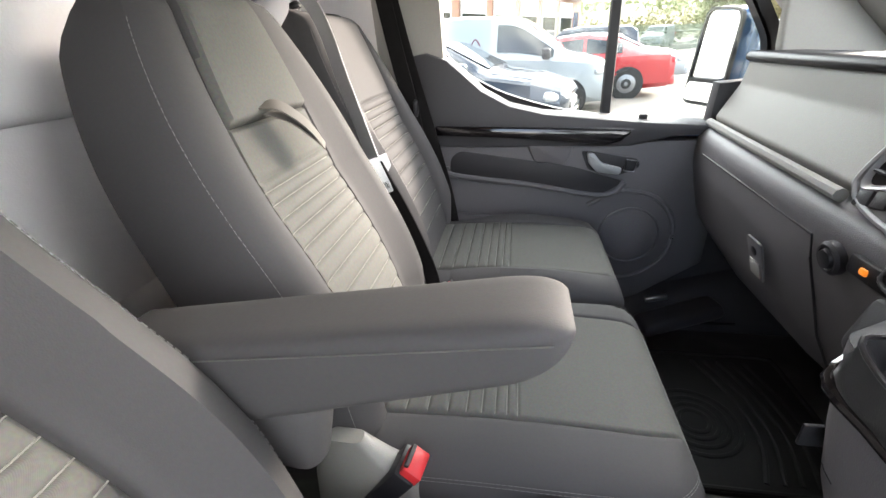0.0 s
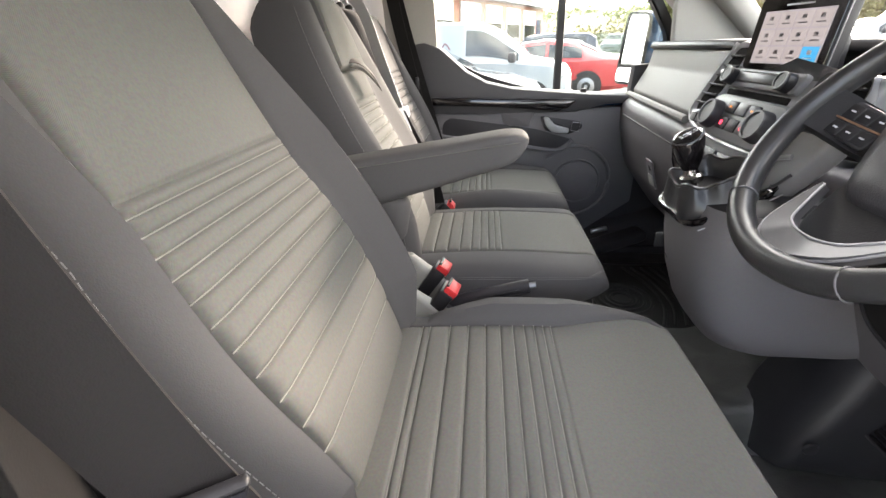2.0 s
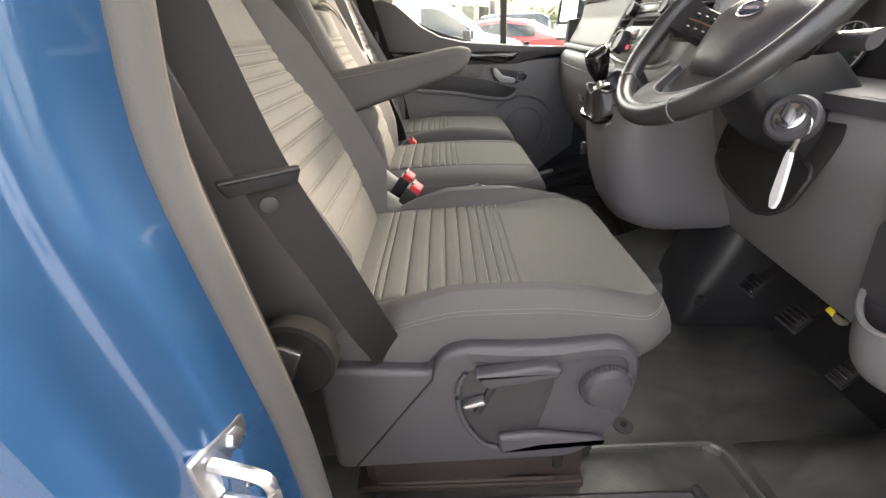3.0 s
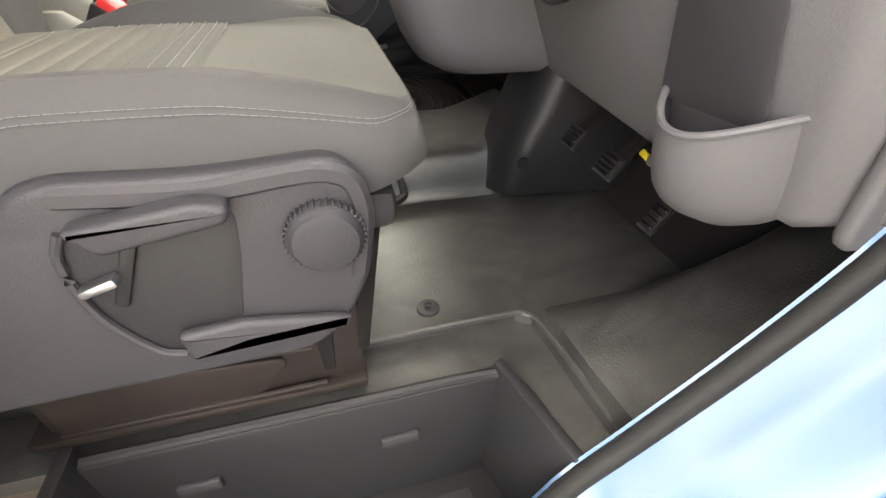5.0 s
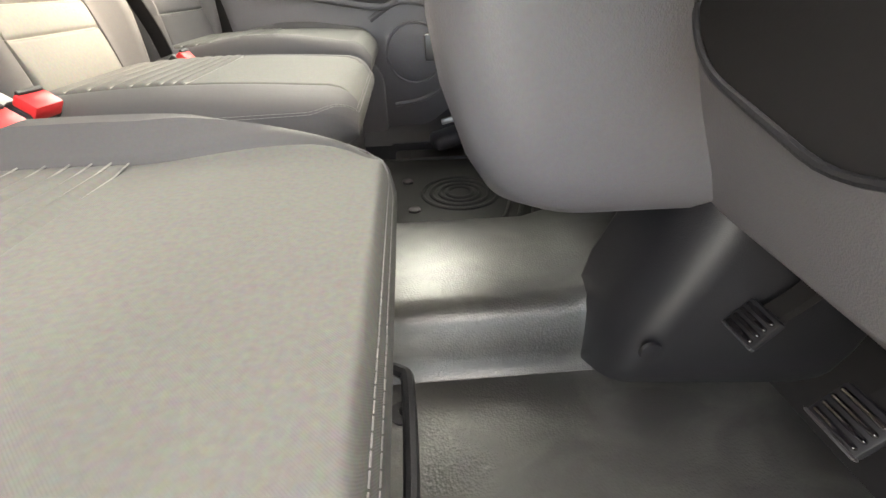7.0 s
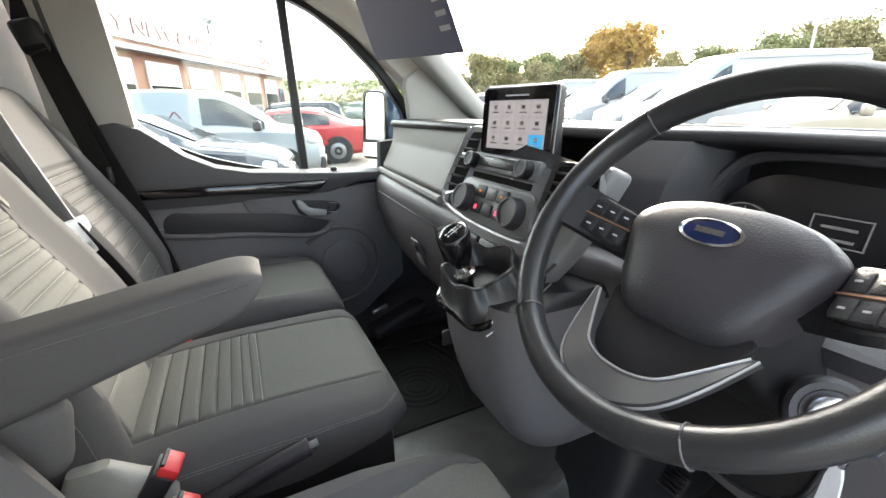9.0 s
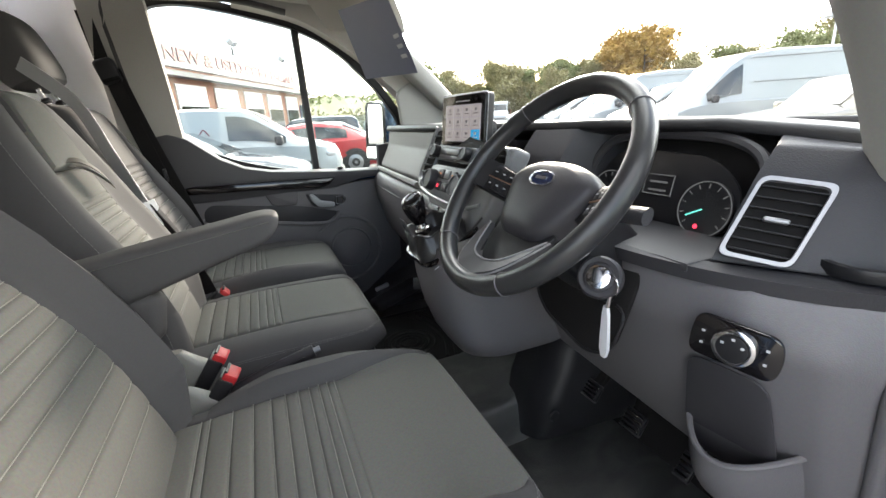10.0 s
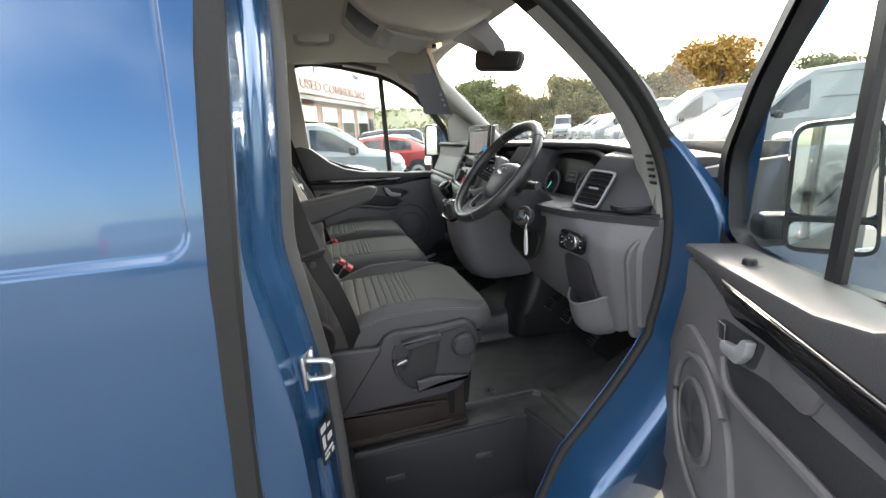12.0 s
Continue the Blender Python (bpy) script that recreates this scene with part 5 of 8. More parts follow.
part("binnacle_right", dash_loft([
    up(-0.165, (0.98, 0.858), (0.86, 0.846), (0.84, 0.79), (0.775, 0.685), (0.98, 0.67)),
    up(-0.195, (0.98, 0.85), (0.80, 0.838), (0.765, 0.80), (0.685, 0.680), (0.98, 0.67)),
    up(-0.30, (1.0, 0.838), (0.875, 0.826), (0.835, 0.79), (0.755, 0.676), (1.0, 0.66)),
    up(-0.395, (1.02, 0.82), (0.935, 0.806), (0.905, 0.76), (0.865, 0.668), (1.0, 0.655))]), PLASTIC_D, dash, "dark binnacle cheek around the side vent")
hood = smooth_path([(0.80, 0.20, 0.70), (0.815, 0.195, 0.78), (0.845, 0.15, 0.836), (0.852, 0.02, 0.845), (0.85, -0.10, 0.836), (0.835, -0.165, 0.80), (0.79, -0.178, 0.73), (0.765, -0.165, 0.690)], 8)
part("binnacle_rim", sweep(hood, 0.010), PLASTIC_D, dash, "dark rim of the instrument hood")


def gauge(y, z, r, x=0.872, needle=215):
    gm = axes((x, y, z), (0, -1, 0), (0.25, 0, 0.97))
    gg = part("gauge", lathe([(r, 0), (r, 0.006), (r * 0.9, 0.004)], 40, gm), BLACK, dash, "round instrument dial")
    bmr = lathe([(r * 0.985, 0.006), (r * 0.985, 0.008), (r * 0.95, 0.008), (r * 0.95, 0.006)], 44, gm, caps=False)
    part("dial_ring", bmr, LED_WHITE, gg, "pale dial ring")
    for i in range(11):
        a = -130 + 26 * i
        part("dial_mark", rbox(0.0018, r * 0.16, 0.001, 0, 1, gm @ pose(0, 0, 0.0062, 0, 0, a) @ Matrix.Translation((0, r * 0.82, 0))), LED_WHITE, gg)
    part("needle", rbox(0.0022, r * 0.62, 0.0016, 0, 1, gm @ pose(0, 0, 0.009, 0, 0, needle) @ Matrix.Translation((0, r * 0.34, 0))), LED_TEAL, gg, "teal needle")
    return gg


part("cluster_glass", prism(round_poly([(-0.155, -0.055, 0.03), (0.155, -0.055, 0.03), (0.165, 0.02, 0.04), (0.10, 0.075, 0.04), (-0.11, 0.085, 0.04), (-0.165, 0.03, 0.04)], 0.03), 0.006, 0.002, 2, axes((0.822, 0.017, 0.735), (0, -1, 0), (0.25, 0, 0.97))), CLUSTER, dash, "dark instrument glass")
gauge(0.135, 0.722, 0.050, 0.808, needle=140)
g2 = gauge(-0.092, 0.722, 0.050, 0.808, 118)
part("warning_light", lathe([(0.004, 0), (0.004, 0.002)], 12, axes((0.797, -0.084, 0.692), (0, -1, 0), (0.25, 0, 0.97))), LED_RED, g2, "red warning light")
part("trip_display", frame_ring([(-0.033, -0.02), (0.033, -0.02), (0.033, 0.02), (-0.033, 0.02)], [(-0.031, -0.018), (0.031, -0.018), (0.031, 0.018), (-0.031, 0.018)], 0.001, axes((0.816, 0.017, 0.753), (0, -1, 0), (0.25, 0, 0.97))), LED_WHITE, dash, "small trip display")
for k in range(2):
    part("trip_text", rbox(0.040, 0.004, 0.0012, 0, 1, axes((0.816, 0.017, 0.753), (0, -1, 0), (0.25, 0, 0.97)) @ pose(0, 0.005 - 0.016 * k, 0.001)), LED_WHITE, dash)


def vent(o, xdir, ydir, w, h, slats, parent, skew=0.0, frame_mat=SILVER, tab=True):
    """Louvred air vent: bright frame, dark throat, slats and a tab."""
    vm = axes(o, xdir, ydir)
    def q(a, b):
        return (a + skew * b, b)
    corners = [q(-w, -h), q(w, -h), q(w, h), q(-w, h)]
    outer = round_poly(corners, 0.014, 5)
    inner = [(x * 0.88, y * 0.90) for x, y in outer]
    v = part("air_vent", frame_ring(outer, inner, 0.010, vm), frame_mat, parent, "silver-framed air vent")
    part("vent_throat", prism(inner, 0.001, 0, 1, vm @ Matrix.Translation((0, 0, -0.004))), PILLAR_BLACK, v, "dark vent throat", smooth=False)
    for i in range(slats):
        b = -h * 0.9 + 1.8 * h * (i + 0.5) / slats
        part("slat", rbox(1.72 * w, 0.0026, 0.012, 0.001, 1, vm @ pose(skew * b, b, 0.000, 8, 0, 0)), BLACK, v)
    if tab:
        part("vent_tab", rbox(0.030, 0.007, 0.010, 0.002, 1, vm @ pose(0, 0, 0.009)), SILVER, v, "silver vent tab")
    return v


vent((0.738, -0.243, 0.741), (0.040, -0.066, -0.010), (0.055, -0.010, 0.095), 0.043, 0.060, 7, dash, 0.217)
part("ledge_top", plate(round_poly([(0.655, -0.06), (0.668, -0.19), (0.72, -0.295), (0.815, -0.395), (0.93, -0.395), (0.95, -0.06)], 0.02), 0.652, 0.674, 0.004), PLASTIC_D, dash, "dark ledge top beside the instruments")
part("binnacle_sill", rbox(0.22, 0.40, 0.016, 0.006, 2, pose(0.755, 0.01, 0.675)), PLASTIC_D, dash, "dark sill below the instruments")
cp = part("cup_holder", lathe([(0.056, -0.004), (0.060, 0.006), (0.058, 0.013), (0.052, 0.014), (0.048, 0.008), (0.046, -0.004)], 40, pose(0.812, -0.322, 0.683)), BLACK, dash, "black round cup holder")
part("cup_floor", lathe([(0.047, 0.0), (0.02, 0.0005), (0.004, 0.0005)], 32, pose(0.812, -0.322, 0.682)), PILLAR_BLACK, cp, "dark cup recess")
part("ledge_strip", sweep(smooth_path([(0.64, 0.02, 0.672), (0.648, -0.11, 0.670), (0.675, -0.22, 0.668), (0.735, -0.32, 0.664), (0.835, -0.415, 0.658)], 10), [(0.016, 0.010), (-0.016, 0.012), (-0.020, 0.0), (-0.014, -0.012), (0.012, -0.012)]), PLASTIC_D, dash, "dark padded ledge under the vent")
ls = part("light_switch_panel", prism(round_poly([(-0.055, -0.030), (0.05, -0.034), (0.056, 0.0), (0.05, 0.030), (-0.05, 0.034), (-0.056, 0)], 0.016), 0.008, 0.003, 2, axes((0.652, -0.268, 0.589), (0.25, -0.96, -0.05), (0.05, 0, 1))), GLOSS, dash, "gloss black light switch panel")
lsm = axes((0.644, -0.272, 0.590), (0.25, -0.96, -0.05), (0.05, 0, 1))
lk = part("light_knob", lathe([(0.026, 0), (0.026, 0.008), (0.023, 0.010), (0.020, 0.010), (0.019, 0.006), (0.012, 0.006)], 32, lsm), CHROME, ls, "chrome-ringed light knob")
part("knob_face", lathe([(0.019, 0.004), (0.019, 0.011), (0.014, 0.012)], 28, lsm), BLACK, lk, "black knob face")
for i, (a, b) in enumerate(((-0.040, 0.008), (-0.040, -0.010), (0.036, 0.010), (0.036, -0.010), (0.0, 0.014), (-0.012, 0.006), (0.012, 0.006))):
    part("switch_mark", rbox(0.004, 0.003, 0.0012, 0, 1, lsm @ pose(a, b, 0.013 if abs(a) < 0.02 else 0.0015)), MARK, ls)
# open bin low on the driver's side
bin_rings = []
for z, rr_ in ((0.258, 0.10), (0.262, 0.42), (0.275, 0.62), (0.30, 0.77), (0.34, 0.89), (0.385, 0.97), (0.425, 1.0)):
    t = (z - 0.258) / 0.167
    bin_rings.append([(0.765 - (0.110 * rr_) * math.sin(math.pi * u) ** 0.55 + 0.02 * u, -0.158 - 0.185 * u, z - 0.05 * math.sin(math.pi * u) * t + 0.055 * abs(2 * u - 1) ** 3 * (1 - t)) for u in np.linspace(0, 1, 21)])
bn = part("door_bin", loft(bin_rings, closed=False), PLASTIC, dash, "grey open bin")
part("bin_rim", sweep([Vector(p) for p in bin_rings[-1]], 0.005), PLASTIC, bn, "rounded bin rim")
# thin plate on the panel; the bin's inner shade is put into its darker grey
part("bin_back", prism(round_poly([(-0.060, -0.06, 0.03), (0.050, -0.055, 0.03), (0.066, 0.09, 0.02), (-0.07, 0.09, 0.02)], 0.02), 0.004, 0.002, 2, axes((0.697, -0.248, 0.45), (0.15, -0.98, 0), (0.25, 0, -0.97)) @ pose(0, -0.03, -0.004)), PLASTIC_M, bn, "darker plate with the bin's inner shade in its colour")
sp_ = part("end_cap", prism(round_poly([(0.775, 0.285), (0.90, 0.33), (0.93, 0.62), (0.80, 0.63), (0.74, 0.57)], 0.04), 0.02, 0.008, 3, Matrix.Translation((0, -0.385, 0)) @ FRONT), PLASTIC, dash, "grey end cap of the dashboard")


# ---- centre stack ----
CS = axes((0.578, 0.47, 0.735), (0, -1, 0), (0.38, 0, 0.92))     # local x to the driver, y up the panel, z to the rear
stack = part("centre_console", prism(round_poly([(-0.215, 0.155), (-0.244, -0.006, 0.03), (-0.215, -0.044, 0.03), (-0.12, -0.062, 0.03), (-0.092, -0.112, 0.02), (0.17, -0.13), (0.225, -0.03), (0.262, 0.108, 0.02), (0.125, 0.098, 0.01), (-0.118, 0.098, 0.01), (-0.125, 0.155, 0.01)], 0.03), 0.05, 0.012, 3, CS @ Matrix.Translation((0, 0, -0.045))), STACK, dash, "satin grey centre stack")


def stack_vent(poly, slats, tab, trim):
    """Tall louvred vent of the centre stack in a bright frame."""
    outer = round_poly(poly, 0.016, 5)
    inner = grown_poly(outer, 0.84)
    rings = [[(x, y, z) for x, y in ring] for ring, z in ((grown_poly(outer, 1.06), 0.0), (grown_poly(outer, 1.03), 0.008), (outer, 0.012), (grown_poly(outer, 0.92), 0.010), (inner, 0.004))]
    bm = loft(rings, caps=False)
    bm.transform(CS)
    v = part("air_vent", bm, trim, dash, "bright-framed centre vent")
    part("vent_throat", prism(grown_poly(outer, 0.90), 0.001, 0, 1, CS @ Matrix.Translation((0, 0, 0.0058))), PILLAR_BLACK, v, "dark vent throat", smooth=False)
    lo, hi = min(p[1] for p in inner), max(p[1] for p in inner)
    for i in range(slats):
        yy = lo + (hi - lo) * (i + 0.7) / (slats + 0.4)
        xs = []
        for a, b in zip(inner, inner[1:] + inner[:1]):
            if (a[1] - yy) * (b[1] - yy) <= 0 and a[1] != b[1]:
                xs.append(a[0] + (b[0] - a[0]) * (yy - a[1]) / (b[1] - a[1]))
        if len(xs) >= 2:
            part("slat", rbox(max(xs) - min(xs), 0.0045, 0.013, 0.0015, 1, CS @ pose((max(xs) + min(xs)) / 2, yy, 0.0085, 14, 0, 0)), BLACK, v)
    part("vent_tab", rbox(0.026, 0.008, 0.010, 0.003, 2, CS @ pose(tab[0], tab[1], 0.016)), SILVER, v, "silver vent tab")
    return v


stack_vent([(-0.130, 0.150), (-0.186, 0.150), (-0.224, 0.010), (-0.216, -0.022), (-0.150, 0.000), (-0.128, 0.075)], 6, (-0.165, 0.082), SILVER)
stack_vent([(0.135, 0.100), (0.240, 0.102), (0.256, 0.050), (0.225, 0.008), (0.132, 0.008)], 4, (0.185, 0.055), SPOKE)
for x in (-0.200, -0.172):
    part("small_key", rbox(0.025, 0.026, 0.008, 0.003, 2, CS @ pose(x, -0.028 + 0.2 * (x + 0.2), 0.006, 0, 0, 12)), PLASTIC_D, stack)
rp = part("radio_panel", prism(round_poly([(-0.135, 0.056), (0.105, 0.056), (0.112, 0.094), (-0.128, 0.094)], 0.010), 0.014, 0.004, 2, CS @ Matrix.Translation((0, 0, 0.004))), STACK, stack, "radio control panel")
part("radio_strip", rbox(0.150, 0.020, 0.008, 0.003, 2, CS @ pose(-0.016, 0.076, 0.020)), SPOKE, rp, "satin button strip")
part("strip_edge", rbox(0.150, 0.002, 0.004, 0.0005, 1, CS @ pose(-0.016, 0.087, 0.0235)), SILVER, rp, "bright strip edge")
part("slot", rbox(0.215, 0.013, 0.006, 0.002, 1, CS @ pose(-0.016, 0.046, 0.004)), PILLAR_BLACK, stack, "dark slot")
for x in (-0.112, 0.080):
    k = part("radio_knob", lathe([(0.017, 0), (0.017, 0.018), (0.014, 0.021)], 24, CS @ pose(x, 0.073, 0.016)), BLACK, rp, "black round radio knob")
    part("knob_ring", lathe([(0.0168, 0.0205), (0.0158, 0.0225), (0.0135, 0.0225), (0.0130, 0.0205)], 24, CS @ pose(x, 0.073, 0.016)), SPOKE, k)
hp = part("heater_panel", prism(round_poly([(-0.150, -0.035), (-0.135, 0.036), (0.118, 0.036), (0.140, -0.040), (0.09, -0.052), (-0.10, -0.050)], 0.02), 0.012, 0.004, 2, CS @ Matrix.Translation((0, 0, 0.004))), STACK, stack, "grey heater control panel")
for x in (-0.098, 0.084):
    k = part("heater_knob", lathe([(0.031, 0), (0.030, 0.012), (0.028, 0.020), (0.024, 0.021), (0.022, 0.016)], 32, CS @ pose(x, -0.009, 0.016)), PLASTIC_D, hp, "dark heater knob")
    part("knob_ring", lathe([(0.0285, 0.0195), (0.0275, 0.0225), (0.0235, 0.0225), (0.0225, 0.0190)], 32, CS @ pose(x, -0.009, 0.016)), SPOKE, k, "satin knob ring")
    part("knob_cap", lathe([(0.0225, 0.013), (0.0220, 0.018), (0.015, 0.019)], 28, CS @ pose(x, -0.009, 0.016)), PLASTIC_D, k, "black knob cap")
for i in range(3):
    for j in range(2):
        kx, ky = -0.047 + 0.040 * i, 0.014 - 0.034 * j
        key = part("heater_key", rbox(0.036, 0.026, 0.008, 0.003, 2, CS @ pose(kx, ky, 0.016)), PLASTIC_M if (i, j) != (1, 0) else STACK, hp)
        if j == 1 and i != 1:
            part("key_light", rbox(0.007, 0.009, 0.002, 0, 1, CS @ pose(kx, ky, 0.0208)), LED_RED, key, "red key light")
        elif j == 0 and i != 1:
            part("key_mark", rbox(0.006, 0.004, 0.002, 0, 1, CS @ pose(kx, ky, 0.0208)), LED_ORANGE, key)
part("stack_edge", sweep([CS @ Vector((p.x, p.y, 0.007)) for p in smooth_path([(-0.206, 0.150), (-0.234, 0.010), (-0.224, -0.022), (-0.19, -0.040), (-0.12, -0.052), (0.0, -0.058), (0.12, -0.054), (0.19, -0.036)], 8)], [(0.004, 0.002), (0.0, 0.0035), (-0.004, 0.002), (-0.004, -0.004), (0.004, -0.004)], up=(-0.92, 0, 0.38)), SILVER, stack, "silver edge strip")
for x0, x1 in ((-0.082, -0.006), (-0.002, 0.070)):
    part("lower_key", prism(round_poly([(x0, -0.074), (x1, -0.074), (x1 - 0.004, -0.103), (x0 + 0.006, -0.100)], 0.008), 0.012, 0.004, 2, CS @ Matrix.Translation((0, 0, 0.004))), PLASTIC_M, stack, "grey rocker key")
part("tray_strip", sweep([CS @ Vector((p.x, p.y, 0.006)) for p in smooth_path([(-0.088, -0.085), (-0.082, -0.108), (0.0, -0.114), (0.16, -0.112), (0.215, -0.062)], 8)], 0.003), SPOKE, stack, "bright lower strip")
part("lower_trim", prism(round_poly([(-0.085, -0.118), (0.17, -0.135), (0.16, -0.21), (-0.075, -0.20)], 0.02), 0.03, 0.008, 3, CS @ Matrix.Translation((0, 0, -0.03))), PLASTIC_D, stack, "dark panel below the heater controls")

# touchscreen
ts = thing("touchscreen", "black framed touchscreen with a lit icon menu", "screen")
SM = axes((0.622, 0.480, 0.893), (0.17, -0.985, 0), (0.11, 0, 0.99)) @ Matrix.Diagonal((0.89, 1.0, 1.0, 1.0))
part("housing", prism(round_poly([(-0.112, -0.068), (0.112, -0.068), (0.112, 0.066), (-0.112, 0.066)], 0.012), 0.026, 0.006, 3, SM @ Matrix.Translation((0, 0, -0.026))), BLACK, ts, "black housing")
part("bezel", prism(round_poly([(-0.109, -0.065), (0.109, -0.065), (0.109, 0.063), (-0.109, 0.063)], 0.010), 0.002, 0.0006, 1, SM), GLOSS, ts, "glossy bezel")
part("housing_edge", sweep([SM @ Vector((x, y, -0.003)) for x, y in round_poly([(-0.113, -0.069), (0.113, -0.069), (0.113, 0.067), (-0.113, 0.067)], 0.012)], 0.0012, closed=True), SILVER, ts)
dp = part("display", rbox(0.178, 0.094, 0.0008, 0, 1, SM @ pose(0.002, -0.008, 0.0026)), SCREEN, ts, "lit display", smooth=False)
for i in range(4):
    for j in range(3):
        last = i == 3 and j == 2
        tile = part("tile", rbox(0.040, 0.027, 0.0006, 0, 1, SM @ pose(-0.063 + 0.0435 * i, 0.022 - 0.030 * j, 0.0034)), SCREEN_BLUE if last else SCREEN_TILE, dp, smooth=False)
        part("icon", rbox(0.010, 0.007, 0.0005, 0, 1, SM @ pose(-0.063 + 0.0435 * i, 0.026 - 0.030 * j, 0.0040)), MARK if last else PLASTIC, tile, smooth=False)
        part("caption", rbox(0.022, 0.0022, 0.0005, 0, 1, SM @ pose(-0.063 + 0.0435 * i, 0.016 - 0.030 * j, 0.0040)), MARK if last else PLASTIC, tile, smooth=False)
part("status_bar", rbox(0.07, 0.003, 0.0006, 0, 1, SM @ pose(0.0, 0.048, 0.0026)), MARK, ts, smooth=False)
part("foot", rbox(0.05, 0.12, 0.09, 0.01, 2, pose(0.668, 0.478, 0.845)), BLACK, ts)

# ---- gear console ----
con = thing("gear_console", "grey plastic console pod with gear lever and black gaiter", "gear console")
rings = []
for z, x0, x1, ya, yb in ((0.635, 0.50, 0.70, 0.235, 0.50), (0.615, 0.445, 0.72, 0.225, 0.485), (0.58, 0.435, 0.74, 0.220, 0.470), (0.52, 0.435, 0.76, 0.218, 0.455), (0.44, 0.450, 0.77, 0.218, 0.450), (0.37, 0.475, 0.775, 0.222, 0.445), (0.33, 0.500, 0.78, 0.232, 0.435), (0.308, 0.545, 0.78, 0.255, 0.41)):
    rings.append([(x, y, z) for x, y in round_poly([(x0, ya, 0.09), (x1, ya - 0.004, 0.01), (x1, yb, 0.01), (x0, yb, 0.05)], 0.05, 7)])
pod_ = part("pod", loft(rings), PLASTIC, con, "grey rounded pod")
pod_.data.materials.append(BLACK)
for p in pod_.data.polygons:
    if p.center.z > 0.612:
        p.material_index = 1
part("pod_seam", sweep(smooth_path([(0.50, 0.455, 0.47), (0.455, 0.43, 0.46), (0.448, 0.40, 0.455)], 5), 0.0018), BLACK, con)
part("side_slot", rbox(0.05, 0.006, 0.035, 0.004, 2, pose(0.46, 0.452, 0.475)), BLACK, con, "dark coin slot")
part("gaiter_base", sweep(smooth_path([(0.428, 0.44, 0.578), (0.424, 0.37, 0.574), (0.430, 0.29, 0.580), (0.49, 0.272, 0.618), (0.545, 0.28, 0.650), (0.55, 0.37, 0.655), (0.545, 0.455, 0.650), (0.49, 0.462, 0.618)], 4, closed=True), 0.007, closed=True), GLOSS, con, "gloss black gaiter frame")
part("bright_line", sweep(smooth_path([(0.432, 0.272, 0.573), (0.49, 0.258, 0.610), (0.55, 0.262, 0.645)], 5), 0.0014), SILVER, con, "thin bright line beside the gaiter")
gr = []
for sc, dz, dip in ((1.0, 0.0, 0.0), (1.03, 0.012, 0.0), (0.98, 0.026, 0.003), (0.90, 0.040, 0.005), (0.84, 0.052, 0.006), (0.79, 0.060, 0.006), (0.74, 0.056, 0.005), (0.64, 0.034, 0.0), (0.52, 0.008, 0.0), (0.36, 0.004, 0.0), (0.24, 0.020, 0.0)):
    ring = []
    for a in np.linspace(0, 2 * math.pi, 41)[:-1]:
        ca, sa = math.cos(a), math.sin(a)
        r = 1.0 + 0.075 * math.cos(5 * a + 0.6) * (1 if sc > 0.4 else 0) + 0.022 * math.sin(9 * a + 60 * dz)
        ring.append((0.487 - 0.30 * dz + 0.066 * sc * r * math.copysign(abs(ca) ** 0.75, ca), 0.362 + 0.086 * sc * r * math.copysign(abs(sa) ** 0.75, sa), 0.598 + dz + 0.028 * sc * ca + dip * math.cos(5 * a + 0.6)))
    gr.append(ring)
gt = part("gaiter", loft(gr), LEATHER, con, "black wrinkled leather gaiter")
part("gaiter_mouth", sweep([Vector(p) for p in gr[5]], 0.0032, closed=True), LEATHER, gt, "folded leather edge of the gaiter")
part("lever_rod", sweep([(0.456, 0.364, 0.602), (0.441, 0.366, 0.655)], 0.011), BLACK, con, "black lever rod")
part("lever_collar", lathe([(0.012, -0.012), (0.019, -0.008), (0.020, 0.004), (0.015, 0.008), (0.012, 0.024)], 24, axes((0.445, 0.366, 0.646), (0, -1, 0), (0.93, 0, 0.36))), CHROME, con, "chrome lever collar")
kr = []
top_n, base_n = Vector((-0.50, -0.22, 0.84)).normalized(), Vector((-0.30, -0.10, 0.95)).normalized()
for k, (rad, h) in enumerate(((0.012, 0.0), (0.0155, 0.009), (0.0195, 0.020), (0.0225, 0.032), (0.0245, 0.044), (0.0255, 0.054), (0.0255, 0.061), (0.0242, 0.067), (0.0212, 0.0702), (0.016, 0.0718), (0.006, 0.0725))):
    t = min(1.0, h / 0.066)
    n_ = (base_n * (1 - t) + top_n * t).normalized()
    side = n_.cross(Vector((1, 0, 0))).normalized()
    c = Vector((0.440, 0.366, 0.662)) + base_n * h
    kr.append([c + side * (rad * math.cos(a)) + side.cross(n_) * (rad * 1.12 * math.sin(a)) for a in np.linspace(0, 2 * math.pi, 33)[:-1]])
kn_ = part("gear_knob", loft(kr), GLOSS, con, "glossy black gear knob")
KF = axes(Vector((0.440, 0.366, 0.662)) + base_n * 0.0725 + top_n * 0.0008, (0, -1, 0), (0.84, 0, 0.5))
part("knob_band", sweep([Vector(p) + base_n * 0.0006 for p in kr[7]], 0.0013, closed=True), SPOKE, kn_, "satin band round the knob face")
for i in range(3):
    part("shift_mark", rbox(0.0014, 0.017, 0.001, 0, 1, KF @ pose(-0.010 + 0.009 * i, 0, 0)), MARK, kn_)
    for yy in (-0.013, 0.013):
        part("shift_mark", rbox(0.003, 0.0045, 0.001, 0, 1, KF @ pose(-0.010 + 0.009 * i, yy, 0)), MARK, kn_)
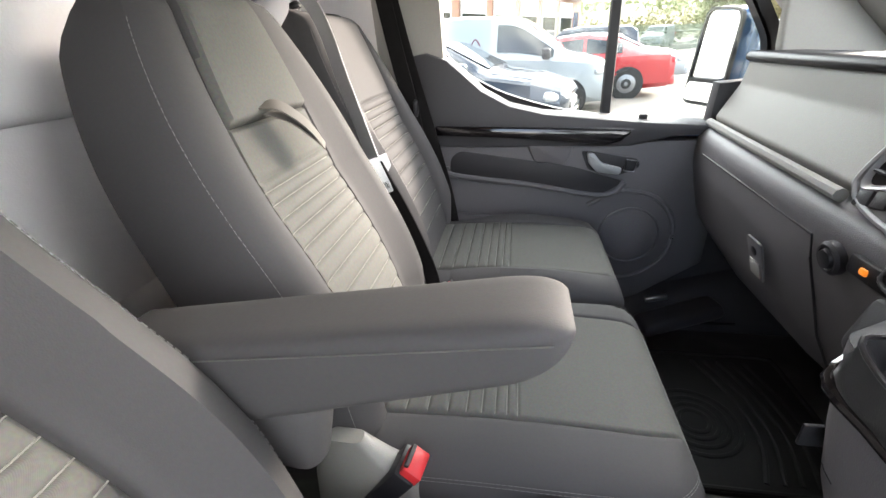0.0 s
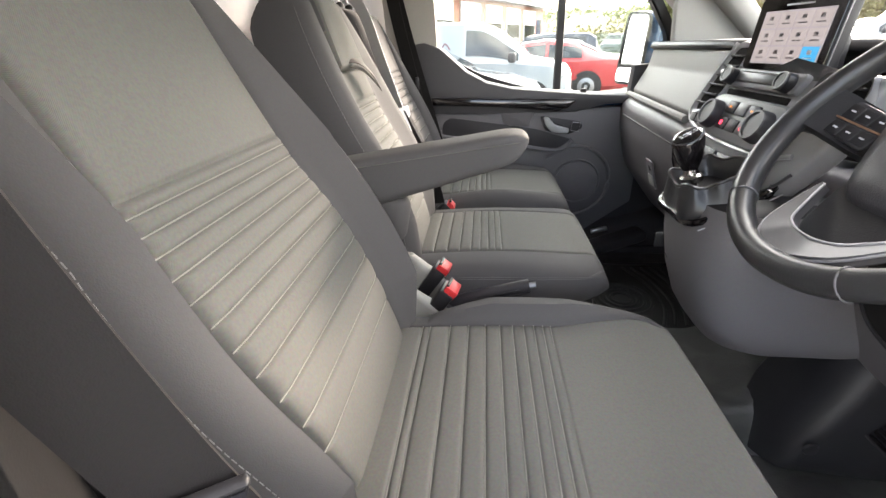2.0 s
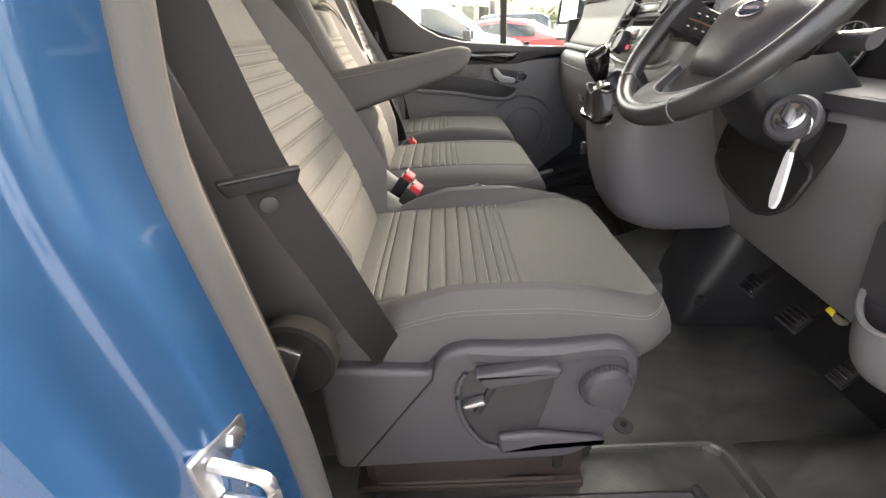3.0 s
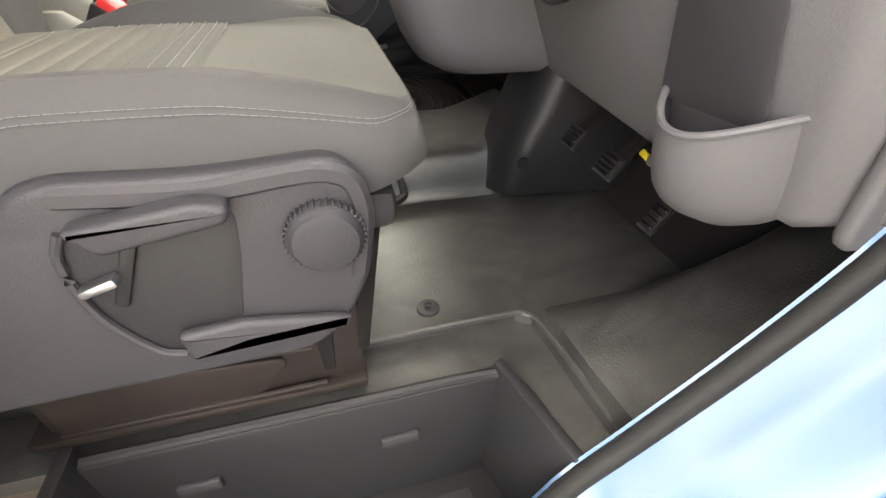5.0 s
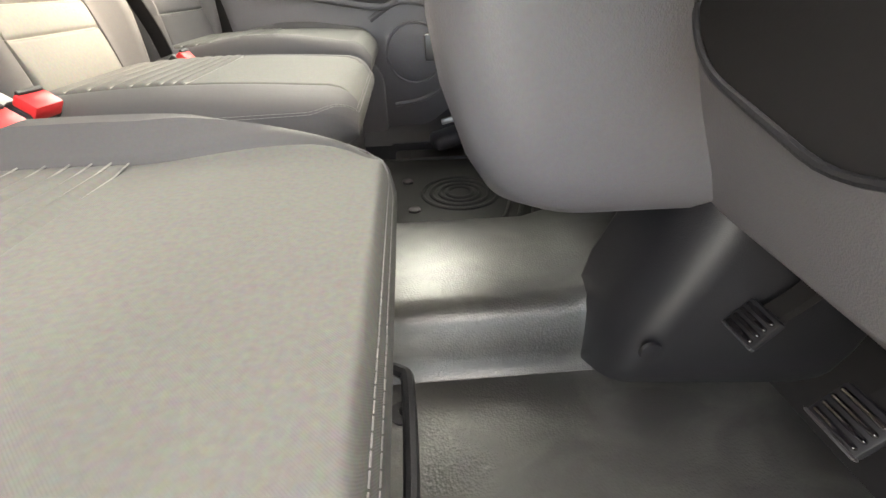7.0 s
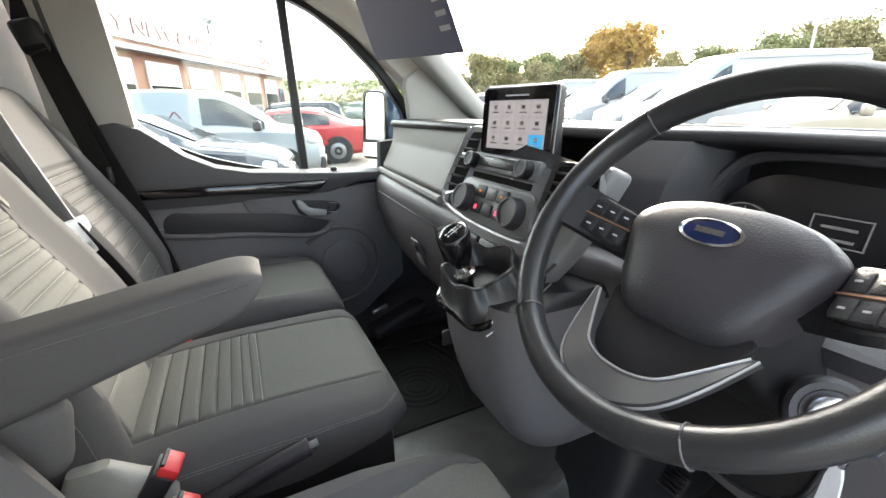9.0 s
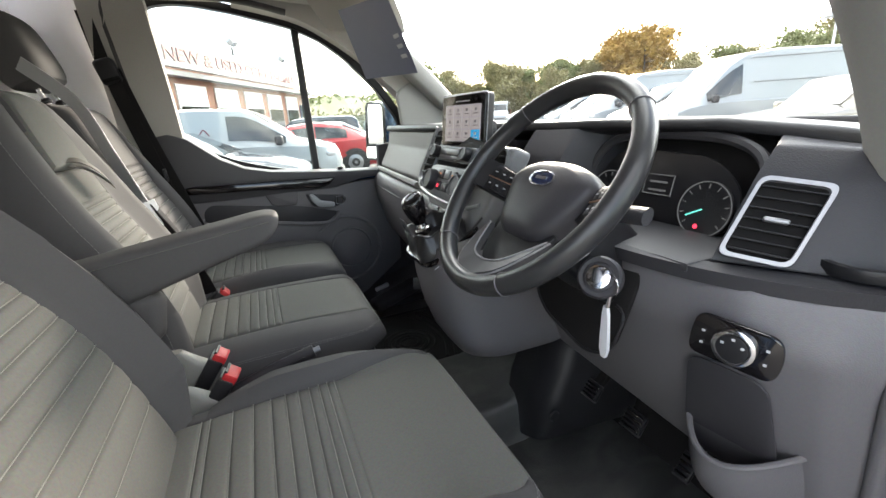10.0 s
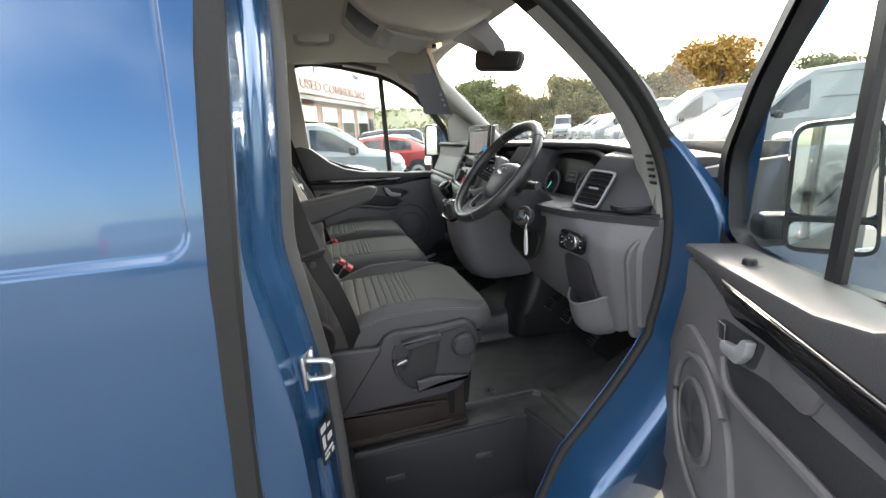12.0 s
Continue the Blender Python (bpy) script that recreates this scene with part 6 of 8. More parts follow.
part("shift_mark", rbox(0.026, 0.0014, 0.001, 0, 1, KF @ pose(0.002, 0, 0)), MARK, kn_)

# dark cover low in the footwell
cv = thing("footwell_cover", "dark moulded cover beside the clutch pedal", "cover")
rings = []
for z, x0, y0, y1 in ((0.015, 0.665, 0.235, 0.29), (0.06, 0.668, 0.215, 0.335), (0.11, 0.672, 0.205, 0.375), (0.17, 0.69, 0.20, 0.385), (0.24, 0.72, 0.20, 0.385), (0.33, 0.75, 0.20, 0.385)):
    rings.append([(x, y, z) for x, y in round_poly([(x0 + 0.03, y0, 0.04), (x0, y0 + 0.06, 0.03), (x0 + 0.005, y1, 0.01), (1.0, y1, 0.01), (1.0, y0 - 0.03, 0.01)], 0.02, 4)])
part("shell", loft(rings), BLACK, cv, "dark grained shell")
part("plug", lathe([(0.016, 0), (0.014, 0.004), (0.006, 0.005)], 18, axes((0.715, 0.197, 0.12), (1, 0, 0), (0, 0, 1))), BLACK, cv, "round plug")


def pedal(y, x, z, w, h, name, label):
    p = thing(name, label, "pedal", pose(x, y, z, 0, 0, 0), "pedals")
    PM = axes((0, 0, 0), (0, -1, 0), (0.55, 0, 0.83))
    pl = part("pad", rbox(w, h, 0.012, 0.004, 2, PM), BLACK, p, "black ribbed rubber pad")
    for i in range(4):
        part("pad_rib", rbox(w * 0.84, 0.006, 0.007, 0.002, 1, PM @ pose(0, -h * 0.34 + h * 0.22 * i, 0.007)), GLOSS, pl)
    part("pad_edge", rbox(w * 1.02, 0.004, 0.010, 0.0015, 1, PM @ pose(0, -h * 0.5, 0.002)), SPOKE, pl, "bright lower edge")
    part("arm", sweep(smooth_path([(0.005, 0, 0.0), (0.06, 0, 0.06), (0.11, 0, 0.20), (0.12, 0, 0.34)], 5), [(0.007, 0.012), (-0.007, 0.012), (-0.007, -0.012), (0.007, -0.012)], up=(0, 1, 0)), PILLAR_BLACK, p, "black pedal arm")


pedal(0.165, 0.814, 0.188, 0.052, 0.046, "clutch_pedal", "black ribbed clutch pedal")
pedal(0.031, 0.820, 0.184, 0.058, 0.048, "brake_pedal", "black ribbed brake pedal")
pedal(-0.080, 0.866, 0.125, 0.038, 0.060, "accelerator_pedal", "black rubber accelerator pedal")
yt = thing("pedal_tag", "yellow and brown tag on the pedal linkage", "tag")
part("tag", rbox(0.006, 0.028, 0.014, 0.003, 2, pose(0.90, 0.034, 0.196, 20, 30, 20)), YELLOW, yt, "yellow tag")
part("plug", rbox(0.02, 0.025, 0.02, 0.004, 2, pose(0.905, 0.012, 0.192)), LOOP, yt, "brown plug")
br = thing("pedal_bracket", "black steel pedal bracket under the dashboard", "bracket")
part("plate", rbox(0.10, 0.30, 0.16, 0.01, 2, pose(0.96, 0.06, 0.42)), BLACK, br)

# ---- steering wheel and column ----
WC = Vector((0.513, 0.011, 0.795))
WM = axes(WC, (0, -1, 0), (0.662, 0, 0.75))       # local x to the door side, y up the wheel, z towards the driver
wheel = thing("steering_wheel", "black leather three-spoke steering wheel with an oval badge", "steering wheel", WM)
R = 0.196
rim_path = [(R * math.cos(a), R * math.sin(a), 0.0) for a in np.linspace(0, 2 * math.pi, 73)[:-1]]
prof = [(0.0165 * math.cos(a), 0.0185 * math.sin(a)) for a in np.linspace(0, 2 * math.pi, 15)[:-1]]
rm = part("rim", sweep(rim_path, prof, closed=True), LEATHER, wheel, "black leather rim")
for a in (46, 135, 229, 300):
    c, s = math.cos(radians(a)), math.sin(radians(a))
    part("rim_seam", sweep([(R * c + (0.0172 * math.cos(b)) * c, R * s + (0.0172 * math.cos(b)) * s, 0.0192 * math.sin(b)) for b in np.linspace(0, 2 * math.pi, 17)[:-1]], 0.0011, closed=True, up=(c, s, 0.3)), PLASTIC, rm, "grey thread seam")
hub_out = round_poly([(-0.113, 0.026, 0.02), (-0.088, 0.050, 0.04), (-0.04, 0.064, 0.04), (0.04, 0.064, 0.04), (0.088, 0.050, 0.04), (0.113, 0.026, 0.02), (0.088, -0.035, 0.03), (0.058, -0.088, 0.03), (-0.058, -0.088, 0.03), (-0.088, -0.035, 0.03)], 0.03, 5)
HUB = pose(0, 0, -0.064)
hub = part("airbag_pad", loft([[(x, y, -0.01) for x, y in hub_out], [(x, y, 0.016) for x, y in hub_out], [(x * 0.975, y * 0.975, 0.027) for x, y in hub_out], [(x * 0.90, y * 0.90, 0.036) for x, y in hub_out], [(x * 0.72, y * 0.72, 0.043) for x, y in hub_out], [(x * 0.4, y * 0.4, 0.0465) for x, y in hub_out]]), PLASTIC_M, wheel, "dark grained airbag pad", m=HUB)
part("badge_ring", lathe([(0.026, 0), (0.026, 0.004), (0.023, 0.005), (0.022, 0.003)], 36, pose(0, 0.018, 0.0445) @ Matrix.Diagonal((1.3, 0.58, 1, 1))), CHROME, hub, "chrome badge ring")
part("badge", lathe([(0.0225, 0.001), (0.022, 0.0035), (0.01, 0.0045)], 36, pose(0, 0.018, 0.0445) @ Matrix.Diagonal((1.3, 0.58, 1, 1))), BLUE_OVAL, hub, "blue oval badge")
part("badge_script", rbox(0.030, 0.006, 0.001, 0, 1, pose(0, 0.018, 0.0493)), CHROME, hub)
part("pad_mark", rbox(0.022, 0.004, 0.001, 0, 1, pose(0.0, -0.058, 0.0418, -8, 0, 0)), PLASTIC, hub)
for s in (-1, 1):
    sp3 = part("spoke", loft([[(s * 0.05, 0.030, -0.085), (s * 0.05, 0.030, -0.058), (s * 0.05, -0.030, -0.058), (s * 0.05, -0.030, -0.085)], [(s * 0.13, 0.034, -0.066), (s * 0.13, 0.034, -0.042), (s * 0.13, -0.024, -0.042), (s * 0.13, -0.024, -0.066)], [(s * 0.165, 0.036, -0.040), (s * 0.165, 0.036, -0.014), (s * 0.165, -0.024, -0.014), (s * 0.165, -0.024, -0.040)], [(s * 0.190, 0.034, -0.010), (s * 0.190, 0.034, 0.010), (s * 0.190, -0.026, 0.010), (s * 0.190, -0.026, -0.010)]]), BLACK, wheel, "black side spoke")
    PADM = pose(s * 0.137, 0.004, -0.034, 0, -s * 24, 0)
    cl = part("control_pad", prism(round_poly([(-0.032, -0.022), (0.030, -0.026), (0.034, 0.024), (-0.030, 0.030)], 0.010), 0.010, 0.003, 3, PADM @ Matrix.Translation((0, 0, -0.005))), PLASTIC_D if s < 0 else PLASTIC_M, sp3, "wheel control pad")
    for i in range(3):
        for j in range(2):
            part("control_key", rbox(0.0175, 0.020, 0.004, 0.002, 2, PADM @ pose(-0.019 + 0.019 * i, 0.013 - 0.026 * j, 0.0045)), BLACK if s < 0 else PLASTIC_D, cl)
            part("control_mark", rbox(0.006, 0.002, 0.001, 0, 1, PADM @ pose(-0.019 + 0.019 * i, 0.013 - 0.026 * j, 0.0068)), MARK, cl)
    part("accent_line", rbox(0.062, 0.0022, 0.003, 0, 1, PADM @ pose(0, 0.0, 0.0055)), COPPER, cl, "thin copper accent line")
U_OUT = smooth_path([(-0.092, -0.078), (-0.076, -0.128), (-0.058, -0.162), (-0.030, -0.182), (0.0, -0.187), (0.030, -0.182), (0.058, -0.162), (0.076, -0.128), (0.092, -0.078)], 5)
U_IN = smooth_path([(-0.086, -0.079), (-0.056, -0.122), (-0.040, -0.140), (-0.020, -0.148), (0.0, -0.150), (0.020, -0.148), (0.040, -0.140), (0.056, -0.122), (0.086, -0.079)], 5)
def spoke_z(p):
    return -0.036 + 0.040 * min(1.0, max(0.0, (-0.078 - p.y) / 0.10))
part("lower_spoke", loft([[(a.x, a.y, spoke_z(a)), (a.lerp(b, 0.12).x, a.lerp(b, 0.12).y, spoke_z(a) + 0.004), (b.x, b.y, spoke_z(b) + 0.002), (b.x, b.y, spoke_z(b) - 0.010), (a.x, a.y, spoke_z(a) - 0.010)] for a, b in zip(U_OUT, U_IN)]), SPOKE, wheel, "dark satin lower spoke")
for line, dz in ((U_OUT, 0.0015), (U_IN, 0.0025)):
    part("spoke_edge", sweep([(p.x, p.y, spoke_z(p) + dz) for p in line], 0.0016), SILVER, wheel, "bright spoke edge")
part("lower_web", prism(round_poly([(-0.085, -0.06), (0.085, -0.06), (0.055, -0.145), (0.0, -0.165), (-0.055, -0.145)], 0.02), 0.010, 0.004, 2, pose(0, 0, -0.066, -10, 0, 0)), BLACK, wheel, "black lower spoke web")
part("boss", lathe([(0.055, -0.10), (0.066, -0.07), (0.066, -0.045)], 28), BLACK, wheel, "black wheel boss")
col = thing("steering_column", "black steering column shroud with stalks and ignition lock", "steering column", WM)
rings = []
for zz, w, hu, hd in ((-0.035, 0.052, 0.045, 0.060), (-0.09, 0.062, 0.050, 0.085), (-0.16, 0.068, 0.052, 0.095), (-0.24, 0.066, 0.05, 0.09), (-0.33, 0.06, 0.045, 0.08)):
    rings.append([(x, y, zz) for x, y in round_poly([(-w, -hd * 0.8), (-w * 0.8, hu), (w * 0.8, hu), (w * 1.35, -0.045), (w * 1.25, -hd), (-w * 0.7, -hd)], 0.02, 4)])
part("shroud", loft(rings), BLACK, col, "black column shroud")
for s, tip in ((1, PLASTIC_D), (-1, BLACK)):
    st_ = part("stalk", sweep(smooth_path([(s * 0.05, 0.008, -0.085), (s * 0.09, 0.012, -0.085), (s * 0.125, 0.014, -0.08)], 5), [(0.008, 0.011), (-0.008, 0.011), (-0.008, -0.011), (0.008, -0.011)], up=(0, 0, 1)), BLACK, col, "black stalk")
    part("stalk_tip", sweep([(s * 0.120, 0.014, -0.08), (s * 0.180, 0.018, -0.078)], [(0.014 * math.cos(a), 0.010 * math.sin(a)) for a in np.linspace(0, 2 * math.pi, 15)[:-1]]), tip, st_, "grey stalk end")
ig = axes((0.556, -0.112, 0.655), (0.55, -0.83, 0), (0.349, 0.231, 0.906))
igp = new("ignition_lock")
igp.parent = col
igp.matrix_parent_inverse = WM.inverted()
igp.matrix_basis = ig
igo = part("lock_ring", lathe([(0.034, -0.02), (0.034, 0.0), (0.030, 0.005), (0.024, 0.004), (0.022, 0.001)], 32), PLASTIC_M, igp, "grey ignition surround")
part("lock_barrel", lathe([(0.019, 0), (0.018, 0.009), (0.014, 0.010)], 28), CHROME, igp, "chrome ignition barrel")
key = thing("ignition_key", "key in the ignition with a ring and hanging pale tag", "key")
part("key_blade", rbox(0.006, 0.022, 0.030, 0.003, 2, ig @ pose(0, 0, 0.022)), BLACK, key, "black key bow")
kc = Vector((0.560, -0.132, 0.662))
part("key_ring", sweep([kc + Vector((0.002 * math.cos(a), 0.017 * math.cos(a), -0.014 + 0.017 * math.sin(a))) for a in np.linspace(0, 2 * math.pi, 25)[:-1]], 0.0016, closed=True, up=(1, 0, 0)), CHROME, key, "chrome ring")
part("link", sweep([kc + Vector((0, 0, -0.030)), kc + Vector((0.0, 0.004, -0.052))], 0.0035), CHROME, key, "bright link")
part("tag", loft([[kc + Vector((dx, 0.006 + w * math.cos(q), z + 0)) for dx, q in ((-0.003, 0), (-0.003, math.pi), (0.003, math.pi), (0.003, 0))] for z, w in ((-0.050, 0.003), (-0.065, 0.006), (-0.10, 0.008), (-0.125, 0.0085), (-0.140, 0.004))]), PAPER, key, "pale plastic key tag")
ap = thing("column_aperture", "dark opening in the knee panel below the column", "opening", kind="structure")
CA = axes((0.640, 0.0, 0.58), (0, -1, 0), (0.22, 0, 0.97))
part("aperture", prism(round_poly([(-0.150, -0.04, 0.04), (-0.10, -0.085, 0.03), (0.035, -0.115, 0.03), (0.090, -0.09, 0.03), (0.105, 0.0, 0.04), (0.115, 0.10, 0.03), (-0.10, 0.10, 0.03), (-0.150, 0.03, 0.04)], 0.03), 0.010, 0.004, 2, CA), PILLAR_BLACK, ap, "black aperture")
part("aperture_edge", sweep([CA @ Vector((x, y, 0.010)) for x, y in round_poly([(-0.150, -0.04, 0.04), (-0.10, -0.085, 0.03), (0.035, -0.115, 0.03), (0.090, -0.09, 0.03), (0.105, 0.0, 0.04)], 0.03)[:-1]], 0.003), BLACK, ap, "rolled edge of the opening")

# ---- rear-view mirror, visor, overhead console ----
rv = thing("rear_view_mirror", "black plastic interior mirror on the windscreen", "mirror")
part("mirror_housing", prism(round_poly([(-0.105, -0.042), (0.10, -0.042), (0.115, 0.034), (-0.115, 0.042)], 0.028), 0.05, 0.016, 3, axes((0.70, 0.375, 1.205), (0.60, -0.79, -0.12), (0.1, 0.1, 1))), BLACK, rv, "black mirror housing")
part("mirror_face", prism(round_poly([(-0.10, -0.022), (0.10, -0.022), (0.104, 0.022), (-0.104, 0.026)], 0.018), 0.002, 0, 1, axes((0.70, 0.375, 1.205), (0.60, -0.79, -0.12), (0.1, 0.1, 1)) @ Matrix.Translation((0, 0, 0.0455))), MIRROR, rv, "mirror glass")
part("stem", loft([[(0.685 + dx, 0.385 + dy, 1.225) for dx, dy in ((-0.03, -0.03), (0.03, -0.03), (0.03, 0.03), (-0.03, 0.03))], [(0.660 + dx, 0.405 + dy, 1.275) for dx, dy in ((-0.06, -0.065), (0.035, -0.065), (0.035, 0.065), (-0.06, 0.065))], [(0.585 + dx, 0.43 + dy, 1.335) for dx, dy in ((-0.085, -0.10), (0.05, -0.10), (0.05, 0.10), (-0.085, 0.10))], [(0.53 + dx, 0.44 + dy, 1.385) for dx, dy in ((-0.085, -0.10), (0.06, -0.10), (0.06, 0.10), (-0.085, 0.10))]]), PLASTIC, rv, "grey sensor cover up to the headlining")
oc = thing("overhead_console", "beige overhead console with map lamps", "overhead console")
part("console_body", prism(round_poly([(0.07, 1.425), (0.11, 1.375), (0.18, 1.322), (0.40, 1.282), (0.47, 1.292), (0.60, 1.345), (0.64, 1.425)], 0.03), 0.44, 0.018, 3, Matrix.Translation((0, 0.66, 0)) @ FRONT), ROOF_CLOTH, oc, "beige console body")
part("console_lens", prism(round_poly([(0.085, 1.405), (0.125, 1.358), (0.185, 1.316), (0.20, 1.34), (0.14, 1.40)], 0.008), 0.22, 0.006, 2, Matrix.Translation((0, 0.50, 0)) @ FRONT), PLASTIC_D, oc, "dark lens cover")
part("lamp_block", prism(round_poly([(0.20, 1.322), (0.24, 1.295), (0.385, 1.268), (0.41, 1.29), (0.38, 1.31), (0.22, 1.335)], 0.012), 0.26, 0.008, 3, Matrix.Translation((0, 0.56, 0)) @ FRONT), PLASTIC_L, oc, "pale lamp block")
part("lamp_lens", rbox(0.03, 0.04, 0.014, 0.005, 2, pose(0.442, 0.44, 1.283)), LAMP_WARM, oc, "lit warm map lamp")
part("knob", lathe([(0.010, 0), (0.010, 0.012), (0.006, 0.015)], 14, pose(0.42, 0.40, 1.266)), PLASTIC_D, oc, "small dark knob")
cl2 = thing("cargo_lamp", "small lit courtesy lamp in the headlining", "lamp")
part("lens", rbox(0.06, 0.03, 0.012, 0.005, 2, pose(-0.13, -0.10, 1.393)), LAMP_WARM, cl2, "warm lens")


def visor(name, corners, label):
    a, b, c, d = [Vector(p) for p in corners]      # hinge inner, hinge outer, free outer, free inner
    v = thing(name, label, "sun visor")
    n = (b - a).cross(d - a).normalized() * 0.009
    rings = []
    for k in range(9):
        t = k / 8
        e = 1 - 0.7 * max(0, (abs(2 * t - 1) - 0.8) / 0.2) ** 2
        p, q = a.lerp(d, t), b.lerp(c, t)
        rings.append([p + n * e, p.lerp(q, 0.03) + n * 1.1 * e, q.lerp(p, 0.03) + n * 1.1 * e, q + n * e, q - n * e, q.lerp(p, 0.03) - n * 1.1 * e, p.lerp(q, 0.03) - n * 1.1 * e, p - n * e])
    part("visor_pad", loft(rings), ROOF_CLOTH, v, "beige visor pad")
    return v, n


vis, vn = visor("passenger_sun_visor", ((0.40, 0.50, 1.335), (0.34, 1.10, 1.345), (0.42, 1.10, 1.22), (0.475, 0.47, 1.10)), "beige passenger visor folded down with stickers")
part("warning_label", loft([[(0.385 - 0.012, 0.93, 1.31), (0.385 - 0.012, 0.86, 1.31)], [(0.425 - 0.012, 0.93, 1.22), (0.425 - 0.012, 0.86, 1.22)]], closed=False), PAPER, vis, "pale warning label", smooth=False)
part("label_band", loft([[(0.383 - 0.014, 0.93, 1.312), (0.383 - 0.014, 0.86, 1.312)], [(0.395 - 0.014, 0.93, 1.288), (0.395 - 0.014, 0.86, 1.288)]], closed=False), YELLOW, vis, "yellow label band", smooth=False)
lf = thing("visor_leaflet", "dark blue leaflet with pale flap hanging from the visor", "leaflet")
def leaf_quad(name, pts, material, off, label=""):
    o = Vector((-off, -off * 0.2, 0))
    bmq = bmesh.new()
    vs = [bmq.verts.new(Vector(p) + o) for p in pts]
    bmq.faces.new(vs)
    part(name, bmq, material, lf, label, smooth=False)
leaf_quad("leaflet_sheet", [(0.425, 0.485, 1.262), (0.415, 0.86, 1.235), (0.480, 0.86, 1.035), (0.505, 0.45, 1.010)], LEAFLET, 0.012, "dark blue sheet")
leaf_quad("pale_flap", [(0.458, 0.70, 1.16), (0.478, 0.60, 1.12), (0.502, 0.56, 1.035), (0.505, 0.73, 1.03)], PAPER, 0.016, "pale rounded flap")
for i in range(3):
    leaf_quad("print_bar", [(0.470 + 0.008 * i, 0.50, 1.10 - 0.022 * i), (0.470 + 0.008 * i, 0.46 - 0.0, 1.098 - 0.022 * i), (0.474 + 0.008 * i, 0.46, 1.090 - 0.022 * i), (0.474 + 0.008 * i, 0.50, 1.092 - 0.022 * i)], MARK, 0.0165)

for i in range(6):
    leaf_quad("ring", [(0.4495 + 0.0015 * i, 0.72 - 0.036 * i, 1.172 + 0.006 * i), (0.4495 + 0.0015 * i, 0.712 - 0.036 * i, 1.173 + 0.006 * i), (0.453 + 0.0015 * i, 0.712 - 0.036 * i, 1.160 + 0.006 * i), (0.453 + 0.0015 * i, 0.72 - 0.036 * i, 1.159 + 0.006 * i)], WHITE, 0.017)

# ---- passenger outside mirror ----
pm = thing("passenger_door_mirror", "blue and black passenger door mirror with two glasses", "mirror")
MM = axes((0.672, 1.585, 0.862), (0.38, -0.925, 0), (0.03, 0, 1))
mo = round_poly([(-0.085, -0.15), (0.075, -0.15), (0.085, 0.125), (-0.055, 0.135)], 0.035, 5)
part("mirror_shell", loft([[(x, y, 0.0) for x, y in mo], [(x * 1.03, y * 1.02, -0.03) for x, y in mo], [(x * 0.98, y * 0.98, -0.07) for x, y in mo], [(x * 0.7, y * 0.75, -0.11) for x, y in mo]]), PAINT, pm, "blue painted shell")
for v in pm.children:
    v.matrix_basis = MM
part("mirror_rim", frame_ring(mo, [(x * 0.9, y * 0.94) for x, y in mo], 0.012, MM), BLACK, pm, "black rim")
part("upper_glass", prism(round_poly([(-0.072, -0.068), (0.070, -0.068), (0.075, 0.115), (-0.048, 0.122)], 0.025), 0.002, 0, 1, MM @ Matrix.Translation((0, 0, 0.004))), MIRROR, pm, "upper mirror glass", smooth=False)
part("lower_glass", prism(round_poly([(-0.074, -0.138), (0.066, -0.138), (0.068, -0.082), (-0.072, -0.082)], 0.018), 0.002, 0, 1, MM @ Matrix.Translation((0, 0, 0.005)) @ pose(0, 0, 0, -4, 0, 0)), MIRROR, pm, "lower wide-angle glass", smooth=False)
part("glass_divider", rbox(0.15, 0.012, 0.006, 0.002, 1, MM @ pose(0, -0.075, 0.008)), BLACK, pm)
part("mirror_arm", rbox(0.08, 0.15, 0.06, 0.02, 3, pose(0.73, 1.545, 0.76)), BLACK, pm, "black mirror arm")

# ---- driver's side of the body ----
body = thing("van_body_side", "blue metallic van side with door frame and rear panel", "van body", kind="structure")
# opening outline at the seal, anticlockwise in (x, z), with the side's y for each point
OPEN = [(-0.085, -0.10), (0.20, -0.30), (0.40, -0.24), (0.514, -0.036), (0.60, 0.064), (0.714, 0.197), (0.806, 0.332), (0.845, 0.471), (0.858, 0.641), (0.842, 0.802), (0.801, 0.91), (0.724, 1.025), (0.622, 1.132), (0.508, 1.235), (0.40, 1.315), (0.28, 1.345), (0.05, 1.36), (-0.06, 1.35), (-0.105, 1.30), (-0.108, 1.216), (-0.113, 1.113), (-0.133, 0.886), (-0.147, 0.736), (-0.134, 0.625), (-0.117, 0.506), (-0.104, 0.395), (-0.098, 0.229), (-0.095, 0.0)]


def side_y(z, base):
    """The body side leans in towards the roof."""
    return base + 0.085 * max(0.0, (z - 0.62) / 0.75) ** 1.4


open_path = [Vector((p.x, side_y(p.y, -0.42), p.y)) for p in smooth_path([(x, z, 0) for x, z in OPEN], 4, closed=True)]
ox, oz = 0.36, 0.55
def grown(d, y):
    out = []
    n = len(open_path)
    for i, p in enumerate(open_path):
        t = open_path[(i + 1) % n] - open_path[i - 1]
        nn = Vector((t.z, 0, -t.x)).normalized()
        k = 0.45 - 0.30 * min(1.0, max(0.0, (p.z - 0.62) / 0.26)) if p.x > 0.3 and p.z > 0.35 else 1.0
        q = p + nn * d * k
        slim = 1.0 if p.x < 0.15 else 1 - 0.72 * min(1.0, max(0.0, (p.z - 0.70) / 0.20))
        out.append(Vector((q.x, side_y(q.z, -0.405 + (y + 0.405) * (slim if y < -0.405 else 1.0)), q.z)))
    return out
seal_path = grown(0.020, -0.42)
rear_i = [i for i, p in enumerate(open_path) if p.x < 0.0 and p.z > -0.05]
fore_i = list(range(0, rear_i[0] + 1))
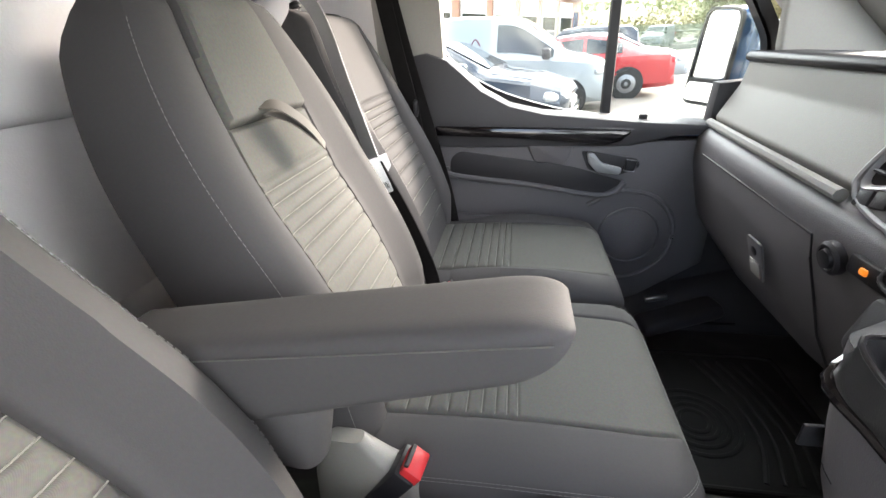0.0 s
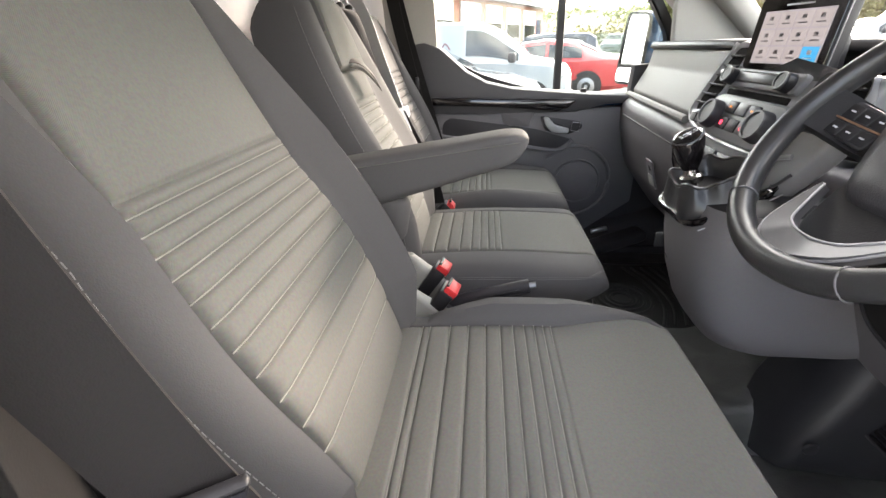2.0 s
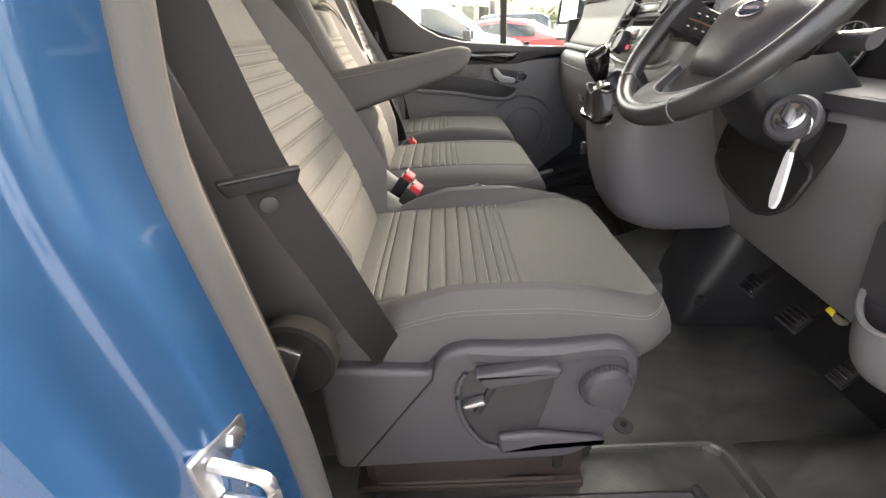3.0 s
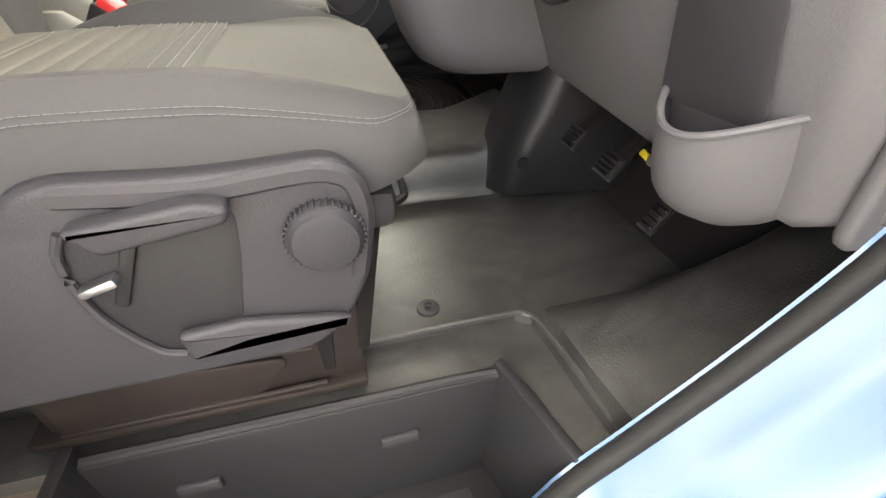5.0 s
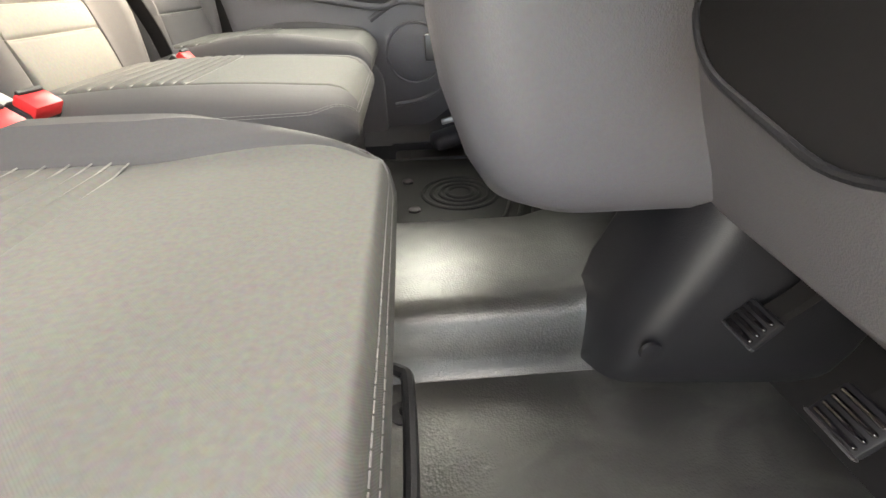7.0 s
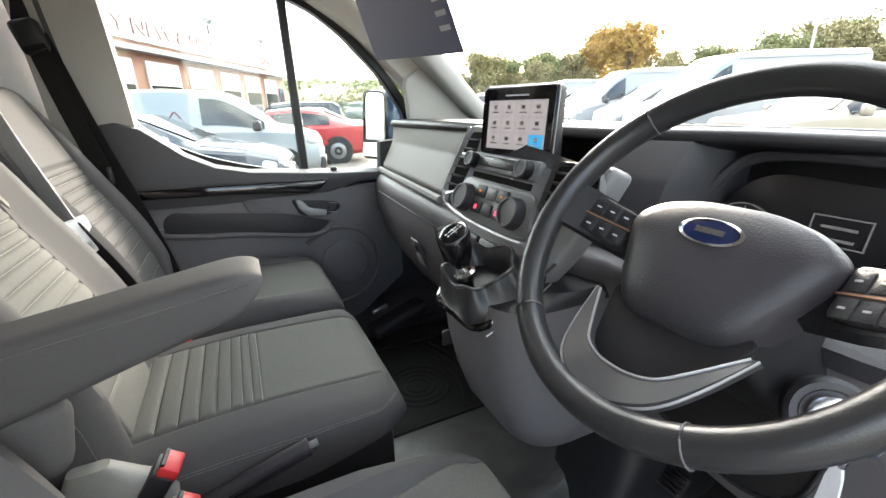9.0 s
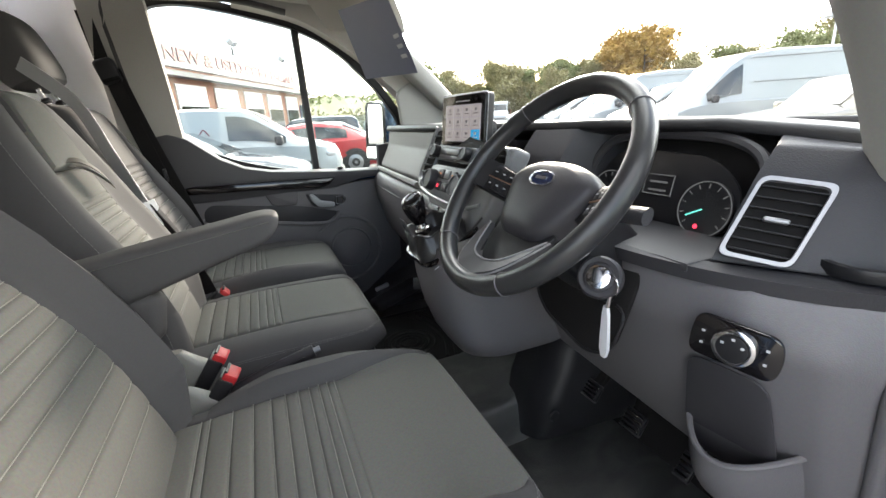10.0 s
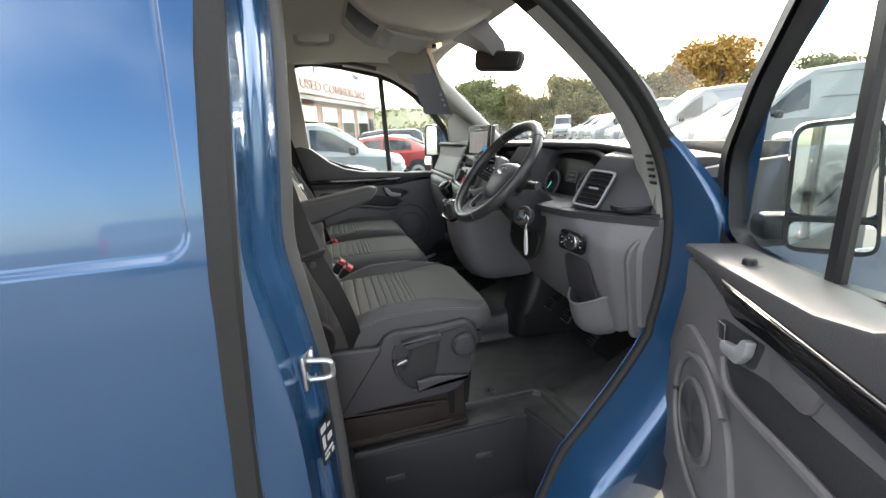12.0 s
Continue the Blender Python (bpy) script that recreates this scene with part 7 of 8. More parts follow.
part("rear_seal", sweep([seal_path[i] for i in rear_i], [(0.024 * math.cos(a), 0.018 * math.sin(a)) for a in np.linspace(0, 2 * math.pi, 11)[:-1]], up=(0, 1, 0)), SEALM, body, "wide grey rubber door seal")
part("door_seal", sweep([seal_path[i] for i in fore_i], [(0.017 * math.cos(a), 0.017 * math.sin(a)) for a in np.linspace(0, 2 * math.pi, 11)[:-1]], up=(0, 1, 0)), RUBBER, body, "dark rubber door seal")
def shut_ring(rear, fore):
    """The rear pillar's shut face is stepped, the front one runs straight out to the skin."""
    a, b = grown(*rear), grown(*fore)
    return [a[i] if p.x < 0.12 else b[i] for i, p in enumerate(open_path)]


SHUT = [((0.030, -0.475), (0.026, -0.475)), ((0.040, -0.500), (0.032, -0.500)), ((0.052, -0.508), (0.040, -0.525)), ((0.062, -0.515), (0.046, -0.550)), ((0.070, -0.530), (0.052, -0.566)), ((0.075, -0.545), (0.062, -0.576)), ((0.082, -0.570), (0.076, -0.580)), ((0.105, -0.580), (0.105, -0.5802)), ((0.122, -0.5803), (0.122, -0.580))]
fl_ = part("door_flange", loft([grown(0.006, -0.405), grown(0.018, -0.43), *[shut_ring(*k) for k in SHUT], [b if p.x > 0.22 and p.z < 0.30 else a for p, a, b in zip(open_path, grown(0.17, -0.584), grown(0.29, -0.540))]], caps=False), PAINT, body, "blue painted door shut")
fl_.data.materials.append(RUBBER)
for p in fl_.data.polygons:
    c = p.center
    if c.x > 0.25 and c.z > 0.86 and c.y - side_y(c.z, 0) > -0.46:
        p.material_index = 1
def trim_ring(front, rear, y):
    a, b = grown(front, y), grown(rear, y)
    return [b[i] if p.x < 0.1 else a[i] for i, p in enumerate(open_path)]


keep_i = [i for i, p in enumerate(open_path) if p.z > 0.30]
tr_ = part("inner_trim", loft([[ring[i] for i in keep_i] for ring in (trim_ring(-0.004, 0.004, -0.410), trim_ring(-0.020, 0.030, -0.36), trim_ring(-0.005, 0.09, -0.31), trim_ring(0.06, 0.16, -0.29), trim_ring(0.08, 0.30, -0.285))], closed=False), PILLAR_BLACK, body, "dark pillar trim")
tr_.data.materials.append(PLASTIC_L)
for p in tr_.data.polygons:
    if p.center.x > 0.5 and 0.60 < p.center.z < 1.25:
        p.material_index = 1
# rear quarter panel with its pressed field
def panel_y(x, z):
    y = side_y(z, -0.588)
    dx, dz = x + 0.335 + 0.045, 0.752 + 0.045 - z      # distance past the field's rounded corner
    d = max(dx, dz) - 0.045 if min(dx, dz) < 0 else math.hypot(dx, dz) - 0.045
    inside = min(1, max(0, 0.5 - d / 0.012))
    return y + 0.012 * inside * inside * (3 - 2 * inside) + 0.05 * max(0.0, (0.40 - z)) ** 1.5
xs_ = list(np.linspace(-3.2, -0.62, 14)) + list(np.linspace(-0.58, -0.40, 8)) + list(np.linspace(-0.39, -0.265, 36))
zs_ = list(np.linspace(-0.32, 0.72, 44)) + list(np.linspace(0.725, 0.81, 26)) + list(np.linspace(0.83, 1.48, 16))
def bent(x, z):
    """The panel's front edge leans back a little lower down."""
    return x + (-0.045 * max(0.0, min(1.2, (1.17 - z) / 0.96))) * max(0.0, 1 - (-0.265 - x) / 0.5) + 0.04
part("rear_panel", loft([[(bent(x, z), panel_y(x, z), z) for z in zs_] for x in xs_], closed=False), PAINT, body, "blue rear side panel with pressed field")
part("edge_moulding", sweep([(-0.205, side_y(1.40, -0.578), 1.40), (-0.217, side_y(1.17, -0.578), 1.17), (-0.240, -0.580, 0.90), (-0.262, -0.582, 0.70), (-0.282, -0.582, 0.45), (-0.300, -0.580, 0.20), (-0.315, -0.57, -0.30)], [(0.026, 0.004), (0.018, 0.012), (-0.018, 0.012), (-0.026, 0.004), (-0.026, -0.01), (0.026, -0.01)], up=(0, -1, 0)), RUBBER, body, "dark rubbing strip on the pillar")
part("front_wing", loft([[(x, -0.575 + 0.02 * k, z) for k, (x, z) in enumerate(((0.98, 0.60), (0.98, 0.45), (0.98, 0.30)))], [(x, -0.57 + 0.02 * k, z) for k, (x, z) in enumerate(((1.9, 0.55), (2.0, 0.40), (2.0, 0.20)))]], closed=False), PAINT, body, "blue front wing")
# plain shell that closes the load space
roof_rows = []
for x, z in ((0.50, 1.40), (0.40, 1.46), (0.20, 1.525), (-0.30, 1.56), (-1.60, 1.57), (-3.12, 1.55), (-3.20, 1.50)):
    roof_rows.append([(x, YC + 0.93 * s, z - 0.045 * abs(s) ** 4) for s in np.linspace(-1, 1, 15)])
part("roof_skin", loft(roof_rows, closed=False), PAINT, body, "blue roof skin")
part("far_side_skin", loft([[(x, 2 * YC - panel_y(x, z), z) for z in np.linspace(-0.32, 1.50, 24)] for x in np.linspace(-3.2, -0.62, 16)], closed=False), PAINT, body, "blue far side panel")
part("rear_skin", loft([[(-3.2, YC + 0.96 * s * (1 - 0.09 * max(0.0, (z - 0.6) / 0.9) ** 1.4), z) for z in np.linspace(-0.32, 1.50, 14)] for s in np.linspace(-1, 1, 9)], closed=False), PAINT, body, "blue rear end panel")
# shut-face details at the front pillar
part("hinge_face", loft([[(0.895, -0.44, z) for z in (0.78, 0.60, 0.30)], [(0.945, -0.47, z) for z in (0.78, 0.60, 0.30)], [(0.965, -0.56, z) for z in (0.78, 0.60, 0.30)]], closed=False), PAINT, body, "blue hinge face")
for z in (0.36, 0.70):
    hg = part("door_hinge", rbox(0.06, 0.07, 0.05, 0.008, 2, pose(0.925, -0.51, z, 0, 0, 20)), PAINT, body, "blue painted hinge")
    part("hinge_pin", sweep([(0.94, -0.535, z - 0.035), (0.94, -0.535, z + 0.035)], 0.009), STEEL, hg, "steel hinge pin")
part("grommet", lathe([(0.018, 0), (0.016, 0.006), (0.008, 0.007)], 20, axes((0.940, -0.452, 0.579), (0.85, -0.5, 0), (0, 0, 1))), BLACK, body, "black round grommet")
part("cable_boot", sweep(smooth_path([(0.925, -0.46, 0.52), (0.90, -0.52, 0.50), (0.885, -0.55, 0.49), (0.88, -0.58, 0.49)], 5), 0.020), RUBBER, body, "black ribbed cable boot")
part("check_strap", rbox(0.11, 0.022, 0.012, 0.003, 2, pose(0.89, -0.52, 0.405, 0, 0, 50)), STEEL, body, "steel door check strap")
# near pillar trim with demister grille
pt = part("pillar_trim", loft([[(0.825, -0.388, 0.665), (0.875, -0.345, 0.665), (0.90, -0.33, 0.665)], [(0.850, -0.380, 0.74), (0.885, -0.335, 0.75), (0.93, -0.32, 0.75)], [(0.868, -0.365, 0.85), (0.90, -0.32, 0.87), (0.95, -0.31, 0.87)], [(0.79, -0.35, 0.99), (0.83, -0.31, 1.00), (0.88, -0.30, 1.02)], [(0.55, -0.32, 1.22), (0.59, -0.28, 1.23), (0.64, -0.27, 1.25)], [(0.38, -0.31, 1.345), (0.42, -0.27, 1.35), (0.47, -0.26, 1.37)]], closed=False), PLASTIC_L, body, "pale grey windscreen pillar trim")
for i in range(5):
    part("grille_bar", rbox(0.006, 0.026, 0.009, 0.002, 1, pose(0.836 - 0.005 * i, -0.378, 0.765 + 0.019 * i, 0, -14, 0)), BLACK, pt)
# striker and label on the rear pillar
sk = thing("door_striker", "zinc steel door latch striker on the blue pillar", "striker")
part("base_plate", rbox(0.012, 0.062, 0.085, 0.006, 2, pose(-0.152, -0.488, 0.442, 0, 0, -18)), STEEL, sk)
part("loop", sweep(smooth_path([(-0.15, -0.505, 0.470), (-0.105, -0.515, 0.466), (-0.098, -0.516, 0.448), (-0.105, -0.515, 0.428), (-0.15, -0.505, 0.424)], 5), 0.006), STEEL, sk, "steel striker loop")
for z in (0.415, 0.47):
    part("bolt", lathe([(0.010, 0), (0.010, 0.006), (0.006, 0.008)], 6, axes((-0.145, -0.478, z), (0, 1, 0), (0, 0, 1))), STEEL, sk, "steel bolt")
lb = thing("pillar_label", "black and white printed sticker on the blue pillar", "sticker")
LM = axes((-0.134, -0.503, 0.262), (0.43, 0.90, 0), (0, 0, 1))
part("sheet", prism(round_poly([(-0.032, -0.055), (0.032, -0.055), (0.032, 0.055), (-0.032, 0.055)], 0.006), 0.001, 0, 1, LM), BLACK, lb, smooth=False)
for x, y, w, h in ((-0.012, 0.036, 0.024, 0.016), (0.014, 0.03, 0.014, 0.008), (-0.016, 0.002, 0.012, 0.032), (0.012, 0.0, 0.022, 0.016), (0.0, -0.028, 0.04, 0.006), (-0.01, -0.04, 0.024, 0.006), (0.018, -0.042, 0.012, 0.01)):
    part("print_bar", rbox(w, h, 0.001, 0, 1, LM @ pose(x, y, 0.0015)), PAPER, lb, smooth=False)


# ---- driver's door: the passenger door's mirror image, standing open ----
DOOR_ANGLE = radians(62)
DC = Vector((0.651, -0.816, -0.045))
du = -Vector((math.cos(DOOR_ANGLE), math.sin(DOOR_ANGLE), 0))
dn = Vector((-math.sin(DOOR_ANGLE), math.cos(DOOR_ANGLE), 0))
DX = 0.41
DM = Matrix(((-du.x, -dn.x, 0, DC.x + du.x * DX + dn.x * PY), (-du.y, -dn.y, 0, DC.y + du.y * DX + dn.y * PY), (0, 0, 1, DC.z), (0, 0, 0, 1)))


MIRROR_SHIFT = (-0.06, 0.0, -0.03)
SPEAKER_SHIFT = (0.037, -0.018, -0.019)


def mirrored(src, name, label, category, keep, kind=""):
    """A mirror-image twin of a thing on the driver's door."""
    bpy.context.view_layer.update()
    t = thing(name, label, category, kind=kind)
    made = {src: t}
    for o in src.children_recursive:
        if not keep(o.name) or o.parent not in made:
            continue
        me = o.data.copy()
        shift = Matrix.Translation(SPEAKER_SHIFT if "speaker" in o.name else MIRROR_SHIFT if src is pm else (0, 0, 0))
        me.transform(DM @ shift @ o.matrix_world)
        me.flip_normals()
        q = new(o.name.split(".")[0], me)
        q.parent = made[o.parent]
        q.visible_shadow = o.visible_shadow
        if "label" in o:
            tagged(q, o["label"])
        made[o] = q
    return t


dd = mirrored(pd, "driver_door", "open grey driver's door with gloss strip, speaker and window", "door", lambda n: not n.startswith(("frame_edge", "lower_pocket")), "structure")
mirrored(pm, "driver_door_mirror", "black driver's door mirror with two glasses", "mirror", lambda n: True)
d_edge = [DM @ Vector(p) for p in [(0.84, 1.450, -0.20), (0.83, 1.460, 0.10), (0.81, 1.470, 0.40), (0.80, 1.480, 0.62), (0.795, 1.490, 0.90), (0.76, 1.490, 1.03), (0.60, 1.490, 1.19), (0.45, 1.485, 1.295), (0.32, 1.480, 1.355), (0.10, 1.475, 1.395), (-0.15, 1.475, 1.40)]]
part("door_edge", sweep(smooth_path(d_edge, 6), [(0.012, 0.022), (-0.012, 0.022), (-0.012, -0.022), (0.012, -0.022)], up=tuple(dn)), PAINT, dd, "blue painted door edge")
part("edge_seal", sweep(smooth_path([p + dn * 0.024 + du * 0.012 for p in d_edge], 6), 0.009), RUBBER, dd, "dark door edge seal")
part("front_fill", prism([(0.60, -0.12), (0.845, -0.12), (0.825, 0.17), (0.78, 0.38), (0.69, 0.58), (0.655, 0.69), (0.60, 0.66)], 0.05, 0.008, 2, DM @ Matrix.Translation((0, PY + 0.058, 0)) @ FRONT), PLASTIC, dd, "grey front edge of the door panel")
for i in range(12):
    part("grille_ring", sweep([DM @ (Matrix.Translation(SPEAKER_SHIFT) @ spm @ Vector(((0.008 + 0.0062 * i) * math.cos(a), (0.008 + 0.0062 * i) * math.sin(a), 0.0098 - 0.0002 * i))) for a in np.linspace(0, 2 * math.pi, 33)[:-1]], 0.0010, closed=True, up=tuple(dn)), PLASTIC_D, dd)

lb_ = part("lower_bulge", wall_xz(round_poly([(0.10, 0.06), (0.72, 0.06), (0.70, 0.40), (0.60, 0.52), (0.44, 0.50), (0.33, 0.40), (0.25, 0.20)], 0.05), PY + 0.01, PY - 0.014, 0.010), PLASTIC, dd, "grey raised lower door panel")
lb_.data.transform(DM)
lb_.data.flip_normals()
# kick panels and firewall that close the cab
kp = part("wall_kick_passenger", wall_xz([(0.58, -0.02), (1.36, -0.02), (1.36, 0.86), (0.62, 0.80)], 1.42, 1.37, 0.004), PLASTIC_D)
tagged(kp, "dark kick panel beside the passenger footwell", "wall", kind="structure")
ds = part("sill_passenger", loft([[(x, y, z) for y, z in ((1.42, -0.02), (1.27, -0.02), (1.26, 0.07), (1.30, 0.10 + 0.25 * max(0.0, x - 0.45)), (1.35, 0.125 + 0.30 * max(0.0, x - 0.45)), (1.42, 0.13 + 0.30 * max(0.0, x - 0.45)))] for x in np.linspace(0.15, 1.0, 12)]), PLASTIC_D)
tagged(ds, "dark plastic door sill beside the passenger footwell", "sill", kind="structure")
part("sill_step", rbox(0.26, 0.09, 0.05, 0.02, 3, pose(0.60, 1.245, 0.115, 0, -12, 14)), PLASTIC_M, ds, "rounded grey sill cover")
part("sill_rib", sweep([(0.34, 1.262, 0.075), (0.78, 1.262, 0.082)], 0.006), BLACK, ds)
part("sill_clip", rbox(0.07, 0.02, 0.02, 0.005, 2, pose(0.55, 1.315, 0.135, 0, -14, 0)), STEEL, ds, "bright sill fixing")
kd = part("wall_kick_driver", wall_xz([(0.84, 0.20), (1.36, 0.10), (1.36, 0.82), (0.90, 0.80)], -0.42, -0.45, 0.004), PLASTIC_D)
tagged(kd, "dark kick panel beside the driver's footwell", "wall", kind="structure")
fw = part("wall_firewall", rbox(0.03, 1.90, 0.90, 0.004, 1, pose(1.37, YC, 0.40)), PLASTIC_D)
tagged(fw, "dark firewall behind the dashboard", "wall", kind="structure")
hood_b = part("bonnet", loft([[(1.38 + 0.28 * k, YC + 0.92 * s * (1 - 0.05 * k), 0.80 - 0.05 * k * k * 0.5 - 0.05 * s * s) for s in np.linspace(-1, 1, 13)] for k in range(4)], closed=False), PAINT)
tagged(hood_b, "short blue van bonnet", "bonnet", kind="structure")


# ---- vehicles in the yard ----
def lerp_table(tab, x):
    for (xa, *va), (xb, *vb) in zip(tab, tab[1:]):
        if xa >= x >= xb:
            t = (xa - x) / (xa - xb) if xa != xb else 0
            return [a + (b - a) * t for a, b in zip(va, vb)]
    return list(tab[0][1:] if x > tab[0][0] else tab[-1][1:])


def build_vehicle(name, label, category, paint, table, glass_x, screen, rear, wheels, wr, W, lamp, tail, group="parked vehicles", side_glass=(0.16, 0.86), trim=None, plate=True):
    """table: rows from nose to tail of (x, low, shoulder, top, half width at shoulder, half width at top). Heading +x."""
    v = thing(name, label, category, None, group)
    xs = sorted(set([round(r[0], 3) for r in table] + [round(x, 3) for x in np.linspace(table[0][0], table[-1][0], 34)]), reverse=True)

    def ring(x, grow=0.0):
        lo, sh, tp, w, wt = lerp_table(table, x)
        w, wt = w + grow, wt + grow
        half = [(0.88 * w, lo), (w * 0.985, lo + 0.10), (w, lo + 0.45 * (sh - lo)), (w * 0.985, sh - 0.03), (w * 0.955, sh), (0.5 * (w * 0.95 + wt), 0.5 * (sh + tp)), (wt, tp - 0.05), (wt * 0.93, tp - 0.012), (wt * 0.6, tp + 0.01), (0.0, tp + 0.018)]
        return [(x, -y, z) for y, z in half] + [(x, y, z) for y, z in half[-2::-1]]

    b = part("body", loft([ring(x) for x in xs]), paint, v)
    for s in (-1, 1):
        for xa, xb in glass_x:
            rows = []
            for x in np.linspace(xa, xb, 8):
                lo, sh, tp, w, wt = lerp_table(table, x)
                rows.append([(x, s * (w * 0.955 + (wt - w * 0.955) * t + 0.010 + 0.012 * math.sin(math.pi * t)), sh + (tp - 0.05 - sh) * t) for t in np.linspace(*side_glass, 5)])
            part("side_window", loft(rows, closed=False), DARK_GLASS, v, "dark side window")
        if lamp:
            x, z, h = lamp
            w = lerp_table(table, x)[3]
            part("headlight", rbox(0.24, 0.26, h, 0.06, 3, pose(x - 0.05, s * (w - 0.10), z, 0, 8, -s * 24)), HEADLAMP, v, "clear headlight")
        if tail:
            x, z, h = tail
            w = lerp_table(table, x)[3]
            part("tail_light", rbox(0.14, 0.22, h, 0.04, 2, pose(x + 0.02, s * (w - 0.09), z)), TAIL, v, "red tail light")
        mx = glass_x[0][0] - 0.12
        lo, sh, tp, w, wt = lerp_table(table, mx)
        part("wing_mirror", rbox(0.16, 0.16, 0.20, 0.05, 3, pose(mx, s * (w + 0.08), sh + 0.10)), trim or paint, v, "wing mirror")
        for x in wheels:
            ww = lerp_table(table, x)[3]
            wm = axes((x, s * (ww - 0.10), wr), (1, 0, 0), (0, 0, 1)) if s < 0 else axes((x, s * (ww - 0.10), wr), (-1, 0, 0), (0, 0, 1))
            part("wheel_arch", lathe([(wr * 1.16, 0.075), (wr * 1.16, 0.106), (wr * 0.9, 0.106)], 26, wm), BLACK, v, "dark wheel arch")
            ty = part("wheel", lathe([(wr * 0.70, -0.05), (wr * 0.97, -0.05), (wr, -0.02), (wr, 0.09), (wr * 0.96, 0.112), (wr * 0.70, 0.114)], 28, wm), TYRE, v, "tyre")
            part("rim", lathe([(wr * 0.70, 0.105), (wr * 0.62, 0.118), (wr * 0.2, 0.112), (wr * 0.06, 0.116)], 20, wm), ALLOY, ty, "alloy rim")
    for name2, (xa, xb), mtl in (("windscreen", screen, DARK_GLASS), ("rear_window", rear, DARK_GLASS)):
        if xa is None:
            continue
        rows = []
        for x in np.linspace(xa, xb, 6):
            lo, sh, tp, w, wt = lerp_table(table, x)
            rows.append([(x, wt * 0.90 * s, tp + 0.016 + 0.012 * (1 - abs(s))) for s in np.linspace(-1, 1, 9)])
        part(name2, loft(rows, closed=False), mtl, v, "dark sloping glass")
    xn, xt = table[0][0], table[-1][0]
    part("front_bumper", rbox(0.14, W * 1.76, 0.24, 0.05, 2, pose(xn - 0.03, 0, 0.34)), trim or paint, v, "front bumper")
    part("rear_bumper", rbox(0.14, W * 1.76, 0.22, 0.05, 2, pose(xt + 0.03, 0, 0.40)), trim or paint, v, "rear bumper")
    gr_ = part("grille", rbox(0.05, W * 1.05, 0.16, 0.03, 2, pose(xn - 0.01, 0, table[0][2] - 0.13)), BLACK, v, "dark grille")
    for i in range(3):
        part("grille_bar", rbox(0.02, W * 0.95, 0.014, 0.004, 1, pose(xn + 0.016, 0, table[0][2] - 0.18 + 0.05 * i)), CHROME, gr_)
    if plate:
        part("front_plate", rbox(0.015, 0.52, 0.11, 0.008, 1, pose(xn + 0.05, 0, 0.36)), PLATE, v, "pale number plate")
        for i in range(6):
            part("plate_bar", rbox(0.004, 0.045, 0.065, 0, 1, pose(xn + 0.059, -0.19 + 0.075 * i, 0.36)), BLACK, v)
        part("rear_plate", rbox(0.015, 0.52, 0.11, 0.008, 1, pose(xt - 0.045, 0, 0.52)), PLATE, v, "pale number plate")
    return v


SMALL_VAN = [(2.20, 0.28, 0.72, 0.80, 0.70, 0.60), (2.10, 0.25, 0.86, 0.94, 0.84, 0.70), (1.75, 0.24, 0.98, 1.06, 0.91, 0.74), (1.30, 0.24, 1.02, 1.14, 0.92, 0.74), (0.55, 0.24, 1.06, 1.70, 0.92, 0.70), (0.30, 0.24, 1.07, 1.80, 0.92, 0.72), (-0.6, 0.24, 1.08, 1.85, 0.92, 0.76), (-2.10, 0.26, 1.08, 1.83, 0.92, 0.78), (-2.20, 0.30, 1.05, 1.76, 0.88, 0.74)]
HATCH = [(2.12, 0.25, 0.62, 0.68, 0.66, 0.58), (2.02, 0.22, 0.72, 0.80, 0.80, 0.66), (1.6, 0.20, 0.84, 0.92, 0.87, 0.70), (1.0, 0.20, 0.92, 1.00, 0.89, 0.68), (0.15, 0.20, 0.94, 1.40, 0.90, 0.60), (-0.4, 0.20, 0.95, 1.46, 0.90, 0.62), (-1.3, 0.20, 0.97, 1.40, 0.90, 0.60), (-1.95, 0.24, 0.95, 1.02, 0.86, 0.64), (-2.12, 0.30, 0.80, 0.88, 0.78, 0.62)]
SALOON = [(2.42, 0.25, 0.60, 0.66, 0.66, 0.58), (2.30, 0.22, 0.70, 0.78, 0.82, 0.66), (1.8, 0.20, 0.82, 0.90, 0.90, 0.72), (1.1, 0.20, 0.90, 0.98, 0.92, 0.70), (0.25, 0.20, 0.93, 1.40, 0.92, 0.60), (-0.4, 0.20, 0.94, 1.46, 0.92, 0.62), (-1.1, 0.20, 0.95, 1.36, 0.92, 0.60), (-1.8, 0.22, 0.97, 1.06, 0.90, 0.68), (-2.30, 0.26, 0.96, 1.04, 0.86, 0.70), (-2.42, 0.34, 0.86, 0.94, 0.78, 0.64)]
SUV_T = [(2.25, 0.32, 0.86, 0.94, 0.74, 0.64), (2.15, 0.30, 0.96, 1.04, 0.86, 0.72), (1.5, 0.28, 1.02, 1.10, 0.91, 0.74), (1.0, 0.28, 1.04, 1.16, 0.92, 0.72), (0.45, 0.28, 1.05, 1.62, 0.92, 0.68), (-0.3, 0.28, 1.06, 1.70, 0.92, 0.70), (-1.9, 0.28, 1.06, 1.66, 0.92, 0.70), (-2.15, 0.32, 1.04, 1.50, 0.90, 0.70), (-2.25, 0.36, 1.00, 1.10, 0.86, 0.68)]
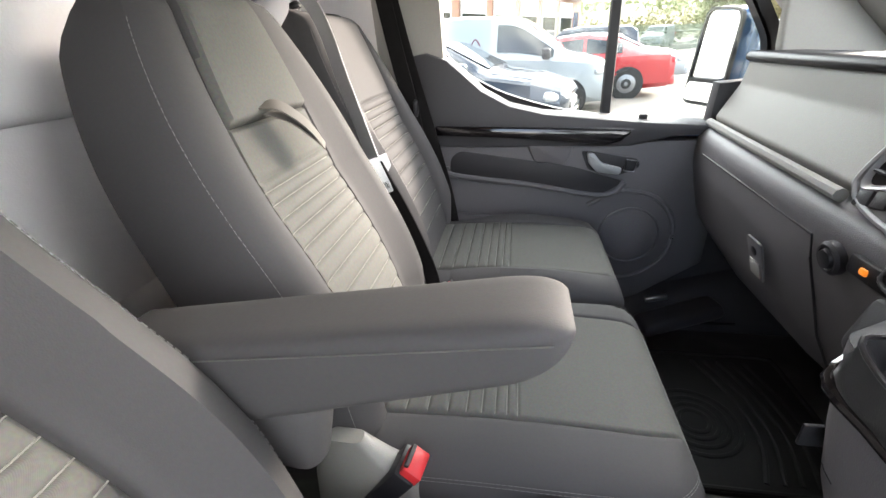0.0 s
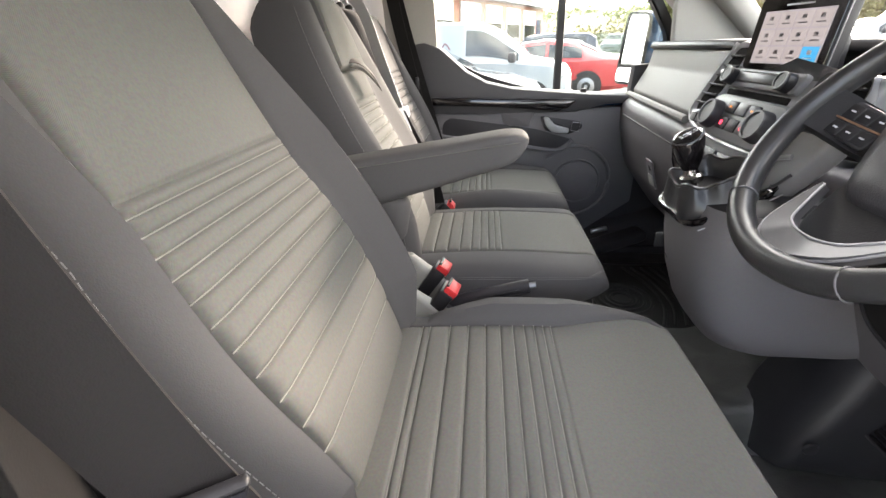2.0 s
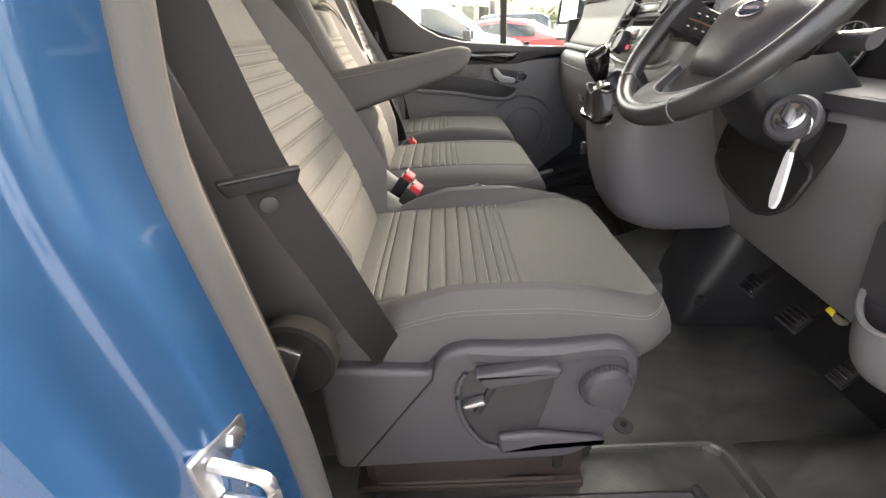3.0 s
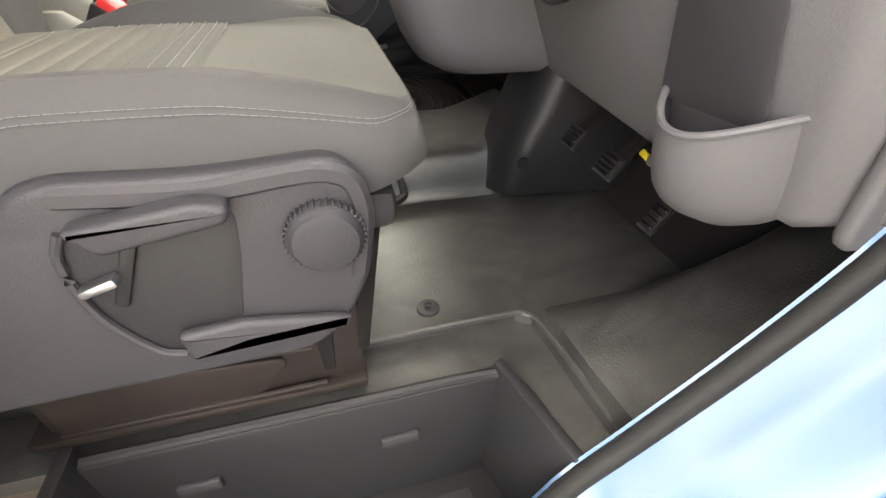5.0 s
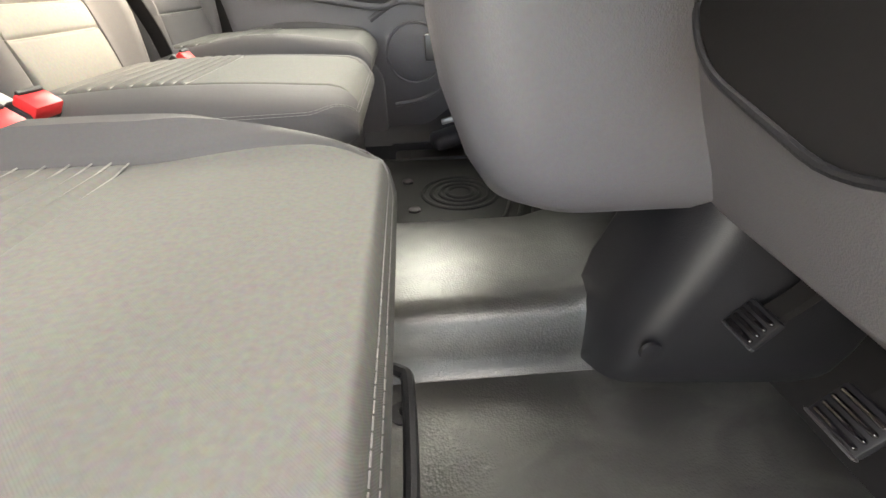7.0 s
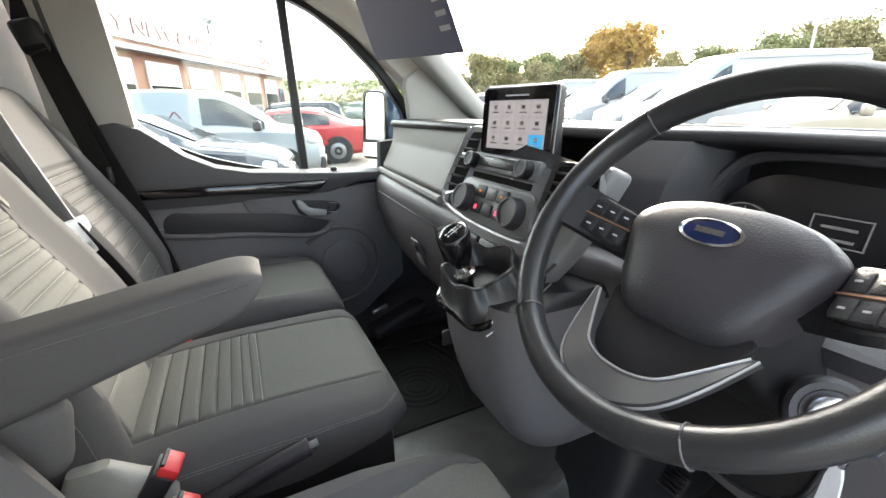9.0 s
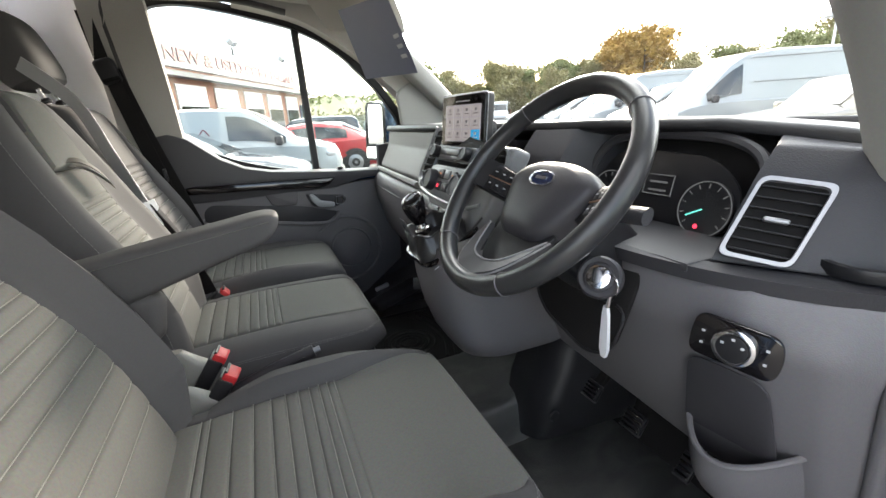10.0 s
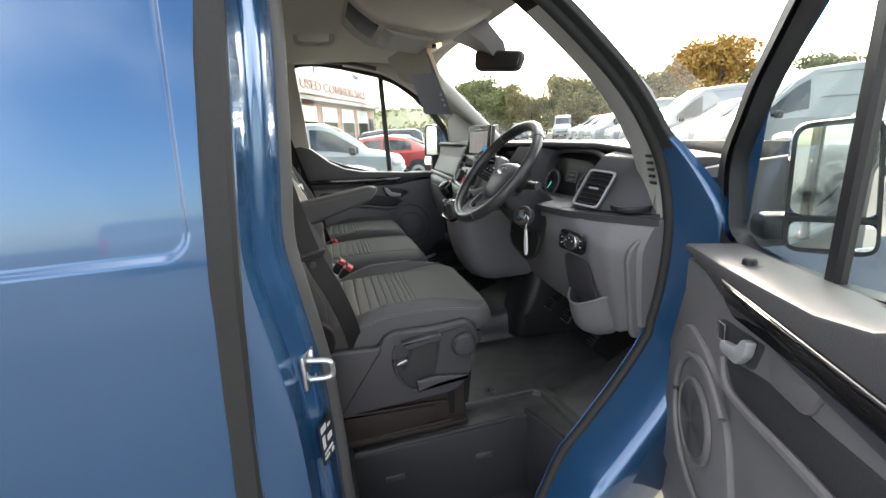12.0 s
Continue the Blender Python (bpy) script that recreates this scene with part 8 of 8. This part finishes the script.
BIG_VAN = [(2.95, 0.34, 0.85, 0.95, 0.78, 0.68), (2.85, 0.30, 1.00, 1.10, 0.92, 0.78), (2.35, 0.28, 1.20, 1.32, 0.99, 0.82), (2.00, 0.28, 1.26, 1.46, 1.00, 0.82), (1.25, 0.28, 1.30, 2.20, 1.00, 0.80), (0.85, 0.28, 1.30, 2.46, 1.00, 0.84), (-0.2, 0.28, 1.30, 2.55, 1.00, 0.88), (-2.85, 0.30, 1.30, 2.53, 1.00, 0.88), (-2.95, 0.34, 1.28, 2.46, 0.97, 0.86)]
MID_VAN = [(2.50, 0.32, 0.80, 0.90, 0.76, 0.66), (2.40, 0.28, 0.96, 1.06, 0.90, 0.76), (1.95, 0.26, 1.12, 1.24, 0.98, 0.80), (1.65, 0.26, 1.16, 1.36, 0.99, 0.80), (0.85, 0.26, 1.20, 1.86, 0.99, 0.76), (0.50, 0.26, 1.20, 1.95, 0.99, 0.80), (-2.40, 0.28, 1.20, 1.97, 0.99, 0.84), (-2.50, 0.32, 1.18, 1.90, 0.96, 0.82)]


def place(ob, x, y, heading):
    ob.matrix_basis = pose(x, y, GROUND, 0, 0, heading)
    return ob


wv = place(build_vehicle("small_van", "white small panel van with red script on its side", "van", CAR_WHITE, SMALL_VAN, [(1.12, 0.02)], (1.22, 0.42), (None, None), (1.42, -1.38), 0.32, 0.92, (2.02, 0.80, 0.15), (-2.12, 1.0, 0.5), trim=PLASTIC_D), -0.25, 10.25, -9)
for k, (x0, x1, z0) in enumerate(((-0.30, -0.50, 1.36), (-0.56, -0.68, 1.31), (-0.74, -0.86, 1.31), (-0.92, -1.02, 1.31), (-1.08, -1.16, 1.33), (-1.22, -1.34, 1.31), (-1.40, -1.50, 1.31))):
    part("script_stroke", sweep(smooth_path([(x0, -0.945, z0 - 0.05), ((x0 + x1) / 2, -0.935, z0 + 0.07), (x1, -0.945, z0 - 0.06)], 5), 0.012), SIGN_RED, wv)
part("script_stroke", sweep(smooth_path([(-0.25, -0.955, 1.24), (-0.9, -0.955, 1.22), (-1.5, -0.955, 1.25)], 5), 0.010), SIGN_RED, wv)
place(build_vehicle("hatchback", "dark grey hatchback car with a bright bonnet", "car", CAR_DARK, HATCH, [(0.75, -0.45), (-0.52, -1.35)], (0.93, 0.2), (-1.34, -1.85), (1.32, -1.25), 0.31, 0.89, (1.92, 0.66, 0.14), (-2.0, 0.80, 0.16)), -1.15, 7.7, -12)
place(build_vehicle("saloon_car", "red saloon car with tail lights showing", "car", CAR_RED, SALOON, [(0.85, -0.35), (-0.42, -1.25)], (1.03, 0.3), (-1.14, -1.72), (1.45, -1.40), 0.33, 0.92, (2.2, 0.66, 0.14), (-2.36, 0.84, 0.16)), 1.35, 12.6, 172)
place(build_vehicle("hatchback", "white hatchback car in the yard", "car", CAR_WHITE, HATCH, [(0.75, -0.45), (-0.52, -1.35)], (0.93, 0.2), (-1.34, -1.85), (1.32, -1.25), 0.31, 0.89, (1.92, 0.66, 0.14), (-2.0, 0.80, 0.16)), 3.1, 16.0, -10)
place(build_vehicle("estate_car", "black tall estate car behind the white hatchback", "car", CAR_DARK, SUV_T, [(0.85, -0.35), (-0.42, -1.75)], (1.02, 0.48), (-2.14, -2.22), (1.45, -1.40), 0.36, 0.92, (2.08, 0.86, 0.16), (-2.2, 1.0, 0.3)), 2.2, 19.0, 172)
suv = place(build_vehicle("off_road_car", "beige metallic off-road car parked beside the vans", "car", CAR_GOLD, SUV_T, [(0.85, -0.35), (-0.42, -1.05), (-1.12, -1.80)], (1.02, 0.48), (-2.14, -2.22), (1.45, -1.40), 0.37, 0.92, (2.08, 0.86, 0.16), (-2.2, 1.0, 0.3)), 10.6, 4.1, 160)
HEAD = math.degrees(math.atan2(0.35, -0.94))
big = place(build_vehicle("panel_van", "large white high-roof panel van", "van", CAR_WHITE, BIG_VAN, [(1.85, 0.95)], (1.92, 1.3), (None, None), (2.0, -1.7), 0.36, 1.0, (2.75, 1.02, 0.26), (-2.88, 1.2, 0.6), trim=PLASTIC_D), 13.3, 7.85, HEAD)
part("roof_gutter", sweep([(0.8, 0.93, 2.34), (-2.85, 0.95, 2.38)], 0.012), SIGN_WHITE, big)
part("side_rib", sweep([(0.7, 1.0, 1.75), (-2.8, 1.0, 1.75)], 0.012), SIGN_WHITE, big)
mid = build_vehicle("panel_van", "white mid-size panel van in a row of vans", "van", CAR_WHITE, MID_VAN, [(1.50, 0.60)], (1.58, 0.90), (None, None), (1.6, -1.5), 0.34, 0.99, (2.30, 0.92, 0.22), (-2.42, 1.1, 0.6), "row of vans", trim=PLASTIC_D)
step_x, step_y = 0.35 * 2.8, 0.94 * 2.8
place(mid, 13.2 + step_x, 8.0 + step_y, HEAD)
for k in range(2, 9):
    if k in (2, 5):
        copy_thing(big, pose(13.3 + step_x * k, 7.85 + step_y * k, GROUND, 0, 0, HEAD))
    else:
        copy_thing(mid, pose(13.2 + step_x * k, 8.0 + step_y * k, GROUND, 0, 0, HEAD))
for x, y, hd, src in ((26.4, 43.8, 236, big), (30.5, 43.2, 236, mid), (22.5, 46.5, 236, mid), (18.8, 48.0, 236, mid), (34.5, 42.0, 236, mid), (13.5, 50.0, 240, mid)):
    copy_thing(src, pose(x, y, GROUND, 0, 0, hd))
copy_thing(mid, pose(-3.5, -13.5, GROUND, 0, 0, 8))
copy_thing(mid, pose(3.8, -14.5, GROUND, 0, 0, 5))

# parking bay lines
for k in range(5):
    ln = part("bay_line", rbox(2.6, 0.10, 0.008, 0, 1, pose(4.4 + 0.25 * k, 8.6 + 2.6 * k, GROUND + 0.006, 0, 0, -10)), LINE_PAINT, smooth=False)
    tagged(ln, "worn white painted parking bay line", "road marking", "bay lines")

# ---- sales office ----
BA, BB = Vector((-6.3, 7.2, 0)), Vector((3.4, 29.2, 0))
bl = (BB - BA).length
BM = axes((BA.x, BA.y, GROUND), BB - BA, (0, 0, 1))        # local x along the front, y up, z out towards the yard
office = thing("sales_office", "single-storey brick office with a long white sign", "building", BM)
part("wall", rbox(bl, 3.3, 0.3, 0, 1, pose(bl / 2, 1.65, -0.16)), BRICK, office, "red brown brick wall", smooth=False)
part("gable_wall", loft([[(bl, 0, 0), (bl, 3.3, 0), (bl, 4.3, -3.5), (bl, 3.3, -7), (bl, 0, -7)], [(bl + 0.25, 0, 0), (bl + 0.25, 3.3, 0), (bl + 0.25, 4.3, -3.5), (bl + 0.25, 3.3, -7), (bl + 0.25, 0, -7)]]), BRICK, office, "brick gable end", smooth=False)
part("roof", loft([[(-0.3, 3.35, 0.35), (-0.3, 4.4, -3.5), (-0.3, 3.35, -7.3), (-0.3, 3.2, -7.3), (-0.3, 3.2, 0.35)], [(bl + 0.4, 3.35, 0.35), (bl + 0.4, 4.4, -3.5), (bl + 0.4, 3.35, -7.3), (bl + 0.4, 3.2, -7.3), (bl + 0.4, 3.2, 0.35)]]), ROOF_GREY, office, "low grey roof", smooth=False)
part("gable_board", sweep([(bl + 0.42, 3.30, 0.4), (bl + 0.42, 4.36, -3.5), (bl + 0.42, 3.30, -7.3)], 0.09), FRAME_WHITE, office, "white gable board")
sg = part("sign_board", rbox(bl - 2.2, 0.80, 0.10, 0.01, 1, pose((bl - 2.2) / 2 + 0.2, 3.48 + 0.40, 0.20)), SIGN_WHITE, office, "long white sign board", smooth=False)
part("sign_edge", sweep([(0.2, 4.29, 0.24), (bl - 2.0, 4.29, 0.24)], 0.025), CAR_SILVER, sg, "grey sign edge")
part("fascia", rbox(bl, 0.22, 0.16, 0, 1, pose(bl / 2, 3.36, 0.10)), BRICK, office, smooth=False)


def lettering(text, size, x, y, z, material, parent, width=None):
    cu = bpy.data.curves.new("lettering", "FONT")
    cu.body, cu.size, cu.extrude = text, size, 0.01
    cu.offset = 0.011
    cu.materials.append(material)
    ob = new("lettering", cu)
    ob.parent = parent
    ob.matrix_parent_inverse = Matrix.Identity(4)
    bpy.context.view_layer.update()
    k = width / max(0.1, ob.dimensions.x) if width else 1.0
    ob.matrix_basis = Matrix.Translation((x, y, z)) @ Matrix.Diagonal((k, 1, 1, 1))
    return ob


lettering("TY NEW & USED COMMERCIALS", 0.60, 8.6, 3.68, 0.262, SIGN_RED, sg, 13.4)
for i in range(8):
    part("sign_bar", rbox(0.42, 0.42, 0.02, 0.02, 1, pose(1.2 + 0.85 * i, 3.88, 0.262)), SIGN_RED, sg)
for i in range(9):
    x0 = 1.4 + 2.55 * i
    w = part("window", rbox(1.9, 1.9, 0.06, 0, 1, pose(x0, 2.05, 0.0)), FRAME_WHITE, office, "white framed office window", smooth=False)
    part("window_pane", rbox(1.74, 1.05, 0.02, 0, 1, pose(x0, 1.75, 0.035)), DARK_GLASS, w, "dark pane", smooth=False)
    part("fanlight", rbox(1.74, 0.42, 0.02, 0, 1, pose(x0, 2.70, 0.035)), CAR_SILVER, w, "pale upper pane", smooth=False)
    part("window_sill", rbox(2.0, 0.08, 0.14, 0.01, 1, pose(x0, 1.10, 0.06)), FRAME_WHITE, w)
bpn = part("notice_board", rbox(0.7, 1.2, 0.05, 0.01, 1, pose(bl - 0.6, 2.0, 0.03)), BLUE_OVAL, office, "blue notice board")


def floodlight(x, y, z, parent_m, label):
    f = thing("floodlight", label, "floodlight", parent_m @ pose(x, y, z), "floodlights")
    part("stem", sweep([(0, 0, 0), (0, 0.45, 0)], 0.04), BLACK, f, "dark stem")
    for s in (-1, 1):
        part("lamp_head", rbox(0.34, 0.24, 0.14, 0.03, 2, pose(s * 0.26, 0.62, 0.05, 35, 0, s * 18)), CAR_SILVER, f, "grey lamp head")
    part("cross_arm", sweep([(-0.3, 0.52, 0), (0.3, 0.52, 0)], 0.025), BLACK, f)


floodlight(15.2, 4.28, 0.1, BM, "twin floodlights on the office roof edge")
floodlight(20.9, 4.28, 0.1, BM, "twin floodlights further along the office roof")
fp = thing("floodlight_mast", "tall pole with twin floodlights behind the vans", "floodlight", pose(31.0, 15.0, GROUND))
part("pole", sweep([(0, 0, 0), (0, 0, 5.4)], 0.07), CAR_SILVER, fp, "grey steel pole")
for s in (-1, 1):
    part("lamp_head", rbox(0.34, 0.44, 0.30, 0.03, 2, pose(0, s * 0.42, 5.45, 0, 20, 0)), CAR_SILVER, fp, "grey lamp head")
part("cross_arm", sweep([(0, -0.5, 5.3), (0, 0.5, 5.3)], 0.04), CAR_SILVER, fp)

# ---- palisade fence ----
fence = thing("palisade_fence", "green steel palisade fence round the yard", "fence")
F0, F1 = Vector((4.6, 31.0, GROUND)), Vector((26.0, 56.0, GROUND))
fl_ = (F1 - F0).length
pale = prism([(-0.035, 0), (0.035, 0), (0.035, 1.75), (0, 1.9), (-0.035, 1.75)], 0.02, 0, 1)
pale_me = bpy.data.meshes.new("pale")
pale.to_mesh(pale_me)
pale.free()
pale_me.materials.append(FENCE_GREEN)
n_p = 180
ang = math.atan2(F1.y - F0.y, F1.x - F0.x)
for i in range(n_p):
    p = F0.lerp(F1, i / (n_p - 1))
    o = new("pale", pale_me)
    o.parent = fence
    o.matrix_basis = Matrix.Translation(p) @ Matrix.Rotation(ang, 4, "Z") @ pose(0, 0, 0, 90, 0, 0)
for z in (0.5, 1.4):
    part("rail", sweep([F0 + Vector((0, 0, z)), F1 + Vector((0, 0, z))], 0.035), FENCE_GREEN, fence, "green rail")


# ---- trees, hedge and wooded hill ----
rng = random.Random(7)


def leaf_cloud(centres, n, size, spread, seed):
    """Many small bent leaves scattered round limb ends."""
    r = random.Random(seed)
    vs, fs = [], []
    for _ in range(n):
        c, rad = centres[r.randrange(len(centres))]
        d = Vector((r.gauss(0, 1), r.gauss(0, 1), r.gauss(0, 0.8)))
        d = d.normalized() * rad * spread * (r.random() ** 0.45)
        p = Vector(c) + d
        a = Vector((r.uniform(-1, 1), r.uniform(-1, 1), r.uniform(-1, 1))).normalized() * size * r.uniform(0.6, 1.4)
        b = a.cross(Vector((r.uniform(-1, 1), r.uniform(-1, 1), r.uniform(-1, 1)))).normalized() * size * r.uniform(0.4, 0.9)
        k = len(vs)
        vs += [p - a, p + b, p + a, p - b]
        fs.append((k, k + 1, k + 2, k + 3))
    me = bpy.data.meshes.new("crown")
    me.from_pydata([tuple(v) for v in vs], [], fs)
    return me


def build_tree(label, h, w, leaf, seed, n=4600):
    t = thing("tree", label, "tree", None, "trees")
    r = random.Random(seed)
    tips = []
    bm = bmesh.new()
    rr_ = h * 0.022
    trunk = smooth_path([(0, 0, 0), (r.uniform(-.2, .2), r.uniform(-.2, .2), h * 0.25), (r.uniform(-.4, .4), r.uniform(-.4, .4), h * 0.6), (r.uniform(-.5, .5), r.uniform(-.5, .5), h * 0.9)], 5)
    rings = [[p + Vector((math.cos(a), math.sin(a), 0)) * rr_ * (1.15 - i / len(trunk)) for a in np.linspace(0, 2 * math.pi, 9)[:-1]] for i, p in enumerate(trunk)]
    join(bm, loft(rings))
    for k in range(14):
        i = r.randrange(5, len(trunk))
        a = r.uniform(0, 2 * math.pi)
        L = w * r.uniform(0.45, 1.0)
        p = trunk[i]
        e = p + Vector((math.cos(a) * L, math.sin(a) * L, L * r.uniform(0.2, 0.9)))
        m = p.lerp(e, 0.5) + Vector((0, 0, -0.08 * L))
        join(bm, sweep(smooth_path([p, m, e], 3), [(rr_ * 0.35 * math.cos(b), rr_ * 0.35 * math.sin(b)) for b in np.linspace(0, 2 * math.pi, 6)[:-1]]))
        tips.append((e, h * r.uniform(0.10, 0.17)))
        tips.append((m, h * r.uniform(0.08, 0.14)))
    tips.append((trunk[-1], h * 0.14))
    part("trunk", bm, BARK, t, "branched trunk")
    me = leaf_cloud(tips, n, h * 0.022, 1.05, seed + 50)
    me.materials.append(leaf)
    o = new("crown", me)
    o.parent = t
    tagged(o, "crown of small leaves")
    return t


kinds = [build_tree("green broadleaf tree behind the yard", 8.2, 2.6, LEAF_A, 1), build_tree("orange autumn tree behind the yard", 8.6, 2.7, LEAF_B, 2, 6000), build_tree("olive thinning autumn tree behind the yard", 7.8, 2.4, LEAF_C, 3, 4600)]
spots = []
for k in range(66):
    a = radians(20 + 70 * k / 65 + rng.uniform(-0.6, 0.6))
    d = rng.uniform(56, 80)
    spots.append((math.sin(a) * d, math.cos(a) * d, math.degrees(a)))
for k, (x, y, a) in enumerate(spots):
    which = 1 if 44.5 < a < 48.5 else rng.choice((0, 2, 2))
    sc = rng.uniform(0.62, 0.98) if which != 1 else 1.05
    if a > 58:
        sc *= 1.25
    src = kinds[which]
    m = Matrix.Translation((x, y, GROUND - 0.2)) @ Matrix.Rotation(rng.uniform(0, 6.28), 4, "Z")
    c = src if not src.get("used") else copy_thing(src, m)
    src["used"] = 1
    c.matrix_basis = m @ Matrix.Diagonal((sc, sc, sc, 1))
for s in kinds:
    del s["used"]
for s in [o for o in bpy.data.objects if o.get("used")]:
    del s["used"]
# hedge line and wooded rise behind
cl_ = []
for k in range(260):
    a = radians(-4 + 92 * k / 259)
    d = 74 + rng.uniform(-4, 10)
    cl_.append(((math.sin(a) * d, math.cos(a) * d, GROUND + rng.uniform(0.8, 3.0)), rng.uniform(1.2, 2.4)))
hm_ = leaf_cloud(cl_, 15000, 0.28, 1.0, 91)
hm_.materials.append(LEAF_C)
hd = new("hedge", hm_)
tagged(hd, "tangled olive hedge along the yard's far edge", "hedge", kind="stuff")
rows = []
for i in range(41):
    a = radians(-25 + 125 * i / 40)
    rows.append([(math.sin(a) * d, math.cos(a) * d, GROUND - 0.1 + hgt * (0.85 + 0.25 * math.sin(i * 0.7) + 0.12 * math.sin(i * 2.3))) for d, hgt in ((110, 0.0), (130, 3.0), (160, 8.0), (200, 11.0), (240, 9.0))])
hl = part("backdrop_hill", loft(rows, closed=False), HILL)
tagged(hl, "distant wooded hillside behind the yard", "hill", kind="structure")
cl_ = []
for k in range(420):
    a = radians(rng.uniform(-22, 96))
    d = rng.uniform(150, 205)
    cl_.append(((math.sin(a) * d, math.cos(a) * d, GROUND + 6.5 + 4.5 * (d - 150) / 55 + rng.uniform(-1, 1.0)), rng.uniform(2.5, 4.5)))
wm_ = leaf_cloud(cl_, 16000, 0.75, 1.0, 77)
wm_.materials.append(LEAF_A)
wd = new("far_woods", wm_)
tagged(wd, "distant green woods on the hillside", "woods", kind="stuff")
